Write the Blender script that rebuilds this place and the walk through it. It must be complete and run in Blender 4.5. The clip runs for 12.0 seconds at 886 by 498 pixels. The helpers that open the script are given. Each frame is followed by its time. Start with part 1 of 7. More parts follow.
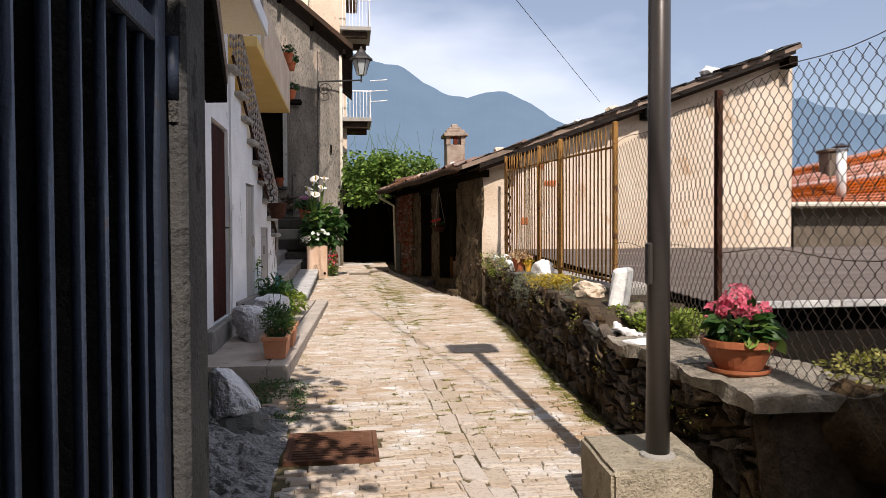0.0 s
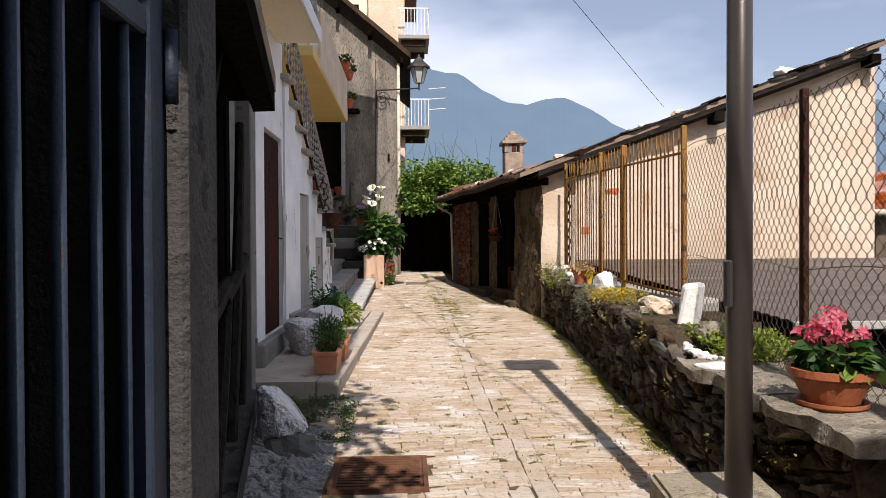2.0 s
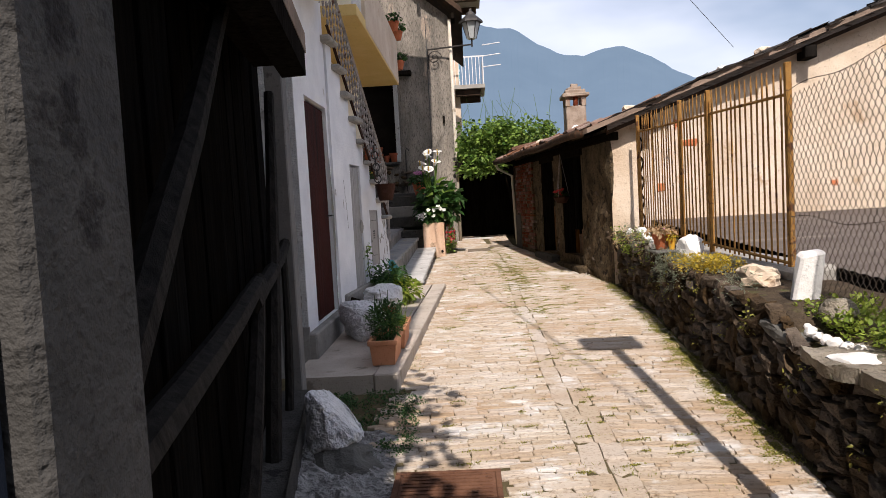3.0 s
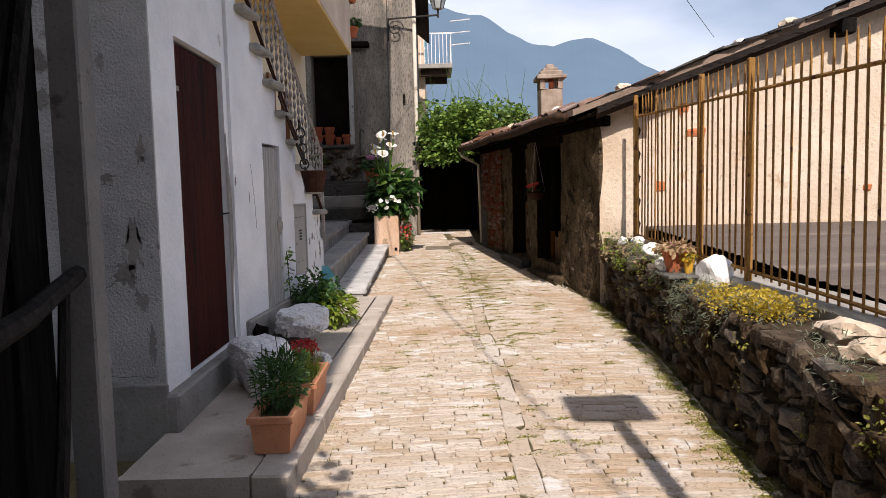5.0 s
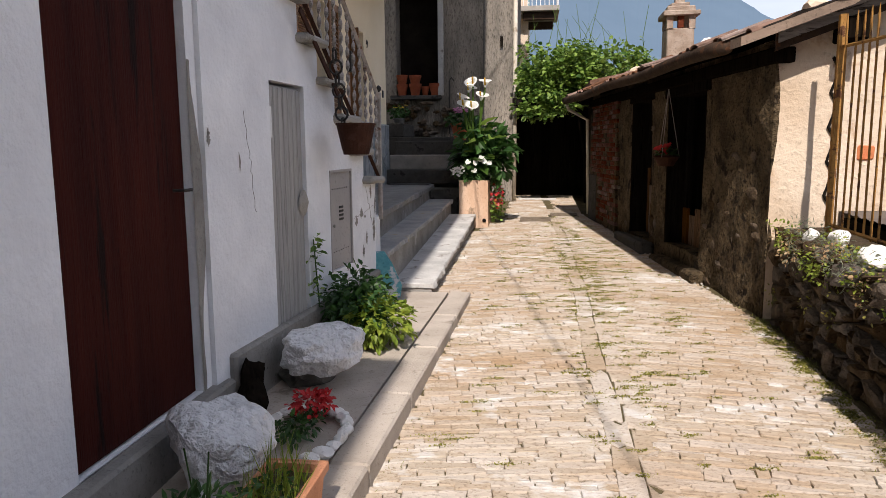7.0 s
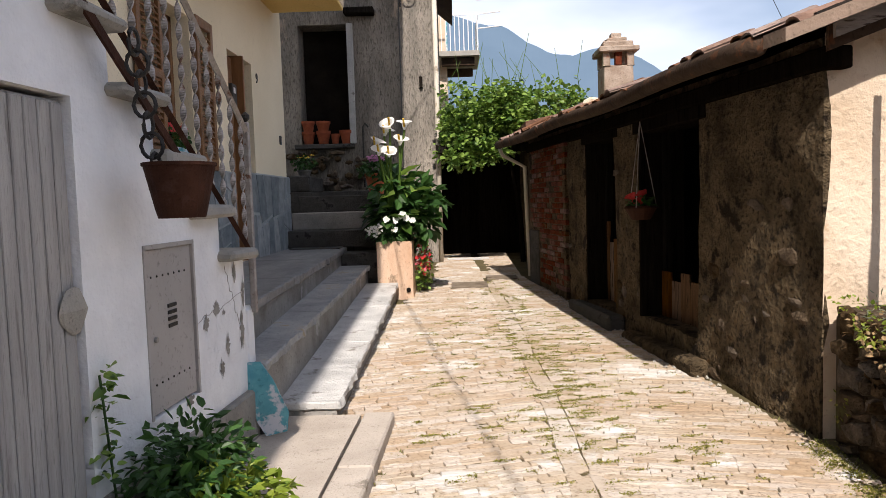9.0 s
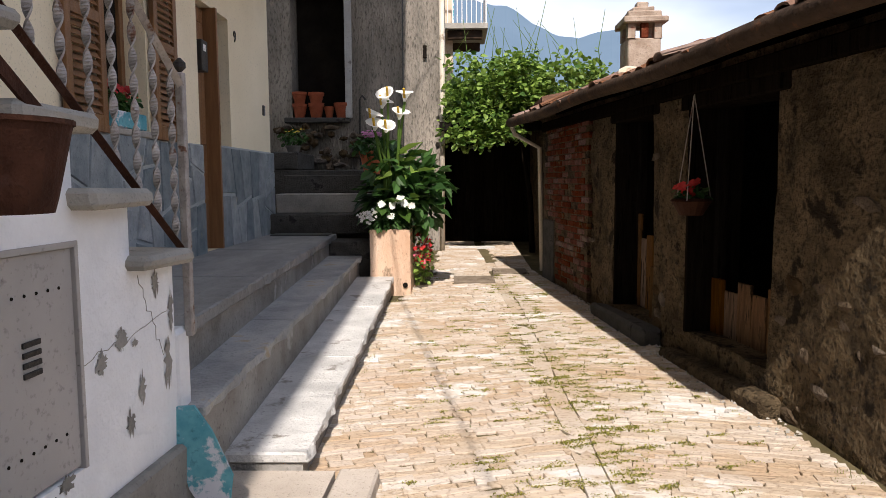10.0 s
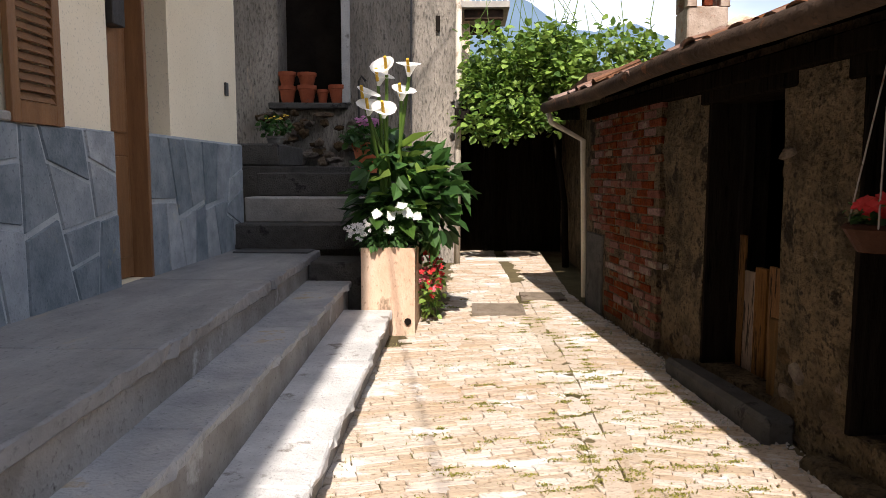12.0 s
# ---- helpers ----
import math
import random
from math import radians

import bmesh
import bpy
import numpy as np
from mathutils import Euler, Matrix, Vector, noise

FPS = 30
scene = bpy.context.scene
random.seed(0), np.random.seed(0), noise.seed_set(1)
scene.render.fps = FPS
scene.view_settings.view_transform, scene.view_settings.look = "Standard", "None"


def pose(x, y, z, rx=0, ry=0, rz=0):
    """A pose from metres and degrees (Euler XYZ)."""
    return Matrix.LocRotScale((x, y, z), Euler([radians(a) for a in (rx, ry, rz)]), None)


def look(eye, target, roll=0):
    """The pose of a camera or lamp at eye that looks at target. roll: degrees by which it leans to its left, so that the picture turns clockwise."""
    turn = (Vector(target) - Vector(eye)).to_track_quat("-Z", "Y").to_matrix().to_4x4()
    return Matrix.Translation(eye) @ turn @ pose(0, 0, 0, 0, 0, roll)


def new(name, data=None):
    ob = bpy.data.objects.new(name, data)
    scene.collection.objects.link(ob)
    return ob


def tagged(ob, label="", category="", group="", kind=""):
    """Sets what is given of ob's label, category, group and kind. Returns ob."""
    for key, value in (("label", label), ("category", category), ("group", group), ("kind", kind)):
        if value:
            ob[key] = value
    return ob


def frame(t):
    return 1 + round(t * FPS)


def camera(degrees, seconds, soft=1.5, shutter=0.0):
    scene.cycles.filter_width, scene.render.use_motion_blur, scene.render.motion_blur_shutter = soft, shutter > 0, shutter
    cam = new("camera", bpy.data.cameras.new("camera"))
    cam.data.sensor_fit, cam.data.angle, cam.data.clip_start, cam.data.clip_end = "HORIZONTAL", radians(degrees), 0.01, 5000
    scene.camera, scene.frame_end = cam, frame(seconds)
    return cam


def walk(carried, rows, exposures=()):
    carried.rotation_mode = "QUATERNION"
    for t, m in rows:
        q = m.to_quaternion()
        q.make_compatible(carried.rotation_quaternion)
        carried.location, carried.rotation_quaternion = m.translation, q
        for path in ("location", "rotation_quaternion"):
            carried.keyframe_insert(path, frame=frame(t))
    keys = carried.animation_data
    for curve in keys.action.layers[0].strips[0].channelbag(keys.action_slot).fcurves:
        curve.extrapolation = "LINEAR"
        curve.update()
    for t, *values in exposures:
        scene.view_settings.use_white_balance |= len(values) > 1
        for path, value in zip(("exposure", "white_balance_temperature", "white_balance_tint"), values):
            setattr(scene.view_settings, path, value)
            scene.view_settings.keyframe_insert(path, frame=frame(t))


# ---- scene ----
cam = camera(63.5, 12.0, soft=0.7)
PATH = [
    (0, (-0.111, -0.168, 1.43), (0.15, 1.815, 1.385), -0.3),
    (0.5, (-0.107, -0.163, 1.435), (0.12, 1.823, 1.369), -0.5),
    (1, (-0.066, -0.145, 1.438), (0.127, 1.844, 1.364), -0.9),
    (1.5, (-0.031, -0.118, 1.444), (0.064, 1.879, 1.414), -1.4),
    (2, (-0.048, 0.11, 1.466), (0.049, 2.108, 1.443), -0.3),
    (2.5, (-0.066, 0.36, 1.517), (0.08, 2.354, 1.463), -0.1),
    (3, (-0.037, 0.815, 1.562), (-0.115, 2.809, 1.435), -3.2),
    (3.5, (-0.005, 1.275, 1.565), (0.016, 3.264, 1.354), 0.8),
    (3.7, (0.012, 1.513, 1.596), (0.121, 3.504, 1.443), 2.2),
    (5.3, (0.123, 3.161, 1.653), (0.133, 5.154, 1.482), -1.6),
    (5.5, (0.15, 3.381, 1.63), (0.14, 5.376, 1.493), -0.9),
    (6, (0.212, 3.919, 1.653), (0.103, 5.909, 1.487), 0.6),
    (6.5, (0.19, 4.47, 1.662), (0.117, 6.459, 1.465), -0.7),
    (7, (0.13, 5.102, 1.694), (-0.122, 7.065, 1.409), -0.4),
    (7.5, (0.061, 5.64, 1.674), (-0.169, 7.626, 1.595), -0.2),
    (7.7, (0.103, 5.835, 1.712), (0.013, 7.828, 1.566), -1.6),
    (9.3, (-0.045, 7.528, 1.677), (-0.072, 9.523, 1.539), -1.5),
    (9.5, (-0.03, 7.771, 1.719), (-0.06, 9.761, 1.521), -0.9),
    (10, (-0.087, 8.34, 1.71), (-0.122, 10.331, 1.518), -0.3),
    (10.5, (-0.127, 8.844, 1.703), (-0.191, 10.83, 1.474), -1.6),
    (11, (-0.121, 9.363, 1.749), (-0.186, 11.34, 1.454), 0.3),
    (11.5, (-0.15, 9.857, 1.768), (-0.215, 11.85, 1.616), -0.9),
    (12, (-0.139, 10.398, 1.779), (-0.212, 12.386, 1.57), 0.1),
]
walk(cam, [(t, look(e, g, r)) for t, e, g, r in PATH], [(0, 0.12, 6500, 17), (5.5, 0.12, 6500, 18), (7.0, 0.12, 6500, 17), (9.5, 0.36, 6500, 16), (11, 0.42, 6500, 17), (12, 0.66, 6500, 17)])

# ---- light ----
world = bpy.data.worlds.new("sky")
scene.world = world
world.use_nodes = True
wt = world.node_tree
bg = wt.nodes["Background"]
sky = wt.nodes.new("ShaderNodeTexSky")
sky.sky_type = 'NISHITA'
sky.sun_disc = False
sky.sun_elevation = radians(47)
sky.sun_rotation = radians(177)
sky.dust_density = 1.4
sky.air_density = 1.0
coord = wt.nodes.new("ShaderNodeTexCoord")
stretch = wt.nodes.new("ShaderNodeMapping")
stretch.inputs["Scale"].default_value = (1.0, 1.0, 2.6)
stretch.inputs["Location"].default_value = (0.35, 0.1, 0.0)
cloud = wt.nodes.new("ShaderNodeTexNoise")
cloud.inputs["Scale"].default_value = 1.7
cloud.inputs["Detail"].default_value = 5
cloud.inputs["Roughness"].default_value = 0.47
cramp = wt.nodes.new("ShaderNodeValToRGB")
cramp.color_ramp.elements[0].position = 0.40
cramp.color_ramp.elements[1].position = 0.64
cramp.color_ramp.elements[0].color = (0.16, 0.16, 0.16, 1)
cramp.color_ramp.elements[1].color = (0.9, 0.9, 0.9, 1)
cmix = wt.nodes.new("ShaderNodeMix")
cmix.data_type = 'RGBA'
cmix.inputs[7].default_value = (10.2, 10.9, 12.0, 1)
wt.links.new(coord.outputs["Generated"], stretch.inputs["Vector"])
wt.links.new(stretch.outputs[0], cloud.inputs["Vector"])
wt.links.new(cloud.outputs[0], cramp.inputs[0])
wt.links.new(cramp.outputs[0], cmix.inputs[0])
wt.links.new(sky.outputs[0], cmix.inputs[6])
wt.links.new(cmix.outputs[2], bg.inputs[0])
bg.inputs[1].default_value = 0.102
sun = new("sun", bpy.data.lights.new("sun", 'SUN'))
sun.data.energy = 5.0
sun.data.color = (1.0, 0.93, 0.82)
sun.data.angle = radians(0.5)
sun.matrix_world = look((0, 0, 20), (-0.032, 1.0, 20 - 1.08))


# ---- materials ----
def surf(name, a, b, scale=5.0, rough=0.85, bump=0.3, fine=70.0, spot=None, spot_at=0.62, spot_scale=2.0,
         metal=0.0, vary=0.0, grain=None, dist=0.01, island=False, speck=0.58):
    m = bpy.data.materials.new(name)
    m.use_nodes = True
    n, l = m.node_tree.nodes, m.node_tree.links
    p = n["Principled BSDF"]
    geo = n.new("ShaderNodeNewGeometry")
    vec = geo.outputs["Position"]
    if grain:
        mp = n.new("ShaderNodeMapping")
        mp.inputs["Scale"].default_value = grain
        l.new(vec, mp.inputs["Vector"])
        vec = mp.outputs[0]

    def noise_node(s, d=5, r=0.6):
        t = n.new("ShaderNodeTexNoise")
        t.inputs["Scale"].default_value, t.inputs["Detail"].default_value, t.inputs["Roughness"].default_value = s, d, r
        l.new(vec, t.inputs["Vector"])
        return t.outputs[0]

    def mix(f, x, y, blend='MIX'):
        k = n.new("ShaderNodeMix")
        k.data_type, k.blend_type = 'RGBA', blend
        for i, v in ((0, f), (6, x), (7, y)):
            if isinstance(v, (int, float)):
                k.inputs[i].default_value = v
            elif isinstance(v, tuple):
                k.inputs[i].default_value = (*v, 1)
            else:
                l.new(v, k.inputs[i])
        return k.outputs[2]

    def ramp(v, lo, hi):
        k = n.new("ShaderNodeMapRange")
        k.inputs[1].default_value, k.inputs[2].default_value = lo, hi
        l.new(v, k.inputs[0])
        return k.outputs[0]

    big, small = noise_node(scale), noise_node(fine, 3)
    col = mix(ramp(big, 0.3, 0.7), a, b)
    dull = tuple(c * 0.55 for c in a)
    col = mix(ramp(small, speck, speck + 0.22), col, dull)
    if spot:
        col = mix(ramp(noise_node(spot_scale, 8, 0.65), spot_at, spot_at + 0.06), col, spot)
    if vary:
        if island:
            rnd = geo.outputs["Random Per Island"]
        else:
            rnd = n.new("ShaderNodeObjectInfo").outputs["Random"]
        mr = n.new("ShaderNodeMapRange")
        mr.inputs[3].default_value, mr.inputs[4].default_value = 1 - vary, 1 + vary
        l.new(rnd, mr.inputs[0])
        hs = n.new("ShaderNodeHueSaturation")
        l.new(mr.outputs[0], hs.inputs["Value"])
        mr2 = n.new("ShaderNodeMapRange")
        mr2.inputs[3].default_value, mr2.inputs[4].default_value = 1 + min(0.5, vary * 2.5), 1 - min(0.5, vary * 2.5)
        l.new(rnd, mr2.inputs[0])
        l.new(mr2.outputs[0], hs.inputs["Saturation"])
        l.new(col, hs.inputs["Color"])
        col = hs.outputs[0]
    l.new(col, p.inputs["Base Color"])
    p.inputs["Roughness"].default_value = rough
    p.inputs["Metallic"].default_value = metal
    p.inputs["Specular IOR Level"].default_value = 0.0 if max(b) < 0.03 else 0.12 if rough > 0.78 else 0.3
    if bump:
        add = n.new("ShaderNodeMath")
        add.operation = 'MULTIPLY_ADD'
        l.new(big, add.inputs[0])
        add.inputs[1].default_value = 2.0
        l.new(small, add.inputs[2])
        bp = n.new("ShaderNodeBump")
        bp.inputs["Strength"].default_value, bp.inputs["Distance"].default_value = bump, dist
        l.new(add.outputs[0], bp.inputs["Height"])
        l.new(bp.outputs[0], p.inputs["Normal"])
    return m


def leafy(name, a, b, rough=0.5, through_light=0.35):
    m = bpy.data.materials.new(name)
    m.use_nodes = True
    n, l = m.node_tree.nodes, m.node_tree.links
    p = n["Principled BSDF"]
    geo = n.new("ShaderNodeNewGeometry")
    k = n.new("ShaderNodeMix")
    k.data_type = 'RGBA'
    k.inputs[6].default_value, k.inputs[7].default_value = (*a, 1), (*b, 1)
    l.new(geo.outputs["Random Per Island"], k.inputs[0])
    l.new(k.outputs[2], p.inputs["Base Color"])
    p.inputs["Roughness"].default_value = rough
    tr = n.new("ShaderNodeBsdfTranslucent")
    l.new(k.outputs[2], tr.inputs["Color"])
    ms = n.new("ShaderNodeMixShader")
    ms.inputs[0].default_value = through_light
    l.new(p.outputs[0], ms.inputs[1])
    l.new(tr.outputs[0], ms.inputs[2])
    l.new(ms.outputs[0], n["Material Output"].inputs["Surface"])
    return m


M_PAVE = surf("schist_setts", (0.425, 0.325, 0.235), (0.52, 0.468, 0.395), 1.1, 0.85, 0.8, 42, (0.60, 0.575, 0.54), 0.57, 2.2, vary=0.12, grain=(0.9, 1.35, 1), speck=0.53, dist=0.01)
M_PAVE_I = surf("schist_setts_far", (0.425, 0.325, 0.235), (0.52, 0.468, 0.395), 1.1, 0.85, 0.8, 42, (0.60, 0.575, 0.54), 0.57, 2.2, vary=0.12, grain=(0.9, 1.35, 1), speck=0.53, dist=0.01, island=True)
M_SOIL = surf("joint_earth", (0.075, 0.062, 0.032), (0.15, 0.122, 0.065), 4.0, 0.95, 0.6, 90, (0.17, 0.145, 0.08), 0.60, 1.3)
M_LAND = surf("valley_ground", (0.06, 0.09, 0.03), (0.14, 0.14, 0.06), 0.4, 0.95, 0.3, 6)
# the wall face's shade is put into the stone colour
M_RUBBLE = surf("shaded_wall_stone", (0.045, 0.032, 0.022), (0.15, 0.112, 0.076), 9.0, 0.92, 1.0, 55, (0.22, 0.19, 0.14), 0.66, 7.0, vary=0.4, dist=0.02)
M_RUBBLE_I = surf("shaded_wall_stone_rest", (0.045, 0.032, 0.022), (0.15, 0.112, 0.076), 9.0, 0.92, 1.0, 55, (0.22, 0.19, 0.14), 0.66, 7.0, vary=0.4, dist=0.02, island=True)
M_MORTAR = surf("wall_mortar", (0.045, 0.033, 0.022), (0.10, 0.075, 0.05), 7.0, 0.95, 0.8, 50, (0.10, 0.10, 0.04), 0.58, 3.0, dist=0.03)
# slab colour is paler to carry the sun on the wall top
M_CAP = surf("pale_capping_slab", (0.19, 0.165, 0.125), (0.37, 0.33, 0.265), 6.0, 0.92, 1.0, 45, (0.12, 0.12, 0.08), 0.60, 3.0, dist=0.03)
M_BLOCK = surf("sandy_concrete", (0.30, 0.26, 0.19), (0.46, 0.41, 0.31), 5.0, 0.95, 1.0, 60, (0.22, 0.19, 0.13), 0.58, 5.0, dist=0.02)
M_CONC = surf("concrete", (0.26, 0.25, 0.23), (0.40, 0.38, 0.34), 3.0, 0.9, 0.5, 80, (0.17, 0.16, 0.14), 0.63, 4.0)
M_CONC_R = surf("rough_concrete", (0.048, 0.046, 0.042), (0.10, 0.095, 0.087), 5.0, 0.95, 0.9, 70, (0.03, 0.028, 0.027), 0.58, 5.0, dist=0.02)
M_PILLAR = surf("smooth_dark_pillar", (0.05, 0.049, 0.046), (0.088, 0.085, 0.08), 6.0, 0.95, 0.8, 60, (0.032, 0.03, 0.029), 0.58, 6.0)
# the store's inner shade is put into this near-black concrete
M_SHADED_CONC = surf("shade_dark_concrete", (0.010, 0.0105, 0.0115), (0.024, 0.0245, 0.025), 5.0, 0.95, 1.0, 45, (0.012, 0.012, 0.012), 0.6, 4.0, dist=0.02)
M_STEP = surf("step_stone", (0.37, 0.37, 0.36), (0.62, 0.615, 0.595), 3.2, 0.55, 0.6, 50, (0.22, 0.20, 0.175), 0.59, 4.0, dist=0.015)
M_SLATE = surf("landing_slate", (0.14, 0.143, 0.148), (0.29, 0.288, 0.283), 2.4, 0.6, 0.5, 40, (0.27, 0.25, 0.22), 0.62, 3.0, grain=(1.5, 0.6, 1))
M_STEP2 = surf("blue_grey_step_stone", (0.22, 0.228, 0.235), (0.42, 0.42, 0.41), 3.0, 0.6, 0.7, 45, (0.36, 0.30, 0.21), 0.60, 3.0, dist=0.015)
M_RISER = surf("stained_riser_render", (0.20, 0.185, 0.165), (0.38, 0.365, 0.34), 2.6, 0.92, 0.6, 40, (0.44, 0.43, 0.41), 0.60, 2.4, dist=0.02)
M_PLATF = surf("platform_concrete", (0.36, 0.315, 0.265), (0.51, 0.455, 0.395), 2.5, 0.85, 0.5, 70, (0.24, 0.21, 0.17), 0.6, 3.5)
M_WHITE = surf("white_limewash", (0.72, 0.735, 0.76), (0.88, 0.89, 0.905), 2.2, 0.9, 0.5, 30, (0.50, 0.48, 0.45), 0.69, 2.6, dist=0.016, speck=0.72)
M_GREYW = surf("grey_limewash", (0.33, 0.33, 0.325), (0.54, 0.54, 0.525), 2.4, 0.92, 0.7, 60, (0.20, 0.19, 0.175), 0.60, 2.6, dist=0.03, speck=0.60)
M_PLINTH = surf("grey_plinth_render", (0.20, 0.19, 0.175), (0.32, 0.305, 0.28), 4.0, 0.95, 0.7, 40, (0.44, 0.43, 0.41), 0.64, 4.0)
M_CREAM = surf("cream_plaster", (0.74, 0.65, 0.47), (0.82, 0.73, 0.55), 1.2, 0.85, 0.15, 60, (0.52, 0.42, 0.28), 0.70, 3.0)
M_OCHRE = surf("yellow_soffit", (0.66, 0.47, 0.17), (0.74, 0.55, 0.24), 1.5, 0.85, 0.15, 60)
M_OLDW = surf("old_grey_plaster", (0.15, 0.138, 0.12), (0.34, 0.305, 0.26), 1.8, 0.95, 0.9, 26, (0.42, 0.34, 0.27), 0.60, 1.6, dist=0.04, grain=(1.6, 1.6, 0.45), speck=0.5)
M_FARW = surf("brown_rough_masonry", (0.10, 0.08, 0.06), (0.19, 0.155, 0.12), 2.5, 0.95, 0.8, 20, (0.26, 0.22, 0.17), 0.62, 3.0)
M_DKSLATE = surf("dark_roof_slate", (0.022, 0.019, 0.018), (0.06, 0.052, 0.047), 6.0, 0.85, 0.8, 40, (0.13, 0.115, 0.10), 0.62, 5.0, vary=0.35)
M_GREYBD = surf("silvered_board", (0.16, 0.14, 0.125), (0.32, 0.29, 0.26), 4.0, 0.9, 0.6, 30, (0.06, 0.045, 0.035), 0.55, 4.0, grain=(0.6, 5, 5))
M_PLANK = surf("brown_rotten_plank", (0.075, 0.036, 0.014), (0.20, 0.105, 0.042), 4.0, 0.9, 0.8, 30, (0.02, 0.012, 0.007), 0.55, 4.0, grain=(6, 6, 0.6), vary=0.4)
M_POT = surf("aged_terracotta", (0.30, 0.085, 0.034), (0.42, 0.15, 0.068), 6.0, 0.6, 0.25, 70, (0.20, 0.07, 0.035), 0.60, 5.0)
M_VERGE = surf("grey_gravelly_mortar", (0.24, 0.235, 0.225), (0.46, 0.45, 0.435), 9.0, 0.95, 1.0, 34, (0.08, 0.078, 0.07), 0.56, 6.0, dist=0.04, speck=0.48)
M_POST = surf("pale_cement_post", (0.16, 0.155, 0.148), (0.23, 0.222, 0.21), 3.0, 0.92, 0.4, 50, (0.11, 0.105, 0.1), 0.6, 4.0)
# side wall shade and gable sun are put into these two plaster colours
M_SHEDW = surf("brown_shaded_plaster", (0.040, 0.029, 0.017), (0.165, 0.122, 0.073), 4.5, 0.95, 1.0, 32, (0.022, 0.016, 0.011), 0.56, 5.0, dist=0.05, speck=0.5)
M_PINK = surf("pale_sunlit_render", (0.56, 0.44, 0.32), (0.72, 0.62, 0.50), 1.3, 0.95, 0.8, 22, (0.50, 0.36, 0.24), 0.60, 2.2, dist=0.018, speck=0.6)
M_BRICK = surf("old_brick", (0.085, 0.022, 0.013), (0.17, 0.055, 0.032), 9.0, 0.92, 0.9, 50, (0.15, 0.105, 0.07), 0.55, 5.0, vary=0.3, speck=0.5)
M_MARK = surf("orange_brick_patch", (0.55, 0.16, 0.07), (0.62, 0.24, 0.11), 9.0, 0.9, 0.4, 50)
M_RED_DOOR = surf("oxblood_door_paint", (0.022, 0.0035, 0.0025), (0.055, 0.0095, 0.0055), 1.6, 0.82, 0.5, 22, (0.010, 0.004, 0.0035), 0.55, 1.3, grain=(5, 5, 0.45))
M_GREY_DOOR = surf("weathered_grey_door", (0.30, 0.29, 0.28), (0.44, 0.43, 0.41), 3.0, 0.85, 0.5, 30, (0.20, 0.19, 0.18), 0.6, 2.0, grain=(8, 8, 0.5))
M_WOOD_B = surf("brown_door_wood", (0.16, 0.075, 0.03), (0.24, 0.12, 0.05), 3.0, 0.5, 0.25, 40, grain=(8, 8, 0.6))
# weathered wood, darkened further for the shade under eaves and in openings
M_TIMBER = surf("weathered_shade_timber", (0.007, 0.0055, 0.0043), (0.018, 0.0145, 0.0115), 4.0, 0.9, 0.7, 40, (0.004, 0.0033, 0.0027), 0.58, 3.0, grain=(7, 7, 0.7), vary=0.3)
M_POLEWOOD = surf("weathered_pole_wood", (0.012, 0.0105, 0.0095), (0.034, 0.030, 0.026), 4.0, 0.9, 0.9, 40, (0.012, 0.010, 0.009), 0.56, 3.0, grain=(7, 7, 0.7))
# deep shade of the open timber shed is put into this black wood
M_BLACKTIM = surf("shade_black_timber", (0.004, 0.0036, 0.0033), (0.012, 0.0108, 0.0095), 4.0, 0.95, 0.7, 40, grain=(7, 7, 0.7), vary=0.3)
M_BOARD = surf("pale_split_board", (0.075, 0.05, 0.03), (0.17, 0.115, 0.07), 4.0, 0.85, 0.6, 40, grain=(7, 7, 0.6), vary=0.4)
M_ROOFTIM = surf("rotten_eave_board", (0.03, 0.021, 0.016), (0.075, 0.048, 0.032), 4.0, 0.9, 0.9, 30, (0.11, 0.05, 0.026), 0.6, 5.0)
M_RUST = surf("yellow_brown_rust", (0.24, 0.115, 0.032), (0.40, 0.225, 0.07), 9.0, 0.85, 0.4, 90, (0.11, 0.05, 0.025), 0.56, 9.0)
M_RUSTD = surf("dark_rust", (0.03, 0.013, 0.008), (0.068, 0.028, 0.017), 6.0, 0.85, 0.5, 80, (0.07, 0.035, 0.025), 0.58, 6.0)
M_GATE = surf("blue_grey_gate_paint", (0.016, 0.024, 0.042), (0.034, 0.047, 0.072), 4.0, 0.55, 0.25, 80, (0.05, 0.036, 0.03), 0.64, 7.0)
M_POLE = surf("brown_grey_pole_paint", (0.060, 0.052, 0.048), (0.075, 0.066, 0.060), 3.0, 0.35, 0.05, 120, metal=0.3)
M_WIRE = surf("dull_wire", (0.055, 0.045, 0.036), (0.12, 0.09, 0.062), 20.0, 0.7, 0.1, 90, metal=0.4)
M_IRON = surf("grey_wrought_iron", (0.26, 0.23, 0.21), (0.46, 0.43, 0.41), 14.0, 0.6, 0.3, 90, (0.16, 0.08, 0.05), 0.58, 9.0, metal=0.3)
M_DARKIRON = surf("black_iron", (0.03, 0.028, 0.027), (0.06, 0.055, 0.05), 12.0, 0.6, 0.3, 90, metal=0.4)
M_METAL = surf("grey_metal_door", (0.34, 0.325, 0.31), (0.42, 0.40, 0.385), 2.0, 0.55, 0.12, 40, (0.30, 0.22, 0.17), 0.70, 6.0)
M_TERRA = surf("terracotta", (0.40, 0.105, 0.042), (0.50, 0.16, 0.07), 7.0, 0.75, 0.2, 80, (0.50, 0.32, 0.20), 0.66, 6.0)
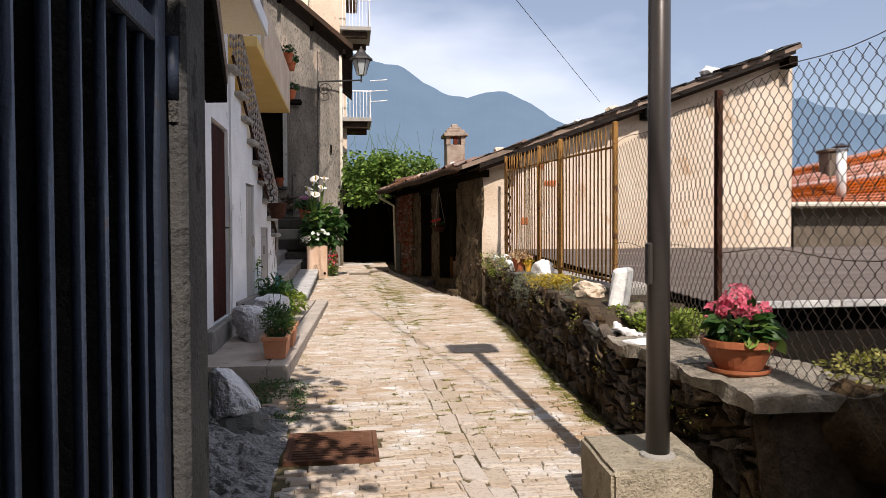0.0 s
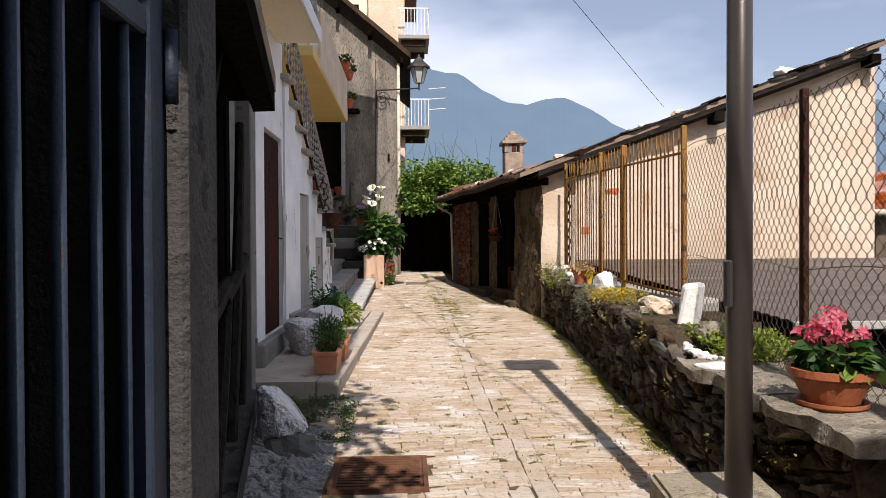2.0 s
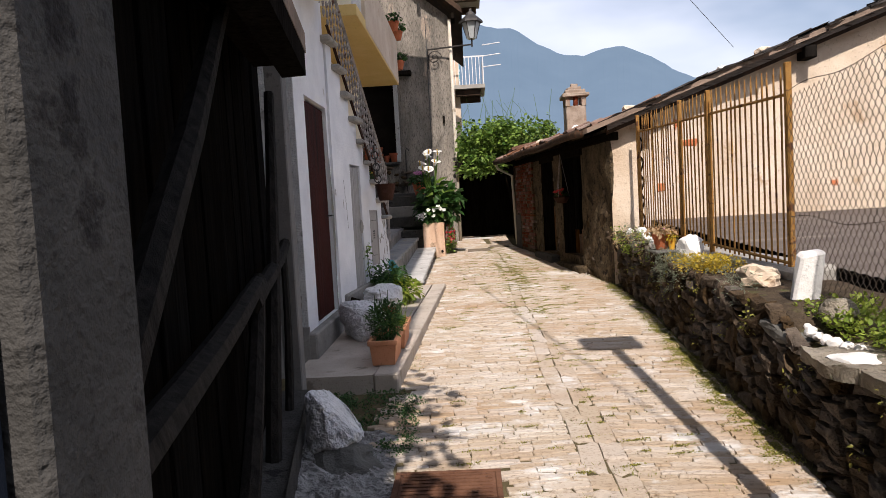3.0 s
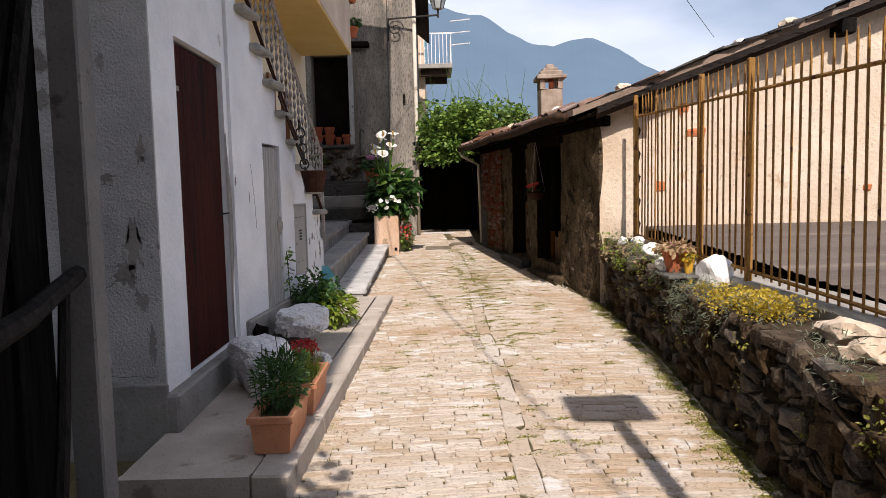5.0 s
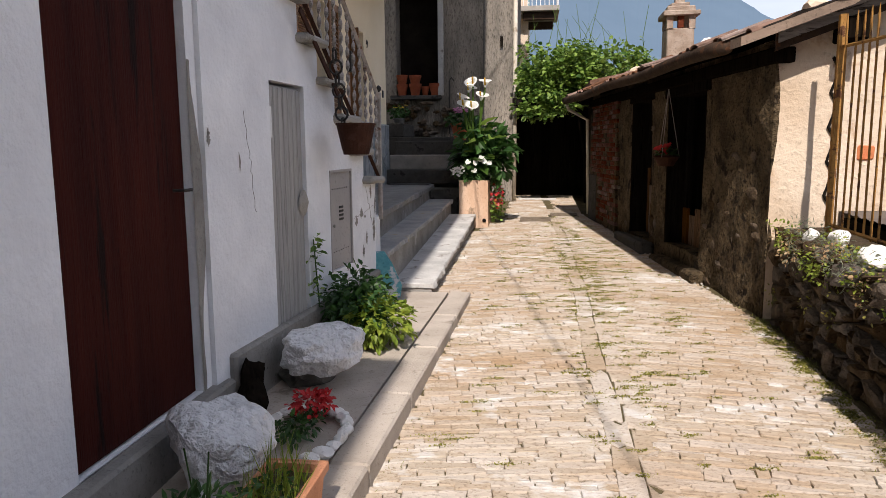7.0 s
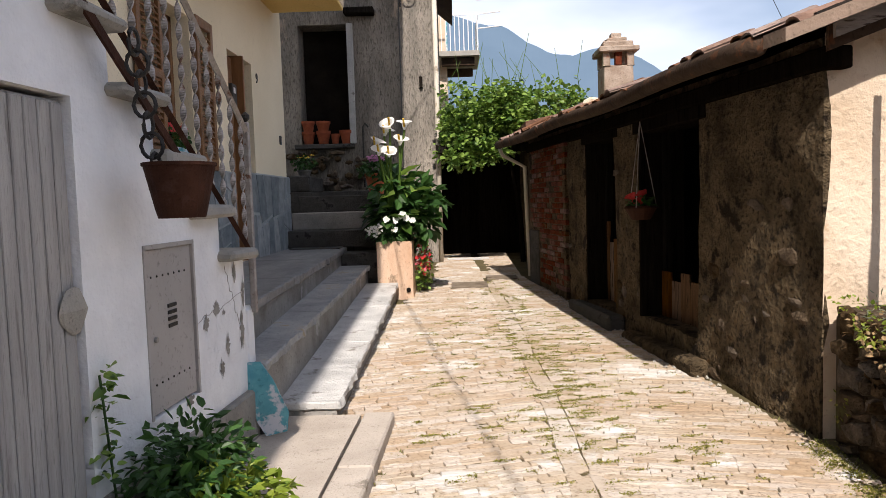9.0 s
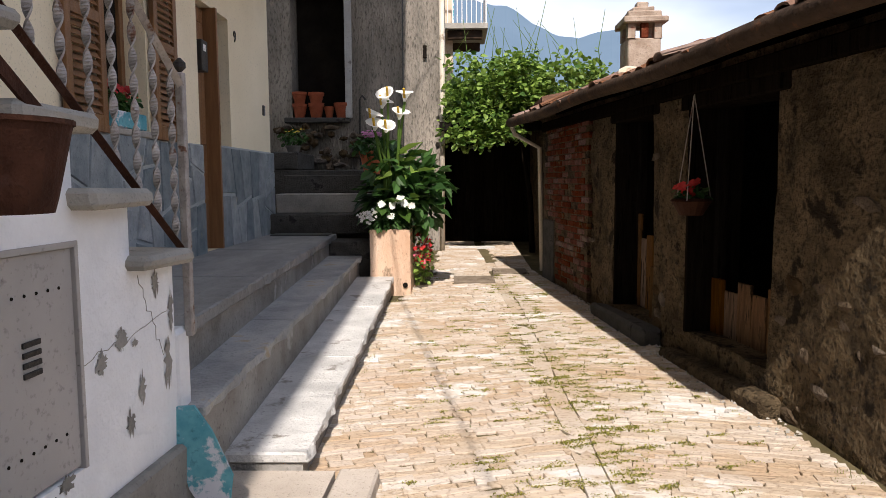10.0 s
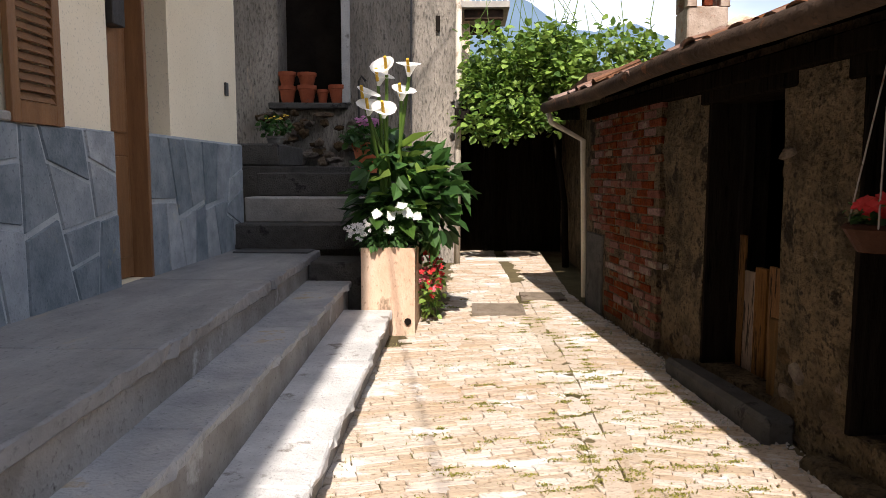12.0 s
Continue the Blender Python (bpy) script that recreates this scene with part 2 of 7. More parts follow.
M_TERRA3 = surf("dark_terracotta", (0.22, 0.055, 0.026), (0.32, 0.095, 0.045), 7.0, 0.8, 0.2, 80, (0.16, 0.07, 0.045), 0.6, 6.0)
M_TERRA2 = surf("pale_terracotta", (0.52, 0.22, 0.11), (0.62, 0.30, 0.17), 7.0, 0.75, 0.2, 80)
M_YELLOW = surf("yellow_plastic_pot", (0.62, 0.33, 0.03), (0.68, 0.40, 0.05), 7.0, 0.5, 0.1, 80)
M_BOULD = surf("white_quartz_rock", (0.66, 0.67, 0.68), (0.86, 0.865, 0.87), 3.5, 0.75, 1.0, 22, (0.22, 0.22, 0.22), 0.60, 5.0, dist=0.05)
M_WHITEST = surf("white_stone", (0.72, 0.71, 0.68), (0.84, 0.83, 0.80), 9.0, 0.7, 0.5, 40, (0.52, 0.49, 0.44), 0.64, 9.0)
M_DARKROCK = surf("dark_slab_rock", (0.09, 0.088, 0.08), (0.17, 0.165, 0.15), 5.0, 0.85, 0.9, 40, (0.24, 0.23, 0.2), 0.64, 5.0)
M_PLANTER = surf("pale_salmon_render", (0.50, 0.31, 0.20), (0.66, 0.50, 0.38), 3.0, 0.9, 0.6, 40, (0.26, 0.19, 0.13), 0.57, 4.0, grain=(1, 1, 0.5))
M_DADO = surf("grey_slate_cladding", (0.15, 0.178, 0.197), (0.30, 0.328, 0.346), 7.0, 0.6, 0.6, 45, (0.34, 0.31, 0.24), 0.64, 3.0, vary=0.3)
M_GROUT = surf("pale_grout", (0.30, 0.33, 0.345), (0.42, 0.45, 0.465), 6.0, 0.9, 0.4, 60)
M_ROOF = surf("old_roof_sheet", (0.17, 0.13, 0.10), (0.30, 0.22, 0.17), 3.0, 0.9, 0.7, 40, (0.36, 0.30, 0.24), 0.6, 3.0)
M_TILE = surf("red_roof_tile", (0.42, 0.15, 0.09), (0.58, 0.27, 0.18), 5.0, 0.85, 0.4, 50, (0.30, 0.15, 0.09), 0.6, 4.0, vary=0.3, island=True)
M_OLDTILE = surf("old_brown_tile", (0.13, 0.075, 0.052), (0.24, 0.14, 0.10), 6.0, 0.9, 0.6, 50, (0.28, 0.24, 0.20), 0.62, 5.0, vary=0.35)
M_DECK = surf("brown_terrace_sheet", (0.10, 0.082, 0.072), (0.16, 0.135, 0.118), 1.2, 0.8, 0.3, 30, (0.19, 0.16, 0.14), 0.6, 1.2, grain=(0.3, 3, 1))
M_CHIM = surf("chimney_render", (0.24, 0.18, 0.135), (0.40, 0.33, 0.27), 6.0, 0.95, 0.8, 40, (0.30, 0.15, 0.10), 0.58, 4.0)
M_TEAL = surf("teal_printed_board", (0.06, 0.26, 0.32), (0.16, 0.42, 0.48), 9.0, 0.8, 0.1, 40, (0.60, 0.62, 0.66), 0.53, 8.0)
# shade of interiors and recesses is put into this near-black colour
M_BLACK = surf("interior_shade_black", (0.010, 0.008, 0.007), (0.02, 0.017, 0.014), 3.0, 0.95, 0.3, 30)
M_GLASS = surf("lamp_glass", (0.35, 0.38, 0.38), (0.42, 0.45, 0.45), 3.0, 0.15, 0.0, 30)
M_PLASTIC = surf("dark_grey_plastic", (0.05, 0.05, 0.05), (0.07, 0.07, 0.07), 3.0, 0.5, 0.05, 30)
M_SIGN = surf("white_enamel", (0.7, 0.7, 0.7), (0.75, 0.75, 0.75), 3.0, 0.4, 0.0, 30)
M_PVC = surf("pale_downpipe", (0.52, 0.47, 0.39), (0.62, 0.57, 0.48), 4.0, 0.6, 0.2, 60, (0.35, 0.28, 0.2), 0.6, 6.0)
L_VINE = leafy("vine_leaf", (0.035, 0.10, 0.012), (0.27, 0.40, 0.075))
L_DARK = leafy("dark_leaf", (0.018, 0.06, 0.012), (0.06, 0.15, 0.03))
L_LIME = leafy("yellow_green_leaf", (0.14, 0.22, 0.02), (0.30, 0.36, 0.05))
L_GREY = leafy("grey_green_leaf", (0.16, 0.19, 0.13), (0.32, 0.35, 0.25))
L_MOSS = leafy("gold_sedum", (0.38, 0.27, 0.018), (0.60, 0.46, 0.05))
L_DRY = leafy("dry_straw_leaf", (0.36, 0.23, 0.11), (0.52, 0.38, 0.22))
L_OLIVE = leafy("olive_moss", (0.12, 0.135, 0.016), (0.36, 0.33, 0.07))
L_GRASS = leafy("grass_blade", (0.12, 0.15, 0.025), (0.30, 0.28, 0.09))
P_PINK = leafy("pink_petal", (0.62, 0.06, 0.13), (0.80, 0.24, 0.30))
P_RED = leafy("red_petal", (0.45, 0.01, 0.015), (0.62, 0.04, 0.04))
P_MAUVE = leafy("mauve_petal", (0.42, 0.10, 0.30), (0.60, 0.28, 0.46))
P_WHITE = leafy("white_petal", (0.78, 0.78, 0.74), (0.86, 0.86, 0.82))
P_YELL = leafy("yellow_spadix", (0.65, 0.42, 0.03), (0.75, 0.52, 0.05))


# ---- building helpers ----
ORIGIN = {}
rng = random.Random(7)


def gz(y):
    return -0.03 + 0.0265 * min(max(y, -8.0), 26.0)


def thing(name, x, y, z, label, category, group="", kind=""):
    ob = new(name)
    ob.location = (x, y, z)
    ob.empty_display_size = 0.1
    ORIGIN[ob] = Vector((x, y, z))
    return tagged(ob, label, category, group, kind)


def hang(ob, parent):
    if parent is not None:
        ob.parent = parent
        ob.matrix_parent_inverse = Matrix.Translation(-ORIGIN.get(parent, Vector()))
    return ob


def part(name, bm, material, parent=None, label="", smooth=False):
    bmesh.ops.recalc_face_normals(bm, faces=bm.faces)
    me = bpy.data.meshes.new(name)
    bm.to_mesh(me)
    bm.free()
    me.materials.append(material)
    if smooth:
        me.polygons.foreach_set("use_smooth", [True] * len(me.polygons))
    ob = hang(new(name, me), parent)
    return tagged(ob, label)


def raw(name, verts, faces, material, parent=None, label=""):
    me = bpy.data.meshes.new(name)
    me.from_pydata(verts, [], faces)
    me.materials.append(material)
    return tagged(hang(new(name, me), parent), label)


def structure(ob, label, category):
    return tagged(ob, label, category, kind="structure")


def box(x0, x1, y0, y1, z0, z1, bevel=0.0, m=None, bm=None, rough=0.0):
    own = bmesh.new()
    vs = bmesh.ops.create_cube(own, size=1.0)["verts"]
    for v in vs:
        v.co = Vector((x0 + (v.co.x + .5) * (x1 - x0), y0 + (v.co.y + .5) * (y1 - y0), z0 + (v.co.z + .5) * (z1 - z0)))
        if rough:
            v.co += Vector((rng.uniform(-rough, rough), rng.uniform(-rough, rough), rng.uniform(-rough, rough)))
    if bevel:
        bmesh.ops.bevel(own, geom=list(own.edges), offset=bevel, segments=1, affect='EDGES')
    if m is not None:
        own.transform(m)
    if bm is None:
        return own
    me = bpy.data.meshes.new("join")
    own.to_mesh(me)
    own.free()
    bm.from_mesh(me)
    bpy.data.meshes.remove(me)
    return bm


def prism(pts, z0, z1, bm=None):
    bm = bm or bmesh.new()
    f0 = z0 if callable(z0) else (lambda x, y: z0)
    f1 = z1 if callable(z1) else (lambda x, y: z1)
    lo = [bm.verts.new((x, y, f0(x, y))) for x, y in pts]
    hi = [bm.verts.new((x, y, f1(x, y))) for x, y in pts]
    n = len(pts)
    bm.faces.new(lo[::-1])
    bm.faces.new(hi)
    for i in range(n):
        bm.faces.new((lo[i], lo[(i + 1) % n], hi[(i + 1) % n], hi[i]))
    return bm


def tube(points, r, sides=8, bm=None, r_end=None, caps=True):
    bm = bm or bmesh.new()
    pts = [Vector(p) for p in points]
    rings = []
    up0 = Vector((0.13, 0.31, 0.94)).normalized()
    for i, p in enumerate(pts):
        d = (pts[min(i + 1, len(pts) - 1)] - pts[max(i - 1, 0)]).normalized()
        a = d.cross(up0)
        if a.length < 0.1:
            a = d.cross(Vector((1, 0.2, 0)))
        a.normalize()
        b = d.cross(a)
        rr = r if r_end is None else r + (r_end - r) * i / max(1, len(pts) - 1)
        rings.append([bm.verts.new(p + rr * (math.cos(6.28318 * k / sides) * a + math.sin(6.28318 * k / sides) * b)) for k in range(sides)])
    for q, w in zip(rings, rings[1:]):
        for k in range(sides):
            bm.faces.new((q[k], q[(k + 1) % sides], w[(k + 1) % sides], w[k]))
    if caps:
        bm.faces.new(rings[0][::-1])
        bm.faces.new(rings[-1])
    return bm


def lathe(profile, cx, cy, cz, segs=24, bm=None, squash=1.0):
    bm = bm or bmesh.new()
    rings = []
    for r, z in profile:
        rings.append([bm.verts.new((cx + r * math.cos(6.28318 * k / segs), cy + squash * r * math.sin(6.28318 * k / segs), cz + z)) for k in range(segs)])
    for q, w in zip(rings, rings[1:]):
        for k in range(segs):
            bm.faces.new((q[k], q[(k + 1) % segs], w[(k + 1) % segs], w[k]))
    bm.faces.new(rings[0][::-1])
    bm.faces.new(rings[-1])
    return bm


def rock(cx, cy, cz, sx, sy, sz, seed, level=3, amp=0.28, turn=0.0, facets=7):
    bm = bmesh.new()
    bmesh.ops.create_icosphere(bm, subdivisions=level, radius=1.0)
    r = random.Random(seed)
    planes = [(Vector((r.gauss(0, 1), r.gauss(0, 1), r.gauss(0, 1))).normalized(), r.uniform(0.55, 0.85)) for _ in range(facets)]
    for v in bm.verts:
        c = v.co.copy()
        for nrm, d in planes:
            over = c.dot(nrm) - d
            if over > 0:
                c -= nrm * over * 0.9
        k = 1 + amp * noise.noise(c * 1.7 + Vector((seed, 0, 0))) + amp * 0.35 * noise.noise(c * 5.0 + Vector((0, seed, 0)))
        v.co = c * k
    bm.transform(Matrix.Translation((cx, cy, cz)) @ Matrix.Rotation(turn, 4, 'Z') @ Matrix.Diagonal((sx, sy, sz, 1)))
    return bm


def leaves(name, spots, size, material, parent, label="", wide=0.45, droop=0.3, seed=1, flat=0.5):
    """One leaf for each (x, y, z, outward vector) in spots: a folded blade."""
    r = random.Random(seed)
    verts, faces = [], []
    for x, y, z, out in spots:
        s = size * r.uniform(0.55, 1.3)
        d = Vector((out[0] + r.gauss(0, .5), out[1] + r.gauss(0, .5), out[2] * 0.6 + r.gauss(0, .45) - droop))
        if d.length < 1e-3:
            d = Vector((0, 0, 1))
        d.normalize()
        side = d.cross(Vector((r.gauss(0, flat), r.gauss(0, flat), 1))).normalized() * (s * wide)
        nrm = side.cross(d).normalized() * s * 0.1
        b = Vector((x, y, z))
        i = len(verts)
        verts += [b, b + d * s * 0.22 + side * .8 + nrm * .7, b + d * s * 0.62 + side * .8 + nrm * .6, b + d * s - nrm * .8, b + d * s * 0.62 - side * .8 + nrm * .6, b + d * s * 0.22 - side * .8 + nrm * .7]
        faces += [(i, i + 1, i + 2, i + 3), (i, i + 3, i + 4, i + 5)]
    return raw(name, verts, faces, material, parent, label)


def clump(cx, cy, cz, rx, ry, rz, n, seed, shell=0.45):
    r = random.Random(seed)
    out = []
    for _ in range(n):
        d = Vector((r.gauss(0, 1), r.gauss(0, 1), r.gauss(0, 1))).normalized()
        k = shell + (1 - shell) * r.random() ** 0.6
        w = 1 + 0.35 * noise.noise(d * 2.2 + Vector((seed * 3.1, 0, 0)))
        out.append((cx + d.x * rx * k * w, cy + d.y * ry * k * w, max(cz + d.z * rz * k * w, cz - rz), d))
    return out


def blades(name, spots, h, material, parent, seed=3, lean=0.35, w=0.006):
    r = random.Random(seed)
    verts, faces = [], []
    for x, y, z in spots:
        hh = h * r.uniform(0.4, 1.2)
        a = r.uniform(0, 6.28)
        dx, dy = math.cos(a), math.sin(a)
        lx, ly = r.gauss(0, lean) * hh, r.gauss(0, lean) * hh
        i = len(verts)
        verts += [(x - dx * w, y - dy * w, z), (x + dx * w, y + dy * w, z), (x + lx, y + ly, z + hh)]
        faces.append((i, i + 1, i + 2))
    return raw(name, verts, faces, material, parent)


def cell_wall(us, zs, solid, depth, place):
    """One closed mesh of the cells of a grid that solid(u, z) keeps. place(u, d, z) gives the world point."""
    us, zs = sorted(set(us)), sorted(set(zs))
    bm, made = bmesh.new(), {}

    def v(i, j, d):
        if (i, j, d) not in made:
            made[i, j, d] = bm.verts.new(place(us[i], d * depth, zs[j]))
        return made[i, j, d]

    keep = {(i, j) for i in range(len(us) - 1) for j in range(len(zs) - 1) if solid((us[i] + us[i + 1]) / 2, (zs[j] + zs[j + 1]) / 2)}
    for i, j in keep:
        bm.faces.new([v(i, j, 0), v(i + 1, j, 0), v(i + 1, j + 1, 0), v(i, j + 1, 0)])
        bm.faces.new([v(i, j, 1), v(i, j + 1, 1), v(i + 1, j + 1, 1), v(i + 1, j, 1)])
        for di, dj, p, q in ((-1, 0, (i, j), (i, j + 1)), (1, 0, (i + 1, j), (i + 1, j + 1)), (0, -1, (i, j), (i + 1, j)), (0, 1, (i, j + 1), (i + 1, j + 1))):
            if (i + di, j + dj) not in keep:
                bm.faces.new([v(*p, 0), v(*q, 0), v(*q, 1), v(*p, 1)])
    return bm


def wall_with_holes(u0, u1, z0, z1, holes, depth, place):
    """A wall from u0 to u1, less the holes (u, u, z, z)."""
    us = [u0, u1] + [u for h in holes for u in h[:2]]
    zs = [z0, z1] + [z for h in holes for z in h[2:]]
    return cell_wall(us, [z for z in zs if z0 <= z <= z1], lambda u, z: not any(h[0] < u < h[1] and h[2] < z < h[3] for h in holes), depth, place)


# ---- ground ----
def ground():
    xs = [-3000, -400, -60, -12, -4, -1.0, 0.5, 1.9, 2.35, 2.45, 6, 12, 60, 400, 3000]
    ys = [-3000, -400, -60, -8, -4, 0, 4, 8, 12, 16, 20, 24, 26, 60, 400, 3000]
    verts, faces = [], []
    for y in ys:
        for x in xs:
            z = gz(y) - 0.035
            if x > 2.4:
                z = -1.6
            if abs(x) > 100 or abs(y) > 100:
                z = -12.0
            verts.append((x, y, z))
    w = len(xs)
    for j in range(len(ys) - 1):
        for i in range(w - 1):
            faces.append((j * w + i, j * w + i + 1, (j + 1) * w + i + 1, (j + 1) * w + i))
    return structure(raw("ground", verts, faces, M_SOIL), "brown earth under the setts and out to the valley", "ground")


GROUND = ground()


def ridge():
    prof = [(-180, 6), (-120, 8), (-70, 9), (-40, 11), (-20, 12.0), (-12, 13.2), (-5, 14.0), (-1, 14.1), (1.1, 13.3), (4.2, 12.7), (6, 11.5), (7.7, 10.6), (9.5, 10.3), (11, 10.7),
            (12.7, 10.7), (14.5, 9.8), (16, 8.7), (19, 7.4), (24, 7.2), (29, 8.2), (34, 9.0), (38, 7.6), (50, 7), (90, 8), (130, 7), (180, 6)]
    verts, faces = [], []
    n, rows, dist = 720, 26, 1500.0
    for i in range(n + 1):
        az = -180 + 360 * i / n
        for (a0, e0), (a1, e1) in zip(prof, prof[1:]):
            if a0 <= az <= a1:
                el = e0 + (e1 - e0) * (az - a0) / (a1 - a0)
        el += 0.38 + 0.22 * noise.noise(Vector((az * 0.55, 1, 0))) + 0.1 * noise.noise(Vector((az * 2.1, 4, 0)))
        a = radians(az)
        for j in range(rows):
            f = j / (rows - 1)
            d = dist * (0.55 + 0.45 * f) + 90 * noise.noise(Vector((az * 0.16, f * 3, 2))) * (1 - f)
            verts.append((d * math.sin(a), d * math.cos(a), d * math.tan(radians(el)) * f ** 1.25 - 15 * (1 - f)))
    for i in range(n):
        for j in range(rows - 1):
            faces.append((i * rows + j, (i + 1) * rows + j, (i + 1) * rows + j + 1, i * rows + j + 1))
    m = bpy.data.materials.new("hazy_forest")
    m.use_nodes = True
    nn, ll = m.node_tree.nodes, m.node_tree.links
    p = nn["Principled BSDF"]
    geo = nn.new("ShaderNodeNewGeometry")
    t = nn.new("ShaderNodeTexNoise")
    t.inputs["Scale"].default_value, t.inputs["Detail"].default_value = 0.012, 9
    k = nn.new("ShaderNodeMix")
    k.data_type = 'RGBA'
    # aerial haze is put into these blues, which also glow faintly
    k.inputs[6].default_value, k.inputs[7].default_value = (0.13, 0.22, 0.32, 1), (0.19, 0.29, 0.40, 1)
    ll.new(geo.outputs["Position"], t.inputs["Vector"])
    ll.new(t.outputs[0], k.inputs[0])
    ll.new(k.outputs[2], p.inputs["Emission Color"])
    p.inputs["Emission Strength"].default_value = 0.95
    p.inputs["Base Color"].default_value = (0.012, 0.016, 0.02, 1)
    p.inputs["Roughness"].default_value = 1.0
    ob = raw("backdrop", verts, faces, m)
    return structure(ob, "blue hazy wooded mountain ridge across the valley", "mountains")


ridge()


# ---- lamp post on its concrete block ----
def lamp_post():
    t = thing("street_lamp", 1.34, 3.06, 0.36, "dark brown-grey painted steel street lamp post on a concrete block", "street lamp")
    part("pole", tube([(1.34, 3.06, 0.34), (1.345, 3.06, 1.6), (1.35, 3.06, 4.75)], 0.056, 24, r_end=0.049), M_POLE, t, smooth=True)
    part("collar", lathe([(0.085, 0), (0.082, 0.012), (0.06, 0.02)], 1.34, 3.06, 0.362, 20), M_CONC, t, "mortar collar")
    hatch = part("hatch", box(1.268, 1.292, 3.0, 3.05, 1.18, 1.38, 0.008), M_POLE, t)
    part("lock", tube([(1.266, 3.025, 1.24), (1.262, 3.025, 1.24)], 0.006, 8), M_DARKIRON, hatch)
    part("arm", tube([(1.35, 3.06, 4.7), (1.35, 3.12, 4.78), (1.35, 3.3, 4.8)], 0.03, 10), M_POLE, t)
    part("lantern_head", box(1.08, 1.62, 2.95, 3.42, 4.76, 4.9, 0.03), M_POLE, t, "flat rectangular lamp head")


lamp_post()
blk = bmesh.new()
prism([(1.036, 2.86), (1.515, 2.85), (1.61, 3.46), (1.088, 3.45)], lambda x, y: gz(y) - 0.03, 0.362, blk)
bmesh.ops.bevel(blk, geom=list(blk.edges), offset=0.018, segments=2, affect='EDGES')
bmesh.ops.subdivide_edges(blk, edges=[e for e in blk.edges if e.calc_length() > .15], cuts=5, use_grid_fill=True)
for v in blk.verts:
    v.co += v.normal * 0.012 * noise.noise(v.co * 9) + Vector((0, 0, 0.006 * noise.noise(v.co * 5)))
tagged(part("concrete_block", blk, M_BLOCK), "weathered concrete foundation block under the lamp post", "concrete block")


# ---- parapet wall on the valley side ----
FACE = [(-3.0, 1.55), (1.0, 1.62), (4.3, 1.66), (5.8, 1.74), (8.8, 1.97), (11.17, 2.03)]
TOPS = [(-3.0, 0.12), (2.0, 0.15), (2.62, 0.22), (2.74, 0.66), (4.4, 0.66), (4.75, 0.70), (5.1, 0.86), (6.4, 0.88), (7.6, 0.86), (8.7, 0.93), (11.17, 1.04)]


def along(table, y):
    for (a, p), (b, q) in zip(table, table[1:]):
        if a <= y <= b:
            return p + (q - p) * (y - a) / (b - a)
    return table[0][1] if y < table[0][0] else table[-1][1]


def parapet():
    bm = bmesh.new()
    ys = sorted([-3 + 0.2 * i for i in range(71)] + [2.62, 2.68, 2.74, 11.17])
    rows = []
    for y in ys:
        x, z = along(FACE, y) + 0.05, along(TOPS, y) - 0.03
        j = 0.02 * noise.noise(Vector((0, y * 3, 0)))
        rows.append([bm.verts.new(p) for p in ((x, y, gz(y) - 0.3), (x + j, y, z - 0.05), (x + 0.05, y, z + j), (2.42 + 0.1 * (y > 5), y, z + 0.02 + j), (2.46 + 0.1 * (y > 5), y, -1.7))])
    for a, b in zip(rows, rows[1:]):
        for k in range(4):
            bm.faces.new((a[k], b[k], b[k + 1], a[k + 1]))
    bm.faces.new(rows[0])
    bm.faces.new(rows[-1][::-1])
    w = structure(part("wall_parapet", bm, M_MORTAR), "low rough rubble stone wall along the lane with plants on top", "stone wall")
    return w


PARAPET = parapet()


def railing():
    t = thing("iron_railing", 2.33, 8.5, 0.9, "tall rusty iron bar railing standing on the stone wall", "railing")

    def rx(y):
        return 2.34 - 0.004 * (y - 6.2)

    def tz(y):
        return 2.42 + 0.036 * (y - 6.2)

    for y in (6.21, 7.93, 8.86, 10.77):
        part("post", box(rx(y) - 0.022, rx(y) + 0.022, y - 0.022, y + 0.022, 0.84, tz(y) + 0.03, 0.004), M_RUST, t)
    part("kerb", box(2.30, 2.60, 6.0, 10.9, 0.74, 0.95, 0.03, rough=.02), M_CONC, t, "low concrete kerb under the railing")
    for dz in (-0.2, -1.45):
        part("rail", tube([(rx(6.21), 6.21, tz(6.21) + dz), (rx(10.77), 10.77, tz(10.77) + dz * (1 if dz > -1 else 1.03))], 0.013, 4), M_RUST, t)
    bar = None
    n = 40
    for i in range(1, n):
        y = 6.21 + (10.77 - 6.21) * i / n
        if bar is None:
            bm = tube([(0, 0, 0), (0, 0, 1.45), (0, 0, 1.52)], 0.0085, 5)
            for v in bm.verts:
                if v.co.z > 1.5:
                    v.co.x *= 0.3
                    v.co.y *= 0.3
            bar = part("bar", bm, M_RUST, t)
            ob = bar
        else:
            ob = hang(new("bar", bar.data), t)
        ob.location = (rx(y) + rng.uniform(-.004, .004), y, tz(y) - 1.50 + rng.uniform(-.012, .012))
        ob.rotation_euler = (rng.uniform(-.006, .006), rng.uniform(-.006, .006), 0)


railing()


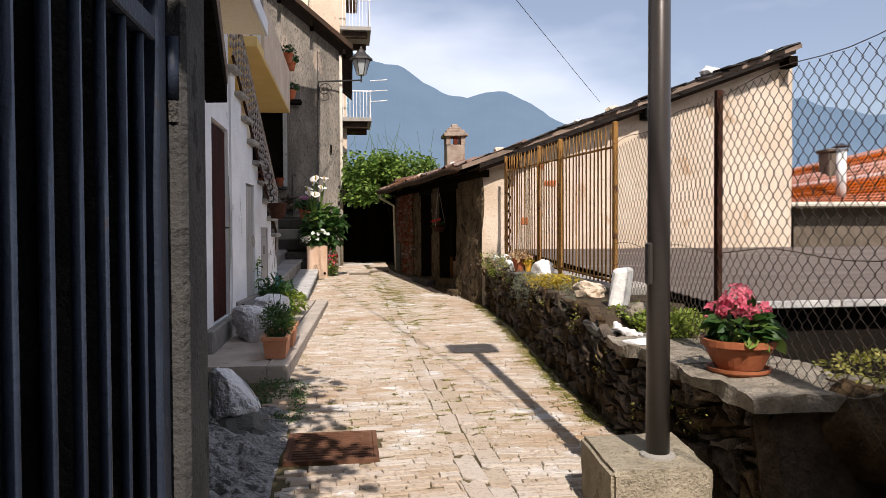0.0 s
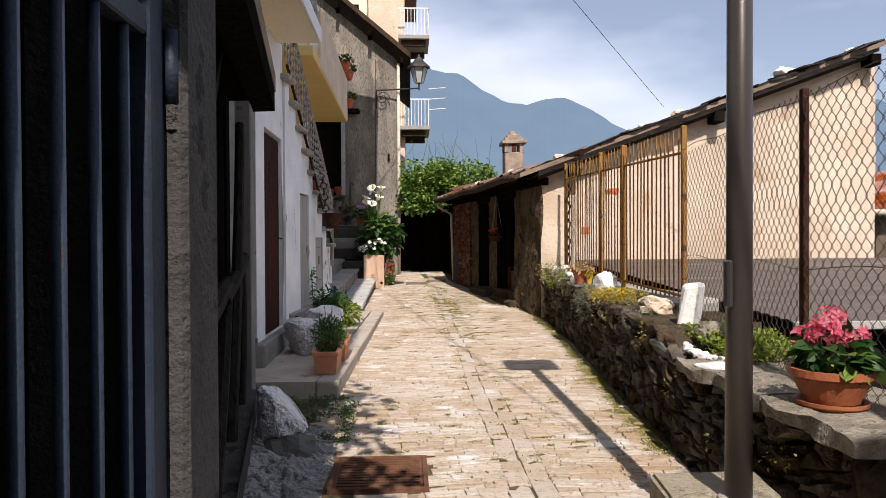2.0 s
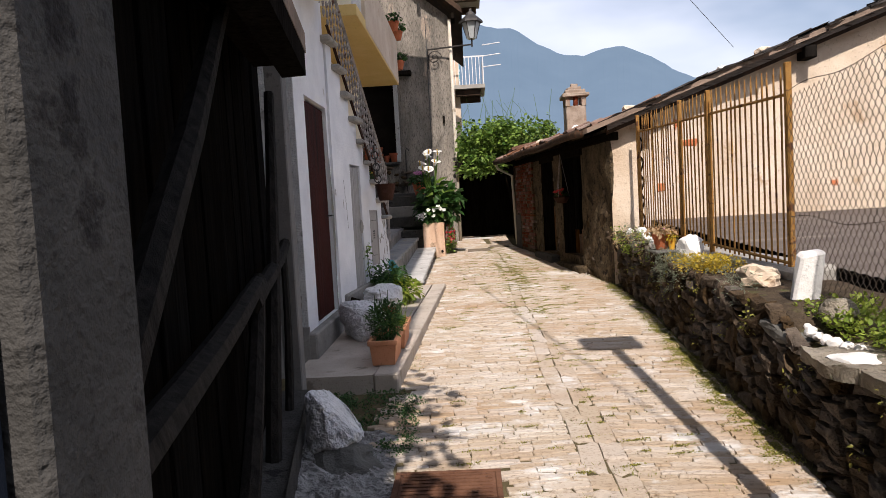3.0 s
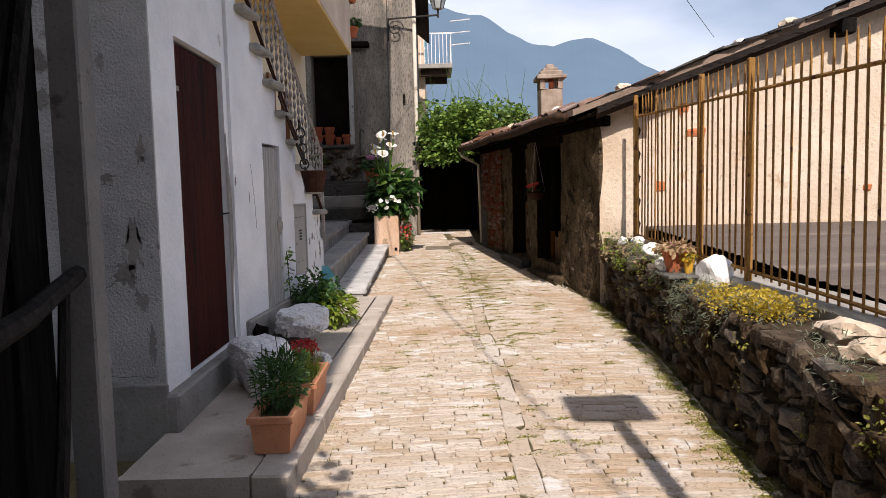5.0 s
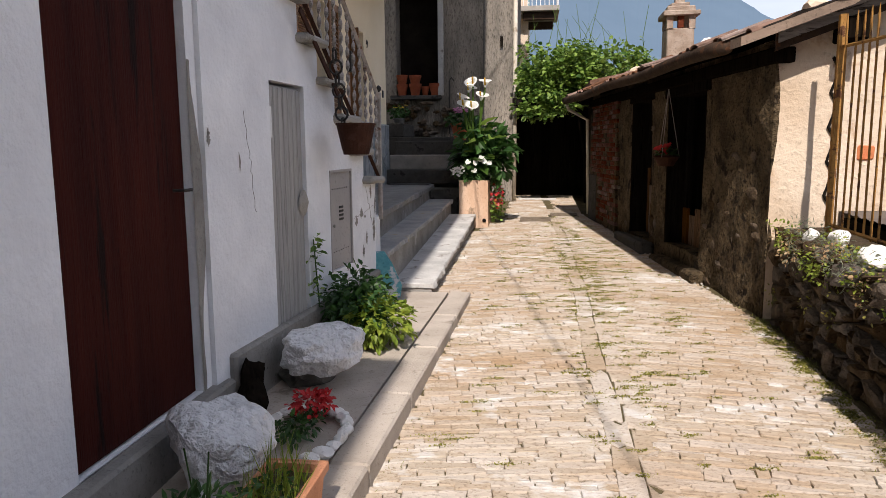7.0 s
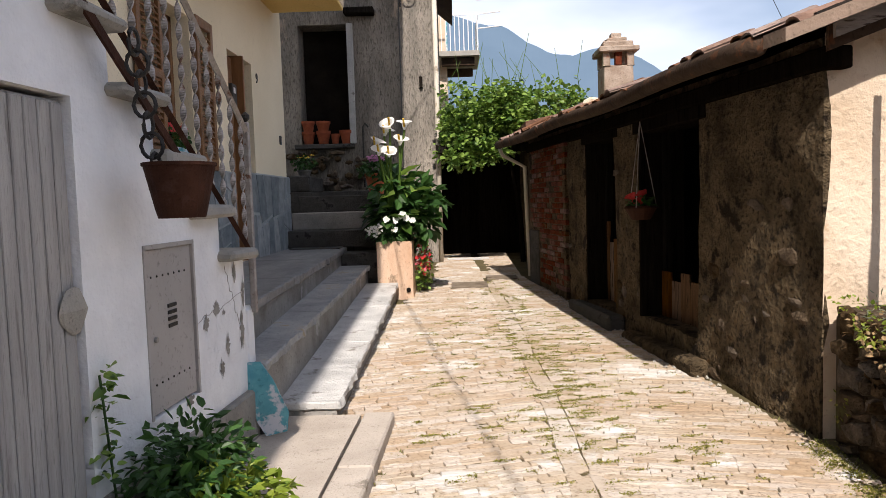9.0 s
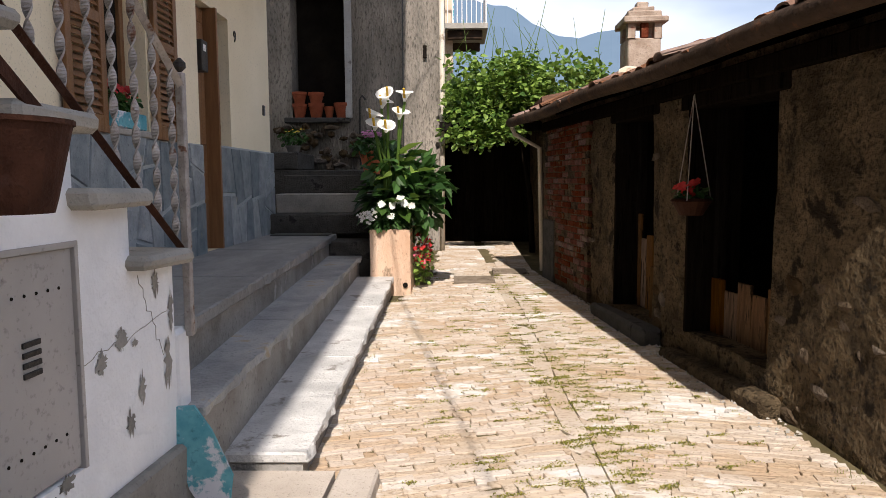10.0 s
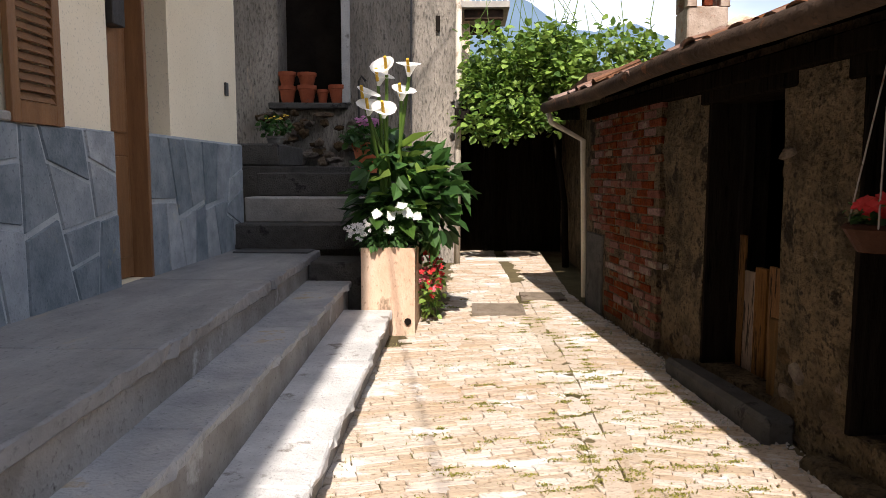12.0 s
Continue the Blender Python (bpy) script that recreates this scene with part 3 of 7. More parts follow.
def fence():
    t = thing("wire_fence", 2.1, 3.8, 0.7, "rusty chain-link wire fence with angle-iron posts on the stone wall", "fence")
    run = [(2.33, 6.18), (2.08, 3.85), (1.98, 1.4), (1.95, -1.2)]
    for x, y, h in ((2.08, 3.85, 2.27), (1.98, 1.4, 2.3)):
        bm = box(x - .018, x + .018, y - .004, y + .004, 0.55, h)
        box(x - .018, x - .012, y, y + .03, 0.55, h, bm=bm)
        part("post", bm, M_RUSTD, t)
    seg = []
    for a, b in zip(run, run[1:]):
        seg.append((Vector((*a, 0)), Vector((*b, 0))))
    length = sum((b - a).length for a, b in seg)

    def at(u):
        for a, b in seg:
            d = (b - a).length
            if u <= d:
                return a + (b - a) * (u / d)
            u -= d
        return seg[-1][1]

    pitch, low, high = 0.041, 0.52, 2.2
    verts, faces = [], []
    n = int(length / pitch)
    rows = int((high - low) / (pitch * 1.1))
    for i in range(n):
        prev = None
        for j in range(rows + 1):
            u = i * pitch + (pitch * 1.05 if (i + j) % 2 else -pitch * 0.05)
            p = at(min(max(u, 0), length))
            sag = 0.03 * math.sin(u * 1.3) + 0.02 * noise.noise(Vector((u, j * .2, 0)))
            z = low + (high - low) * j / rows + (0.05 * abs(math.sin(u * 0.85)) if j > rows * .7 else 0) + 0.004 * (j % 2)
            c = Vector((p.x + 0.012 * math.sin(u * 2) + sag * 0.4 + (0.004 if (i + j) % 2 else -0.004), p.y, z))
            k = len(verts)
            for q in range(3):
                a = 2.094 * q
                verts.append((c.x + 0.0024 * math.cos(a), c.y + 0.0024 * math.sin(a), c.z))
            if prev is not None:
                for q in range(3):
                    faces.append((prev + q, prev + (q + 1) % 3, k + (q + 1) % 3, k + q))
            prev = k
    raw("wire_mesh", verts, faces, M_WIRE, t)
    for z in (1.32, 2.24):
        part("line_wire", tube([at(length * i / 40) + Vector((0, 0, z + 0.02 * math.sin(i * .9))) for i in range(41)], 0.0025, 4), M_WIRE, t)


fence()


# ---- brown sheet roof below the fence, with its building ----
def lower_roof():
    t = thing("lower_building", 5.5, 8, -1.6, "low building with a flat brown sheet roof beside the lane", "building")
    verts, faces = [], []
    n = 90
    for i in range(n + 1):
        y = 4.85 + (11.22 - 4.85) * i / n
        z = 0.90 + 0.25 * (i / n)
        for x in (2.56, 9.4):
            verts.append((x, y, z + (0.012 if i % 2 else 0)))
    for i in range(n):
        faces.append((2 * i, 2 * i + 1, 2 * i + 3, 2 * i + 2))
    raw("roof", verts, faces, M_DECK, t)
    part("edge_flashing", box(2.56, 9.4, 4.81, 4.85, 0.85, 0.905, 0.005), M_STEP, t, "pale metal edge strip")
    # near-black walls stand in for the shaded void under the roof edge
    part("wall", prism([(2.6, 5.0), (9.3, 5.0), (9.3, 11.2), (2.6, 11.2)], -1.7, lambda x, y: 0.86 if y < 8 else 1.1), M_BLACK, t)
    part("tin_lid", rock(6.9, 7.3, 1.02, 0.09, 0.09, 0.03, 5, 2), M_WHITEST, t, "small white object")


lower_roof()


# ---- long shed on the valley side ----
P0, P1 = Vector((2.02, 11.2, 0)), Vector((1.10, 17.8, 0))
DU = (P1 - P0).normalized()
DN = Vector((-DU.y, DU.x, 0))
SL = (P1 - P0).length


def S(u, d, z):
    p = P0 + DU * u - DN * d
    return Vector((p.x, p.y, z))


def SM():
    return Matrix(((DU.x, -DN.x, 0, P0.x), (DU.y, -DN.y, 0, P0.y), (0, 0, 1, 0), (0, 0, 0, 1)))


SHED_M = SM()


def roof_z(x):
    return 2.56 + (x - 1.9) * 0.362


def shed():
    t = thing("old_shed", 3, 14.5, 0.2, "long old plastered rubble shed with dark openings and tiled eave", "shed")
    holes = [(1.47, 2.59, 0.55, 2.24), (3.24, 4.10, 0.5, 2.26)]
    bm = wall_with_holes(0.0, SL, -0.2, 2.5, holes, 0.4, S)
    bmesh.ops.remove_doubles(bm, verts=bm.verts, dist=0.0005)
    bmesh.ops.subdivide_edges(bm, edges=[e for e in bm.edges if e.calc_length() > 0.25], cuts=5, use_grid_fill=True)
    for v in bm.verts:
        v.co += DN * (0.045 * noise.noise(v.co * 2.3) + 0.022 * noise.noise(v.co * 7))
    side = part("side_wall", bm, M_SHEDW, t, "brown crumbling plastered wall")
    # front wall to the brown roof
    fr = bmesh.new()
    m = 40
    for y in (11.2, 11.55):
        prev = None
        for i in range(m + 1):
            x = 2.02 + (7.4 - 2.02) * i / m
            col = [fr.verts.new((x, y + 0.025 * noise.noise(Vector((x * 2, z * 2, y))), z)) for z in np.linspace(-0.3, roof_z(x) - 0.08, 22)]
            if prev:
                for k in range(21):
                    fr.faces.new((prev[k], col[k], col[k + 1], prev[k + 1]))
            prev = col
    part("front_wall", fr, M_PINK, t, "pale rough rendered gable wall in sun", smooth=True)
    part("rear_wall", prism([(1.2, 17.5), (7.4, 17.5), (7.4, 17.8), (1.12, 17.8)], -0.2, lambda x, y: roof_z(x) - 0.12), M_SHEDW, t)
    part("end_wall", prism([(7.1, 11.3), (7.4, 11.3), (7.4, 17.8), (7.1, 17.8)], -1.6, lambda x, y: roof_z(x) - 0.12), M_SHEDW, t)
    for (a, b, zlo, zhi) in holes:
        # dark linings added over the reveals in place of their shade
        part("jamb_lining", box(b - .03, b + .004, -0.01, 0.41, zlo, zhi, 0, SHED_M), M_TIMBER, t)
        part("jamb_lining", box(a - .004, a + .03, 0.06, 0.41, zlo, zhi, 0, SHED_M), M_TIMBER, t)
    # inner wall and floor are coloured as dark as the unlit shed
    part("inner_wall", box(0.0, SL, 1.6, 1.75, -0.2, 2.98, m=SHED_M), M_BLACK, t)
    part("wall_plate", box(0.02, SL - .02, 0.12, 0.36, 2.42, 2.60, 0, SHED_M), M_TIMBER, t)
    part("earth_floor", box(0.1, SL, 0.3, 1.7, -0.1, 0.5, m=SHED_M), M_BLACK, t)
    # roof sheet, rising from the eave
    rf = bmesh.new()
    e0, e1 = S(-0.3, -0.42, 0), S(SL + 0.1, -0.42, 0)
    ring = [(e0.x, e0.y), (7.34, e0.y), (7.34, e1.y), (e1.x, e1.y)]

    def rz(x, y):
        return roof_z(x) if x > 5 else 2.485

    prism(ring, lambda x, y: rz(x, y) - 0.07, rz, rf)
    roof = part("roof", rf, M_ROOF, t)
    # gutter
    gpts = [S(u, -0.45, 2.44 + 0.012 * math.sin(u * 2.1)) for u in np.linspace(-0.1, SL + 0.12, 24)]
    part("gutter", tube(gpts, 0.06, 10), M_ROOFTIM, t, "dented brown half-round gutter", smooth=True)
    part("downpipe", tube([S(SL + .06, -0.44, 2.40), S(SL + .08, -0.40, 2.3), S(SL + .06, -0.07, 2.12), S(SL + .05, -0.03, 0.5)], 0.03, 8), M_PVC, t, smooth=True)
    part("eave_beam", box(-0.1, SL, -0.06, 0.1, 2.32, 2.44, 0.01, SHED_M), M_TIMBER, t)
    # rake boards and beam ends on the sunny gable
    for k, (dz, dy, mt) in enumerate(((0.0, -0.25, M_GREYBD), (-0.09, -0.18, M_ROOFTIM))):
        part("rake_board", prism([(1.95, 11.2 + dy), (7.3 - .12 * k, 11.2 + dy), (7.3 - .12 * k, 11.23 + dy), (1.95, 11.23 + dy)], lambda x, y: roof_z(x) - 0.13 + dz * .6, lambda x, y: roof_z(x) + 0.0 + dz * .6), mt, t)
    for x in (2.5, 4.75, 7.24):
        part("beam_end", box(x - .08, x + .08, 10.92, 11.3, roof_z(x) - 0.32, roof_z(x) - 0.15, 0.012), M_TIMBER, t)
    vs, fs = [], []
    for i in range(121):
        x = 1.8 + 5.52 * i / 120
        j = noise.noise(Vector((x * 2.2, 3, 0))) * .035 + noise.noise(Vector((x * 9, 1, 0))) * .022
        for y, z in ((10.93, roof_z(x) - .055 + j), (10.86 + j, roof_z(x) - .05 + j), (10.85, roof_z(x) + .03 + j * .7), (11.1, roof_z(x) + .045 + j * .5)):
            vs.append((x, y, z))
    for i in range(120):
        for k in range(3):
            a = 4 * i + k
            fs.append((a, a + 1, a + 5, a + 4))
    raw("roof_edge", vs, fs, M_DKSLATE, t, "ragged dark roof edge")
    # cap tiles along the gable edge and the eave
    tile = None
    spots = [(x, 10.98 + rng.uniform(-.02, .02), roof_z(x) + 0.012, 0.0, -0.347) for x in np.arange(1.9, 2.6, 0.30)]
    for u in np.arange(-0.05, SL + 0.1, 0.19):
        p = S(u, -0.27, 2.525 + rng.uniform(-.02, .03))
        spots.append((p.x, p.y, p.z, math.atan2(DU.y, DU.x) - 1.5708, -0.347))
    for u in np.arange(0.05, SL + 0.1, 0.19):
        p = S(u, 0.08, 2.625)
        spots.append((p.x, p.y, p.z, math.atan2(DU.y, DU.x) - 1.5708, -0.347))
    for x, y, z, rz_, ry_ in spots:
        if tile is None:
            bm = bmesh.new()
            arc = [bm.verts.new((sx * 0.19, 0.08 * math.sin(a), 0.032 * math.cos(a) + th)) for sx in (-1, 1) for th in (0, 0.014) for a in np.linspace(-1.5, 1.5, 6)]
            for k in range(5):
                bm.faces.new((arc[6 + k], arc[7 + k], arc[19 + k], arc[18 + k]))
                bm.faces.new((arc[k], arc[12 + k], arc[13 + k], arc[1 + k]))
                bm.faces.new((arc[k], arc[k + 1], arc[7 + k], arc[6 + k]))
                bm.faces.new((arc[12 + k], arc[18 + k], arc[19 + k], arc[13 + k]))
            tile = part("tile", bm, M_OLDTILE, roof)
            ob = tile
        else:
            ob = hang(new("tile", tile.data), roof)
        ob.location = (x + rng.uniform(-.05, .03), y + rng.uniform(-.02, .02), z + rng.uniform(-.02, .008))
        ob.rotation_euler = (rng.uniform(-.16, .16), ry_ + rng.uniform(-.09, .09), rz_ + rng.uniform(-.14, .14))
    for x in np.arange(2.5, 7.25, 0.21):
        w, d = rng.uniform(.13, .2), rng.uniform(.15, .24)
        m = Matrix.Translation((x, 10.99 + rng.uniform(-.05, .03), roof_z(x) + rng.uniform(.0, .035))) @ Matrix.Rotation(rng.uniform(-.3, .3), 4, 'Z') @ Matrix.Rotation(-.347 + rng.uniform(-.08, .12), 4, 'Y') @ Matrix.Rotation(rng.uniform(-.08, .08), 4, 'X')
        part("slate", box(-w, w, -d, d, 0, .018, 0, m, rough=.008), M_DKSLATE, roof)
    for i, (x, y, s) in enumerate(((5.9, 11.15, .2), (4.2, 11.2, .13), (3.6, 11.1, .1), (2.35, 11.4, .12), (1.72, 12.2, .12), (1.42, 14.6, .12), (7.0, 11.2, .1))):
        top = roof_z(x) if y < 12 else 2.56
        tagged(part("roof_stone", rock(x, y, top + s * 0.42, s, s * .8, s * .55, 40 + i, 2), M_PINK if i % 2 else M_WHITEST), "loose stone holding down the old shed roof", "stone", "stones on the shed roof")
    # opening frames and boards
    for (a, b, zlo, zhi), top in zip(holes, (1.05, 1.28)):
        part("lintel", box(a - .12, b + .12, -0.02, 0.3, zhi - 0.02, zhi + 0.11, 0.01, SHED_M), M_TIMBER, t)
        n = 6
        w = (b - a) / n
        for i in range(n):
            h = top + rng.uniform(-.2, .12)
            part("board", box(a + w * i + .005, a + w * (i + 1) - .005, 0.2 + rng.uniform(-.01, .01), 0.225, 0.5, h, 0.004, SHED_M), M_PLANK, t)
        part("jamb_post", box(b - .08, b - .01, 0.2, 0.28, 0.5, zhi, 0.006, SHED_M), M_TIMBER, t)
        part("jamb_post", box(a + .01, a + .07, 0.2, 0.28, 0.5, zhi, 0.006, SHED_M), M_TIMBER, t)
    part("threshold", box(1.3, 2.75, -0.14, 0.02, 0.18, 0.40, 0.03, SHED_M, rough=.02), M_SHEDW, t)
    part("pale_board", box(3.28, 3.40, 0.06, 0.09, 0.45, 0.95, 0.006, SHED_M), M_BOARD, t, "pale split plank")
    part("sill", box(3.0, 4.3, -0.16, 0.02, 0.28, 0.48, 0.03, SHED_M, rough=.02), M_PILLAR, t)
    part("patch", box(6.1, 6.6, -0.055, 0.05, 0.3, 1.2, 0.01, SHED_M), M_CONC_R, t, "grey cement patch")
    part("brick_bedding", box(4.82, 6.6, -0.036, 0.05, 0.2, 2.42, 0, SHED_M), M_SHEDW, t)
    # rubble showing through the fallen plaster
    r = random.Random(23)
    for u0, u1, z0, z1, n in ((.1, 1.4, .3, 1.15, 34), (2.66, 3.18, .3, 1.2, 16), (2.66, 3.2, 1.3, 2.2, 6), (4.15, 4.8, .3, 1.1, 14), (.2, 1.4, 1.2, 2.2, 8)):
        for i in range(n):
            u, z = r.uniform(u0, u1), z0 + (z1 - z0) * r.random() ** 1.4
            p = S(u, .035, z)
            part("stone", rock(p.x, p.y, p.z, r.uniform(.06, .16), r.uniform(.035, .055), r.uniform(.035, .09), 700 + n * 40 + i, 2, .3, math.atan2(DU.y, DU.x)), M_RUBBLE, side)
    # painted patches and crack on the sunny wall
    for x, z, w, h in ((3.15, 2.22, .10, .05), (3.0, 2.52, .05, .05), (2.72, 1.62, .06, .05), (5.15, 1.55, .05, .04)):
        part("brick_patch", box(x - w, x + w, 11.178, 11.21, z - h, z + h, 0.012, rough=0.02), M_MARK, t)
    crack = [(2.46 + 0.03 * math.sin(i * 2.1) + 0.02 * noise.noise(Vector((i, 0, 0))), 11.19, 1.1 + i * 0.09) for i in range(15)]
    part("crack", tube(crack, 0.014, 5), M_BLACK, t, "dark jagged crack")
    return side


SHED_SIDE = shed()


def second_shed():
    t = thing("far_shed", 2.2, 20, 0.4, "ochre plastered far shed behind the long shed", "shed")
    part("wall", prism([(1.32, 17.95), (4.4, 17.95), (4.4, 22.4), (1.32, 22.4)], 0, 2.75), M_SHEDW, t)
    part("roof", prism([(1.05, 17.85), (4.6, 17.85), (4.6, 22.6), (1.05, 22.6)], lambda x, y: 2.72 + (x - 1.05) * 0.2, lambda x, y: 2.79 + (x - 1.05) * 0.2), M_OLDTILE, t)
    c = thing("chimney", 2.95, 20.3, 3.1, "old rendered chimney with brick pots and a stone cap", "chimney")
    x, y = 2.93, 20.3
    w = 0.27
    part("shaft", box(x - w, x + w, y - w, y + w, 2.9, 3.95, 0.02, rough=0.02), M_CHIM, c)
    for sx in (-1, 1):
        for sy in (-1, 1):
            part("pier", box(x + sx * (w - .12), x + sx * w, y + sy * (w - .12), y + sy * w, 3.94, 4.18, 0.01) if sx > 0 else box(x - w, x - w + .12, y + sy * (w - .12), y + sy * w, 3.94, 4.18, 0.01), M_CHIM, c)
    part("pier", box(x - .06, x + .06, y - w, y - w + .1, 3.94, 4.18, 0.01), M_BRICK, c)
    for k in range(4):
        s = w + 0.08 - k * 0.085
        part("cap_stone", box(x - s, x + s, y - s, y + s, 4.17 + k * 0.09, 4.27 + k * 0.09, 0.015, rough=0.012), M_CHIM, c)


second_shed()


# ---- red tiled house in the valley ----
def valley_house():
    t = thing("red_tiled_house", 12.3, 16, -1.6, "house across the terrace with a red clay tile roof", "house")
    part("wall", prism([(9.3, 14), (17, 14), (17, 20), (9.3, 20)], -1.7, 1.95), M_FARW, t)
    verts, faces = [], []
    cols, rows = 78, 16
    for j in range(rows):
        for i in range(cols * 6 + 1):
            x = 9.0 + 0.11 * i / 6 * 1.0
            a = math.cos(i / 6 * 6.28318)
            for e in (0, 1):
                f = (j + e) / rows
                verts.append((x, 13.7 + 3.4 * f, 1.98 + (1.06 + (x - 11.3) * .215) * f + 0.03 * a + (0.035 if e == 0 else 0.0)))
    w = (cols * 6 + 1) * 2
    for j in range(rows):
        for i in range(cols * 6):
            k = j * w + 2 * i
            faces.append((k, k + 2, k + 3, k + 1))
    tagged(raw("roof", verts, faces, M_TILE, t), kind="stuff")
    part("rear_roof", prism([(9.0, 17.1), (17.4, 17.1), (17.4, 20.4), (9.0, 20.4)], lambda x, y: 2.98 + (x - 11.3) * .215 - (y - 17.1) * .4, lambda x, y: 3.0 + (x - 11.3) * .215 - (y - 17.1) * .4), M_TILE, t)
    part("gutter", tube([(9.0, 13.66, 1.98), (17.4, 13.66, 1.98)], 0.06, 8), M_PVC, t)
    part("flue", tube([(10.62, 14.3, 2.1), (10.62, 14.3, 3.2)], 0.10, 14), M_WHITEST, t, "white metal flue pipe", smooth=True)
    part("flue_cap", lathe([(0.2, 0), (0.05, 0.06), (0.02, 0.08)], 10.62, 14.3, 3.27, 14), M_DARKIRON, t)
    part("chimney", box(11.55, 12.0, 16.0, 16.4, 2.6, 3.36, 0.02), M_FARW, t)
    part("stack_cap", box(11.5, 12.05, 15.95, 16.45, 3.36, 3.44, 0.02), M_FARW, t)


valley_house()


# ---- gated shed beside the start ----
def gate_shed():
    t = thing("gated_store", -1.5, 0.5, 0, "dark concrete store with a corner pillar beside the lane", "outbuilding")
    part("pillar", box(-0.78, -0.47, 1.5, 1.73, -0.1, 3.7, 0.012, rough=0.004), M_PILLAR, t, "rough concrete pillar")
    part("inner_wall", box(-0.95, -0.8, 0.86, 1.6, -0.1, 3.3, 0.01), M_SHADED_CONC, t)
    part("rear_wall", box(-3.4, -3.2, -4, 1.8, -0.1, 8.4), M_SHADED_CONC, t)
    part("cross_wall", box(-3.4, -0.8, 1.6, 1.72, -0.1, 8.4), M_SHADED_CONC, t)
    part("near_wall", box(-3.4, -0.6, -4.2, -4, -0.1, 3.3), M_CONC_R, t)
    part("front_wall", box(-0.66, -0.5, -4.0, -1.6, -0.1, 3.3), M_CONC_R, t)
    # unseen upper storey and roof, height chosen to shade verge and gable
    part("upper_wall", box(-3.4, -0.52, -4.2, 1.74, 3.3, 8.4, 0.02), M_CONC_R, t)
    part("roof", box(-3.5, -0.44, -4.4, 1.9, 8.4, 8.6, 0.02), M_ROOF, t)
    g = thing("metal_gate", -0.53, 0.2, 0.05, "tall blue-grey painted iron bar gate, closed", "gate")
    part("hanging_stile", box(-0.545, -0.505, 1.41, 1.475, 0.06, 3.1, 0.004), M_GATE, g)
    part("hanging_stile", box(-0.55, -0.51, 1.478, 1.497, 0.06, 3.1, 0.003), M_GATE, g)
    part("far_stile", box(-0.545, -0.505, -1.55, -1.48, 0.06, 3.1, 0.004), M_GATE, g)
    for z in (0.1, 1.86, 3.05):
        part("rail", box(-0.545, -0.51, -1.48, 1.41, z - 0.025, z + 0.025, 0.004), M_GATE, g)
    bar = None
    for i in range(26):
        y = 1.345 - 0.114 * i
        for lo in (0, 1):
            if lo and i % 2:
                continue
            if bar is None:
                bar = part("bar", tube([(0, 0, 0), (0, 0, 1.74)], 0.0105, 10), M_GATE, g, smooth=True)
                ob = bar
            else:
                ob = hang(new("bar", bar.data), g)
            ob.location = (-0.527, y, 0.11 if not lo else 1.87)
            if lo:
                ob.scale = (1, 1, 0.67)
    part("hinge", tube([(-0.497, 1.505, 1.73), (-0.497, 1.505, 1.87)], 0.015, 12), M_GATE, g, smooth=True)
    part("hinge_pin", tube([(-0.497, 1.505, 1.68), (-0.497, 1.505, 1.728)], 0.013, 12), M_CONC_R, g)


gate_shed()

Q0, Q1 = Vector((-0.80, 1.74, 0)), Vector((-1.375, 5.62, 0))
QU = (Q1 - Q0).normalized()
QN = Vector((QU.y, -QU.x, 0))
QM = Matrix(((QU.x, QN.x, 0, Q0.x), (QU.y, QN.y, 0, Q0.y), (0, 0, 1, 0), (0, 0, 0, 1)))
QL = (Q1 - Q0).length


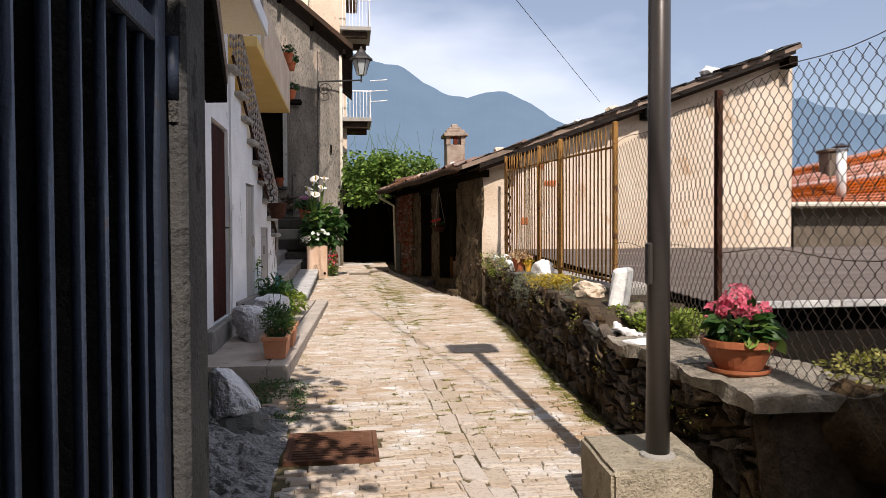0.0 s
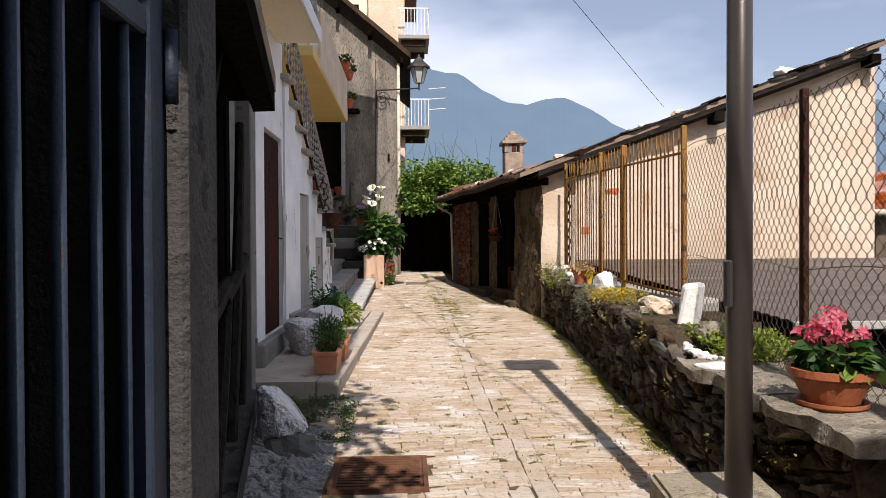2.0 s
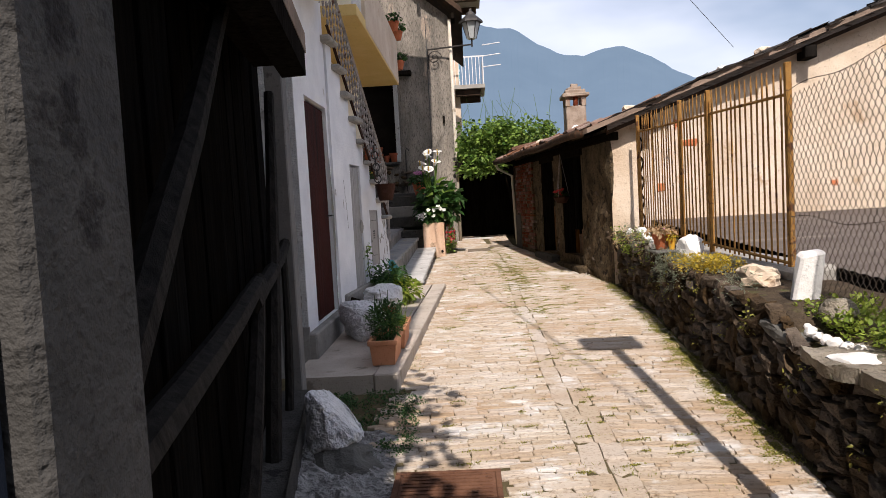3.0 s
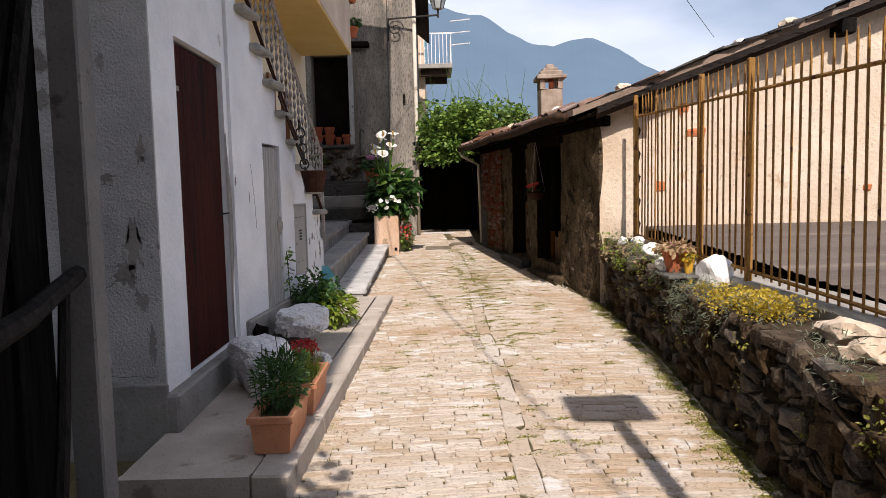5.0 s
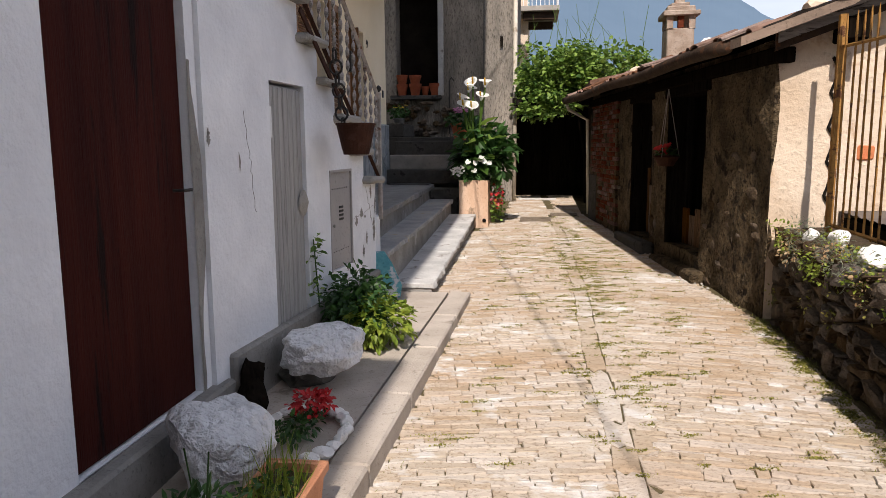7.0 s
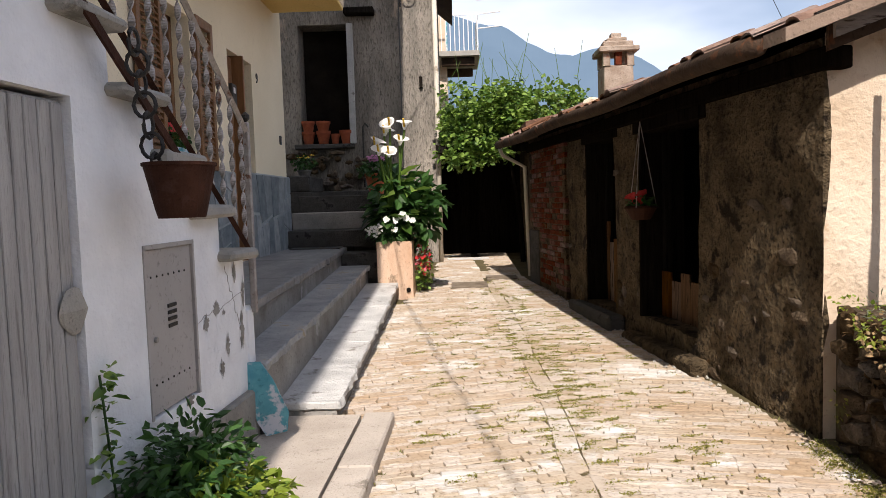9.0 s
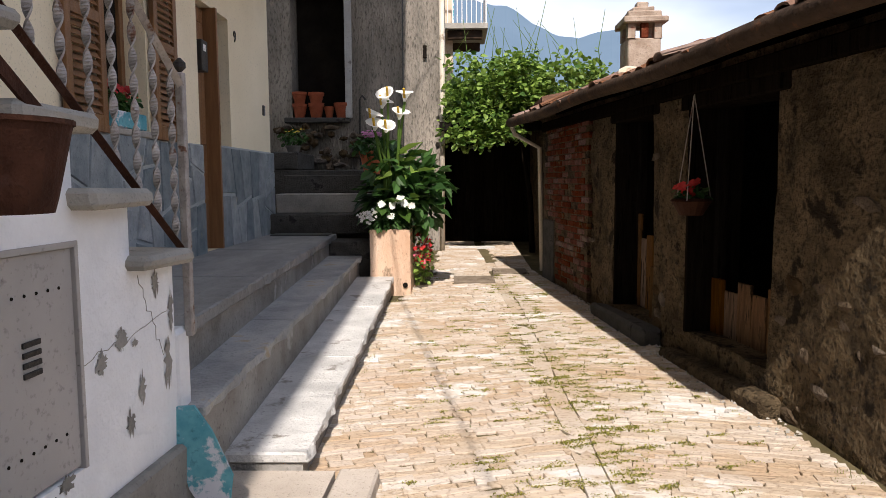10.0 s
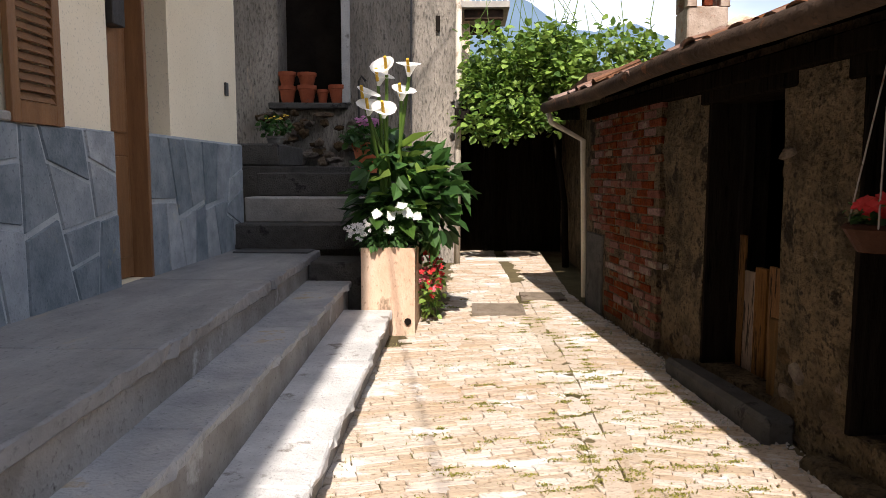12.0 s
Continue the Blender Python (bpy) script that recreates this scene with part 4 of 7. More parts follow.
def timber_shed():
    t = thing("timber_shed", -1.4, 3.7, 0, "dark open wooden shed with leaning poles and rotten eave boards", "shed")
    n = 22
    for i in range(n):
        a = QL * i / n
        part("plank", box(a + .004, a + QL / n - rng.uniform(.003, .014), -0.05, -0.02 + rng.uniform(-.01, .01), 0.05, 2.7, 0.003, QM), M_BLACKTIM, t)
    for (u0, z0, u1, z1, r) in ((0.5, 1.2, 2.1, 2.45, .055), (2.6, 0.15, 3.55, 2.3, .045), (2.35, 1.15, 3.9, 1.35, .05), (1.6, 0.1, 2.6, 1.25, .05), (0.2, 1.0, 2.6, 1.22, .06), (3.45, 0.2, 3.75, 1.3, .03)):
        pts = []
        for k in range(7):
            f = k / 6
            u, z = u0 + (u1 - u0) * f, z0 + (z1 - z0) * f
            p = Q0 + QU * u + QN * (0.08 + 0.015 * math.sin(f * 3))
            pts.append((p.x, p.y, z + 0.02 * noise.noise(Vector((u * 4, z, 0)))))
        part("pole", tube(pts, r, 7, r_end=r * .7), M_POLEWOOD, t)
    # roof with ragged eave
    a, b = Q0 + QN * 0.30, Q0 + QU * (QL - 0.55) + QN * 0.34
    for k in range(5):
        o = 0.16 * k
        p, q = a - QN * o, b - QN * o
        bm = prism([(p.x, p.y), (q.x + rng.uniform(-.02, .02), q.y + rng.uniform(-.08, .03)), (q.x - QN.x * .15, q.y - QN.y * .15), (p.x - QN.x * .15, p.y - QN.y * .15)], 2.36 + k * .07, 2.50 + k * .07)
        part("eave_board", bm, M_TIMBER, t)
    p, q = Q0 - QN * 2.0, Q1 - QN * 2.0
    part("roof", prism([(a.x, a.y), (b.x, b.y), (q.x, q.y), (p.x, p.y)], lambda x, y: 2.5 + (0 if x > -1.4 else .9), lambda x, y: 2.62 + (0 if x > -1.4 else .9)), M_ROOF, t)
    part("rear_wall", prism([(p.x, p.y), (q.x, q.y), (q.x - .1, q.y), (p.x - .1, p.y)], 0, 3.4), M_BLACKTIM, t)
    part("post", box(-1.36, -1.24, 5.62, 5.74, -0.05, 2.6, 0.008), M_POST, t, "grey cement post")
    part("foot", prism([(-0.6, 1.75), (-0.72, 2.6), (-0.98, 4.3), (-1.2, 5.62), (-1.7, 5.62), (-0.95, 1.75)], -0.1, lambda x, y: 0.2 if y < 3 else 0.34), M_CONC_R, t, "sloping mortar footing")


timber_shed()


# ---- white house with the outside stair ----
WX = -1.48
SX = -1.455
STAIR_TURN = -0.073
STEP_N = 9


def white_house():
    t = thing("white_house", -2.2, 8.5, 0.2, "whitewashed old house with a worn plaster front", "house")
    doors = [(7.34, 8.33, 0.50, 2.62), (9.17, 9.69, 0.60, 2.08), (10.125, 10.59, 0.78, 1.515)]

    def place(u, d, z):
        return Vector((WX - d, u, z))

    bm = wall_with_holes(6.95, 8.42, 0.1, 8.5, [doors[0]], 0.35, place)
    part("front_wall", bm, M_WHITE, t)
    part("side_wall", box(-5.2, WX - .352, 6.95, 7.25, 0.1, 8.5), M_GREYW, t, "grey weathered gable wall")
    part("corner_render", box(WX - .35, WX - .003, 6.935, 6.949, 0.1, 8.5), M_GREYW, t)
    part("side_plinth", box(-5.2, WX + .012, 6.90, 6.934, 0.1, 0.56, 0.006), M_PLINTH, t, "darker band along the wall foot")
    part("front_plinth", box(WX - .02, WX + .075, 6.902, 8.55, 0.1, 0.50, 0.015), M_PLINTH, t)
    part("upper_wall", box(-5.2, WX - .352, 8.0, 8.42, 0.1, 8.5), M_WHITE, t)
    # unseen roof, stretched well past the house to shade stair wall and steps
    part("roof", prism([(-5.4, 1.95), (-0.78, 1.95), (-0.78, 8.51), (-5.4, 8.51)], lambda x, y: 8.5 + (0 if x > -3 else 1.2), lambda x, y: 8.65 + (0 if x > -3 else 1.2)), M_OLDTILE, t)
    # outside stair along the front, set a little askew
    st = thing("outside_stair", SX, 8.42, 0.2, "whitewashed outside stair with peeling plaster and stone treads", "stairs")
    st.rotation_euler.z = STAIR_TURN

    def along_stair(u, d, z):
        return Vector((SX - d, u, z))

    part("plinth", box(SX - .02, SX + .04, 8.56, 11.3, 0.1, 0.62, 0.015), M_PLINTH, st)
    zs = [1.43 + 0.2405 * k for k in range(STEP_N)]
    ys = [11.24 - 0.325 * k for k in range(STEP_N + 1)]
    tops = [z - 0.03 for z in zs]

    def solid(u, z):
        k = next((k for k in range(STEP_N) if u > ys[k + 1]), STEP_N - 1)
        return z < tops[k] and not any(d[0] < u < d[1] and d[2] < z < d[3] for d in doors[1:])

    bm = cell_wall([8.424] + [y for y in ys if y > 8.424] + [y for d in doors[1:] for y in d[:2]], [0.1] + tops + [z for d in doors[1:] for z in d[2:]], solid, 0.24, along_stair)
    part("stair_wall", bm, M_WHITE, st, "stepped whitewashed stair wall")
    part("wall_end", box(SX - .24, SX + .004, 11.24, 11.38, 0.2, 1.08, 0.02, rough=0.012), M_WHITE, st)
    for k in range(STEP_N):
        bm = box(-2.30, SX + .09, ys[k + 1] - 0.03, ys[k] + 0.03, zs[k] - 0.045, zs[k] + 0.015, 0.018, rough=0.008)
        part("tread", bm, M_CONC, st, "rounded stone stair tread")
    part("stair_mass", prism([(-2.30, 8.47), (SX - .245, 8.47), (SX - .245, 11.22), (-2.30, 11.22)], 0.1, lambda x, y: 3.25 if y < 9 else 1.0), M_CONC, st)
    for k, (y0, y1, z0, z1) in enumerate(doors):
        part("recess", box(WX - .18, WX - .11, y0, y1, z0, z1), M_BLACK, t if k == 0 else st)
    # oxblood door
    d = part("door", box(WX - .09, WX - .045, 7.36, 8.31, 0.50, 2.60, 0.004), M_RED_DOOR, t, "tall oxblood-red painted plank door")
    for i in range(5):
        part("plank", box(WX - .046, WX - .034, 7.37 + .188 * i, 7.37 + .188 * (i + 1) - .0006, 0.51, 2.59, 0.0008), M_RED_DOOR, d)
    part("handle", tube([(WX - .03, 8.2, 1.5), (WX + .02, 8.2, 1.5), (WX + .02, 8.28, 1.5)], 0.008, 6), M_DARKIRON, d)
    part("hinge", box(WX - .034, WX - .025, 7.36, 7.46, 2.3, 2.33), M_CONC, d)
    bm = bmesh.new()
    n = 22
    vs = []
    for i in range(n):
        z = 0.5 + 1.6 * i / (n - 1)
        w = 0.02 + 0.09 * max(0, math.sin((z - 0.9) * 3.0)) + 0.015 * noise.noise(Vector((z * 6, 0, 0)))
        vs.append((bm.verts.new((WX + .004, 8.325, z)), bm.verts.new((WX + .004, 8.335 + abs(w), z))))
    for a, b in zip(vs, vs[1:]):
        bm.faces.new((a[0], a[1], b[1], b[0]))
    part("bare_render_patch", bm, M_PLINTH, t, "grey patch of bare render beside the door")
    # small grey door
    d = part("small_door", box(SX - .07, SX - .03, 9.185, 9.675, 0.60, 2.06, 0.004), M_GREY_DOOR, st, "weathered grey plank door")
    for i in range(7):
        part("plank", box(SX - .031, SX - .018, 9.19 + .069 * i, 9.19 + .069 * (i + 1) - .006, 0.61, 2.05, 0.003), M_GREY_DOOR, d)
    part("hinge", box(SX - .018, SX - .008, 9.185, 9.21, 1.75, 1.93), M_SIGN, d)
    part("lock_plate", rock(SX - .01, 9.64, 1.33, .02, .08, .09, 61, 2), M_CONC, d, "broken cement lock patch")
    # meter cupboard
    d = part("meter_cupboard", box(SX - .05, SX - .008, 10.135, 10.58, 0.79, 1.505, 0.004), M_METAL, st, "grey metal meter cupboard door")
    f = bmesh.new()
    for y0, y1, z0, z1 in ((10.117, 10.135, 0.78, 1.52), (10.58, 10.598, 0.78, 1.52), (10.117, 10.598, 1.505, 1.525)):
        box(SX - .04, SX + .006, y0, y1, z0, z1, 0.002, bm=f)
    part("frame", f, M_METAL, d)
    for i in range(4):
        part("louvre", box(SX - .009, SX - .001, 10.325, 10.405, 1.145 + .03 * i, 1.162 + .03 * i, 0.002), M_DARKIRON, d)
    for i in range(7):
        for z in (1.385, 0.92):
            part("hole", tube([(SX - .009, 10.19 + .053 * i, z), (SX - .0055, 10.19 + .053 * i, z)], 0.0055, 6), M_BLACK, d)
    part("lock", tube([(SX - .01, 10.2, 1.115), (SX + .004, 10.2, 1.115)], 0.012, 10), M_CONC, d)
    # bare patches of fallen plaster
    for i, (y, z, w, h) in enumerate(((10.83, 1.15, 0.044, 0.04), (10.7, 1.1, 0.04, 0.044), (10.96, 0.94, 0.026, 0.062), (11.09, 1.32, 0.031, 0.053), (8.46, 1.74, 0.018, 0.053), (10.48, 0.77, 0.044, 0.035), (11.17, 0.98, 0.035, 0.123), (10.92, 1.12, 0.026, 0.018), (11.21, 1.19, 0.026, 0.088), (10.87, 0.83, 0.035, 0.053), (8.77, 1.61, 0.013, 0.062))):
        bm = bmesh.new()
        r = random.Random(i)
        ring = [bm.verts.new((SX + .003, y + w * r.uniform(.35, 1.25) * math.cos(a), z + h * r.uniform(.35, 1.25) * math.sin(a))) for a in np.linspace(0, 6.15, 34)]
        bm.faces.new(ring)
        part("plaster_scar", bm, M_PLINTH, st)
    for i, (x, z, w, h) in enumerate(((-1.62, 1.35, .05, .16), (-1.68, 1.2, .06, .08), (-1.6, 1.05, .04, .07), (-1.95, 2.35, .05, .05), (-2.1, 2.2, .07, .06), (-1.75, 2.4, .03, .06), (-1.56, 1.9, .03, .1), (-1.75, 1.75, .05, .03), (-1.55, .8, .03, .14), (-2.3, 1.9, .09, .06))):
        bm = bmesh.new()
        r = random.Random(i + 50)
        ring = [bm.verts.new((x + w * r.uniform(.35, 1.25) * math.cos(a), 6.932, z + h * r.uniform(.35, 1.25) * math.sin(a))) for a in np.linspace(0, 6.15, 34)]
        bm.faces.new(ring)
        part("plaster_scar", bm, M_PLINTH, t)
    for i, (x0, z0, x1, z1) in enumerate(((-2.4, .62, -1.55, .6), (-2.2, 1.1, -1.6, 1.16), (-1.9, 1.7, -1.72, 1.72))):
        r = random.Random(i + 80)
        part("crack", tube([(x0 + (x1 - x0) * k / 14 + r.gauss(0, .008), 6.933, z0 + (z1 - z0) * k / 14 + r.gauss(0, .01)) for k in range(15)], .0018, 4), M_DARKROCK, t)
    for i, (y0, z0, y1, z1) in enumerate(((10.57, 1.12, 11.18, 1.19), (10.96, 1.36, 11.14, 1.03), (8.85, 1.88, 8.94, 1.34))):
        r = random.Random(i + 90)
        part("crack", tube([(SX + .001, y0 + (y1 - y0) * k / 14 + r.gauss(0, .008), z0 + (z1 - z0) * k / 14 + r.gauss(0, .01)) for k in range(15)], .0016, 4), M_PLINTH, st)
    # balcony over the lane
    b = part("balcony", box(WX, -1.02, 4.6, 8.12, 3.66, 3.8, 0.01), M_CREAM, t, "cream balcony slab")
    part("fascia", box(-1.02, -0.995, 4.6, 8.14, 3.655, 3.83, 0.004), M_SIGN, b, "white edge board")
    part("top_rail", box(-1.06, -1.03, 4.6, 8.1, 4.68, 4.71, 0.004), M_IRON, b)
    for i in range(30):
        part("baluster", tube([(-1.045, 4.66 + .118 * i, 3.8), (-1.045, 4.66 + .118 * i, 4.69)], 0.008, 5), M_IRON, b)
    return t


WHITE = white_house()


def stair_railing():
    t = thing("stair_railing", SX, 8.42, 1.3, "wrought iron stair railing with twisted bars", "railing")
    t.rotation_euler.z = STAIR_TURN

    def base(y):
        return 1.45 + (11.22 - y) * 0.74

    for dz, r, w in ((0.05, 0.018, 0), (0.76, 0.02, 0)):
        part("rail", tube([(-1.445, 11.36, base(11.36) + dz), (-1.445, 8.5, base(8.5) + dz)], r, 4), M_RUSTD if dz < .5 else M_IRON, t)
    part("post", box(-1.462, -1.428, 11.345, 11.38, 1.05, 2.16, 0.004), M_IRON, t)
    part("knob", lathe([(0.005, 0), (0.025, 0.02), (0.025, 0.04), (0.005, 0.06)], -1.445, 11.362, 2.16, 10), M_DARKIRON, t)
    part("strap", box(-0.006, 0.006, -0.02, 0.02, 0, 1.18, m=Matrix.Translation((-1.375, 10.43, 1.83)) @ Matrix.Rotation(0.94, 4, 'X')), M_RUSTD, t)
    bar = None
    n = 22
    for i in range(n):
        y = 11.27 - 0.143 * i
        if bar is None:
            bm = bmesh.new()
            rings = []
            for k in range(61):
                a = k * 0.40
                rings.append([bm.verts.new((0.015 * math.cos(a + q * 3.14159 + s), 0.015 * math.sin(a + q * 3.14159 + s), 0.71 * k / 60)) for q, s in ((0, -.25), (0, .25), (1, -.25), (1, .25))])
            for p, q in zip(rings, rings[1:]):
                for k in range(4):
                    bm.faces.new((p[k], p[(k + 1) % 4], q[(k + 1) % 4], q[k]))
            bar = part("twisted_bar", bm, M_IRON, t)
            ob = bar
        else:
            ob = hang(new("twisted_bar", bar.data), t)
        ob.location = (-1.445, y, base(y) + 0.05)
        ob.rotation_euler = (0, 0, rng.uniform(0, 3))


stair_railing()


# ---- platform, steps and landing ----
def platform():
    def top(x, y):
        return 0.275 + 0.0145 * (y - 6.3)

    w = prism([(-1.49, 6.3), (-0.84, 6.3), (-0.66, 11.6), (-1.49, 11.6)], 0.0, lambda x, y: top(x, y) - 0.008)
    ob = structure(part("pavement_platform", w, M_PLATF), "raised worn concrete strip along the white house", "platform")
    y = 6.24
    for i in range(6):
        y1 = y + 5.38 / 6
        x0 = lambda yy: -0.65 + 0.2 * (yy - 6.24) / 5.38
        bm = prism([(x0(y) - .19, y + .004), (x0(y), y + .004), (x0(y1), y1 - .004), (x0(y1) - .19, y1 - .004)], 0.0, lambda x, yy: top(x, yy))
        bmesh.ops.bevel(bm, geom=list(bm.edges), offset=0.012, segments=1, affect='EDGES')
        part("kerb_slab", bm, M_PLATF, ob)
        y = y1
    bm = prism([(-1.49, 6.24), (-.845, 6.24), (-.845, 6.3), (-1.49, 6.3)], 0.0, 0.272)
    part("front_edge", bm, M_PLATF, ob)


platform()


def steps():
    def slab(name, x0, x1, y0, y1, z0, z1, mt, riser, parent, far_shift=0.0, thick=0.055, over=0.03, cuts=3):
        part("riser", prism([(x0 - .35, y0 + .02), (x1 - over, y0 + .02), (x1 - over + far_shift, y1), (x0 - .35, y1)], 0.0, lambda x, y: (z0 if y < 14 else z1) - thick - .002), riser, parent)
        for k in range(cuts):
            a, b = y0 + (y1 - y0) * k / cuts, y0 + (y1 - y0) * (k + 1) / cuts
            zz = lambda yy: z0 + (z1 - z0) * (yy - y0) / (y1 - y0)
            sh = lambda yy: far_shift * (yy - y0) / (y1 - y0)
            bm = prism([(x0, a + .003), (x1 + sh(a), a + .003), (x1 + sh(b), b - .003), (x0, b - .003)], lambda x, y: zz(y) - thick, lambda x, y: zz(y))
            bmesh.ops.subdivide_edges(bm, edges=[e for e in bm.edges if e.calc_length() > .6], cuts=26, use_grid_fill=True)
            for v in bm.verts:
                if v.co.x > x1 - .2:
                    v.co.x += 0.014 * noise.noise(Vector((0, v.co.y * 5, z1))) + 0.016 * noise.noise(Vector((v.co.z * 9, v.co.y * 15, z1)))
                    v.co.z += 0.006 * noise.noise(Vector((0, v.co.y * 4, z1))) + 0.006 * noise.noise(Vector((0, v.co.y * 17, z1)))
            bmesh.ops.bevel(bm, geom=[e for e in bm.edges if e.is_boundary or e.calc_face_angle(0) > 0.8], offset=0.01, segments=1, affect='EDGES')
            part("slab", bm, mt, parent)

    t = thing("entrance_steps", -1.2, 14, 0.3, "three long grey stone steps up to the house landing", "steps")
    slab("step", -1.30, -0.79, 11.62, 16.42, 0.42, 0.62, M_STEP, M_RISER, t, 0.0)
    slab("step", -1.62, -1.16, 11.30, 16.62, 0.755, 0.84, M_STEP2, M_RISER, t, -0.02)
    slab("landing", -2.43, -1.37, 11.36, 17.15, 1.04, 1.055, M_SLATE, M_RISER, t, -0.18, 0.075, 0.035)
    part("end_block", box(-1.56, -1.06, 16.62, 17.16, 0.3, 1.0, 0.01), M_CONC_R, t)
    part("end_face", box(-1.30, -1.18, 11.27, 11.30, 0.2, 0.69, 0.01, rough=.01), M_CONC_R, t)
    u = thing("upper_steps", -1.9, 17.6, 1.05, "flight of grey stone steps to the stone house", "steps")
    for k in range(3):
        part("tread", box(-2.42 + .03 * k, -1.06, 17.16 + .34 * k, 18.6, 1.05 + .245 * k, 1.05 + .245 * (k + 1), 0.012, rough=0.006), M_CONC_R if k != 1 else M_PLINTH, u)
    part("top_landing", box(-4.0, -1.06, 18.6, 20.55, 0.4, 1.86, 0.01), M_CONC_R, u)
    tagged(part("doormat", box(-2.3, -1.6, 16.82, 17.1, 1.052, 1.07, 0.006), M_PLASTIC), "dark rubber doormat on the landing", "doormat")


steps()


# ---- cream house ----
CX = -2.42


def cream_house():
    t = thing("cream_house", -3.5, 13, 0.4, "cream plastered house with slate-clad foot and brown shutters", "house")

    def place(u, d, z):
        return Vector((CX - d, u, z))

    win, door, side = (13.1, 13.82, 2.08, 3.42), (14.92, 15.34, 1.05, 3.36), (15.34, 15.84, 2.06, 3.36)
    part("front_wall", wall_with_holes(8.45, 17.42, 0.3, 8.5, [win, door, side], 0.4, place), M_CREAM, t)
    part("gable_wall", box(-6.4, CX - .402, 17.1, 17.42, 0.3, 8.5), M_CREAM, t)
    part("rear_room", box(CX - 1.6, CX - 1.5, 12.0, 17.0, 0.9, 4.0), M_BLACK, t)
    # unseen wide eave, added to cast shade over landing and stone house
    part("roof", prism([(-6.6, 8.52), (-0.78, 8.52), (-0.78, 17.7), (-6.6, 17.7)], 8.5, lambda x, y: 8.65 + (0 if x > -3 else 1.4)), M_OLDTILE, t)
    f = bmesh.new()
    for y0, y1, z0, z1 in ((13.1, 13.16, 2.08, 3.42), (13.76, 13.82, 2.08, 3.42), (13.1, 13.82, 3.36, 3.42), (13.43, 13.48, 2.08, 3.42)):
        box(CX - .22, CX - .16, y0, y1, z0, z1, 0.004, bm=f)
    w = part("window", f, M_WOOD_B, t, "brown wooden window frame")
    part("pane", box(CX - .195, CX - .19, 13.16, 13.76, 2.1, 3.36), M_BLACK, w)
    part("sill", box(CX - .2, CX + .05, 13.04, 13.88, 2.03, 2.08, 0.008), M_CONC, w)
    for y0, y1 in ((12.58, 13.07), (13.85, 14.30)):
        f = bmesh.new()
        for a, b, z0, z1 in ((y0, y0 + .07, 2.03, 3.45), (y1 - .07, y1, 2.03, 3.45), (y0 + .07, y1 - .07, 2.03, 2.14), (y0 + .07, y1 - .07, 3.36, 3.45), (y0 + .07, y1 - .07, 2.72, 2.79)):
            box(CX + .025, CX + .06, a, b, z0, z1, 0.003, bm=f)
        s = part("shutter", f, M_WOOD_B, t, "open brown louvred shutter")
        sl = None
        for i in range(24):
            z = 2.165 + .05 * i + (.03 if i > 11 else 0)
            if z > 3.33:
                break
            if sl is None:
                bm = box(-.003, .003, y0 + .072, y1 - .072, -.026, .026)
                sl = part("slat", bm, M_WOOD_B, s)
                ob = sl
            else:
                ob = hang(new("slat", sl.data), s)
            ob.location = (CX + .042, 0, z)
            ob.rotation_euler = (0, -0.6, 0)
    d = part("door", box(CX - .13, CX - .08, 14.94, 15.34, 1.06, 3.34, 0.004), M_WOOD_B, t, "brown panelled wooden door")
    for z0, z1 in ((1.2, 1.9), (2.05, 3.2)):
        part("panel", box(CX - .08, CX - .066, 15.0, 15.28, z0, z1, 0.012), M_WOOD_B, d)
    part("letter_box", box(CX - .07, CX + .03, 14.96, 15.12, 2.72, 3.0, 0.006), M_DARKIRON, d)
    part("letter_label", box(CX + .03, CX + .033, 15.0, 15.06, 2.9, 2.96), M_SIGN, d)
    part("side_pane", box(CX - .2, CX - .19, 15.34, 15.84, 2.06, 3.36), M_BLACK, t, "dark pane beside the door")
    part("frame", box(CX - .16, CX + .05, 15.32, 15.362, 1.05, 3.36, 0.004), M_WOOD_B, t)
    part("bell_switch", box(CX, CX + .02, 17.08, 17.15, 2.5, 2.62, 0.004), M_PLASTIC, t)
    num = bpy.data.curves.new("house_number", 'FONT')
    num.body, num.size, num.extrude, num.align_x = "9", 0.17, 0.004, 'CENTER'
    num.materials.append(M_DARKIRON)
    ob = hang(new("house_number", num), t)
    ob.matrix_basis = Matrix.Translation((CX + .006, 16.05, 3.17)) @ Euler((radians(90), 0, radians(90))).to_matrix().to_4x4()
    tagged(ob, "black house number 9 on the wall")
    # balcony with solid parapet
    b = part("balcony", box(CX, -1.46, 11.0, 17.02, 4.26, 4.42, 0.008), M_OCHRE, t, "yellow-painted balcony soffit")
    part("parapet", box(-1.55, -1.45, 11.9, 17.03, 4.3, 5.25, 0.01), M_PINK, b, "pale rendered balcony parapet")
    part("end_parapet", box(CX, -1.55, 16.93, 17.03, 4.42, 5.25, 0.01), M_PINK, b)
    for i in range(8):
        part("baluster", box(-1.53, -1.50, 11.0 + .11 * i, 11.03 + .11 * i, 4.42, 5.2), M_SIGN, b)
    part("hand_rail", box(-1.55, -1.48, 10.95, 11.9, 5.2, 5.25, 0.004), M_SIGN, b)
    return t


CREAM = cream_house()


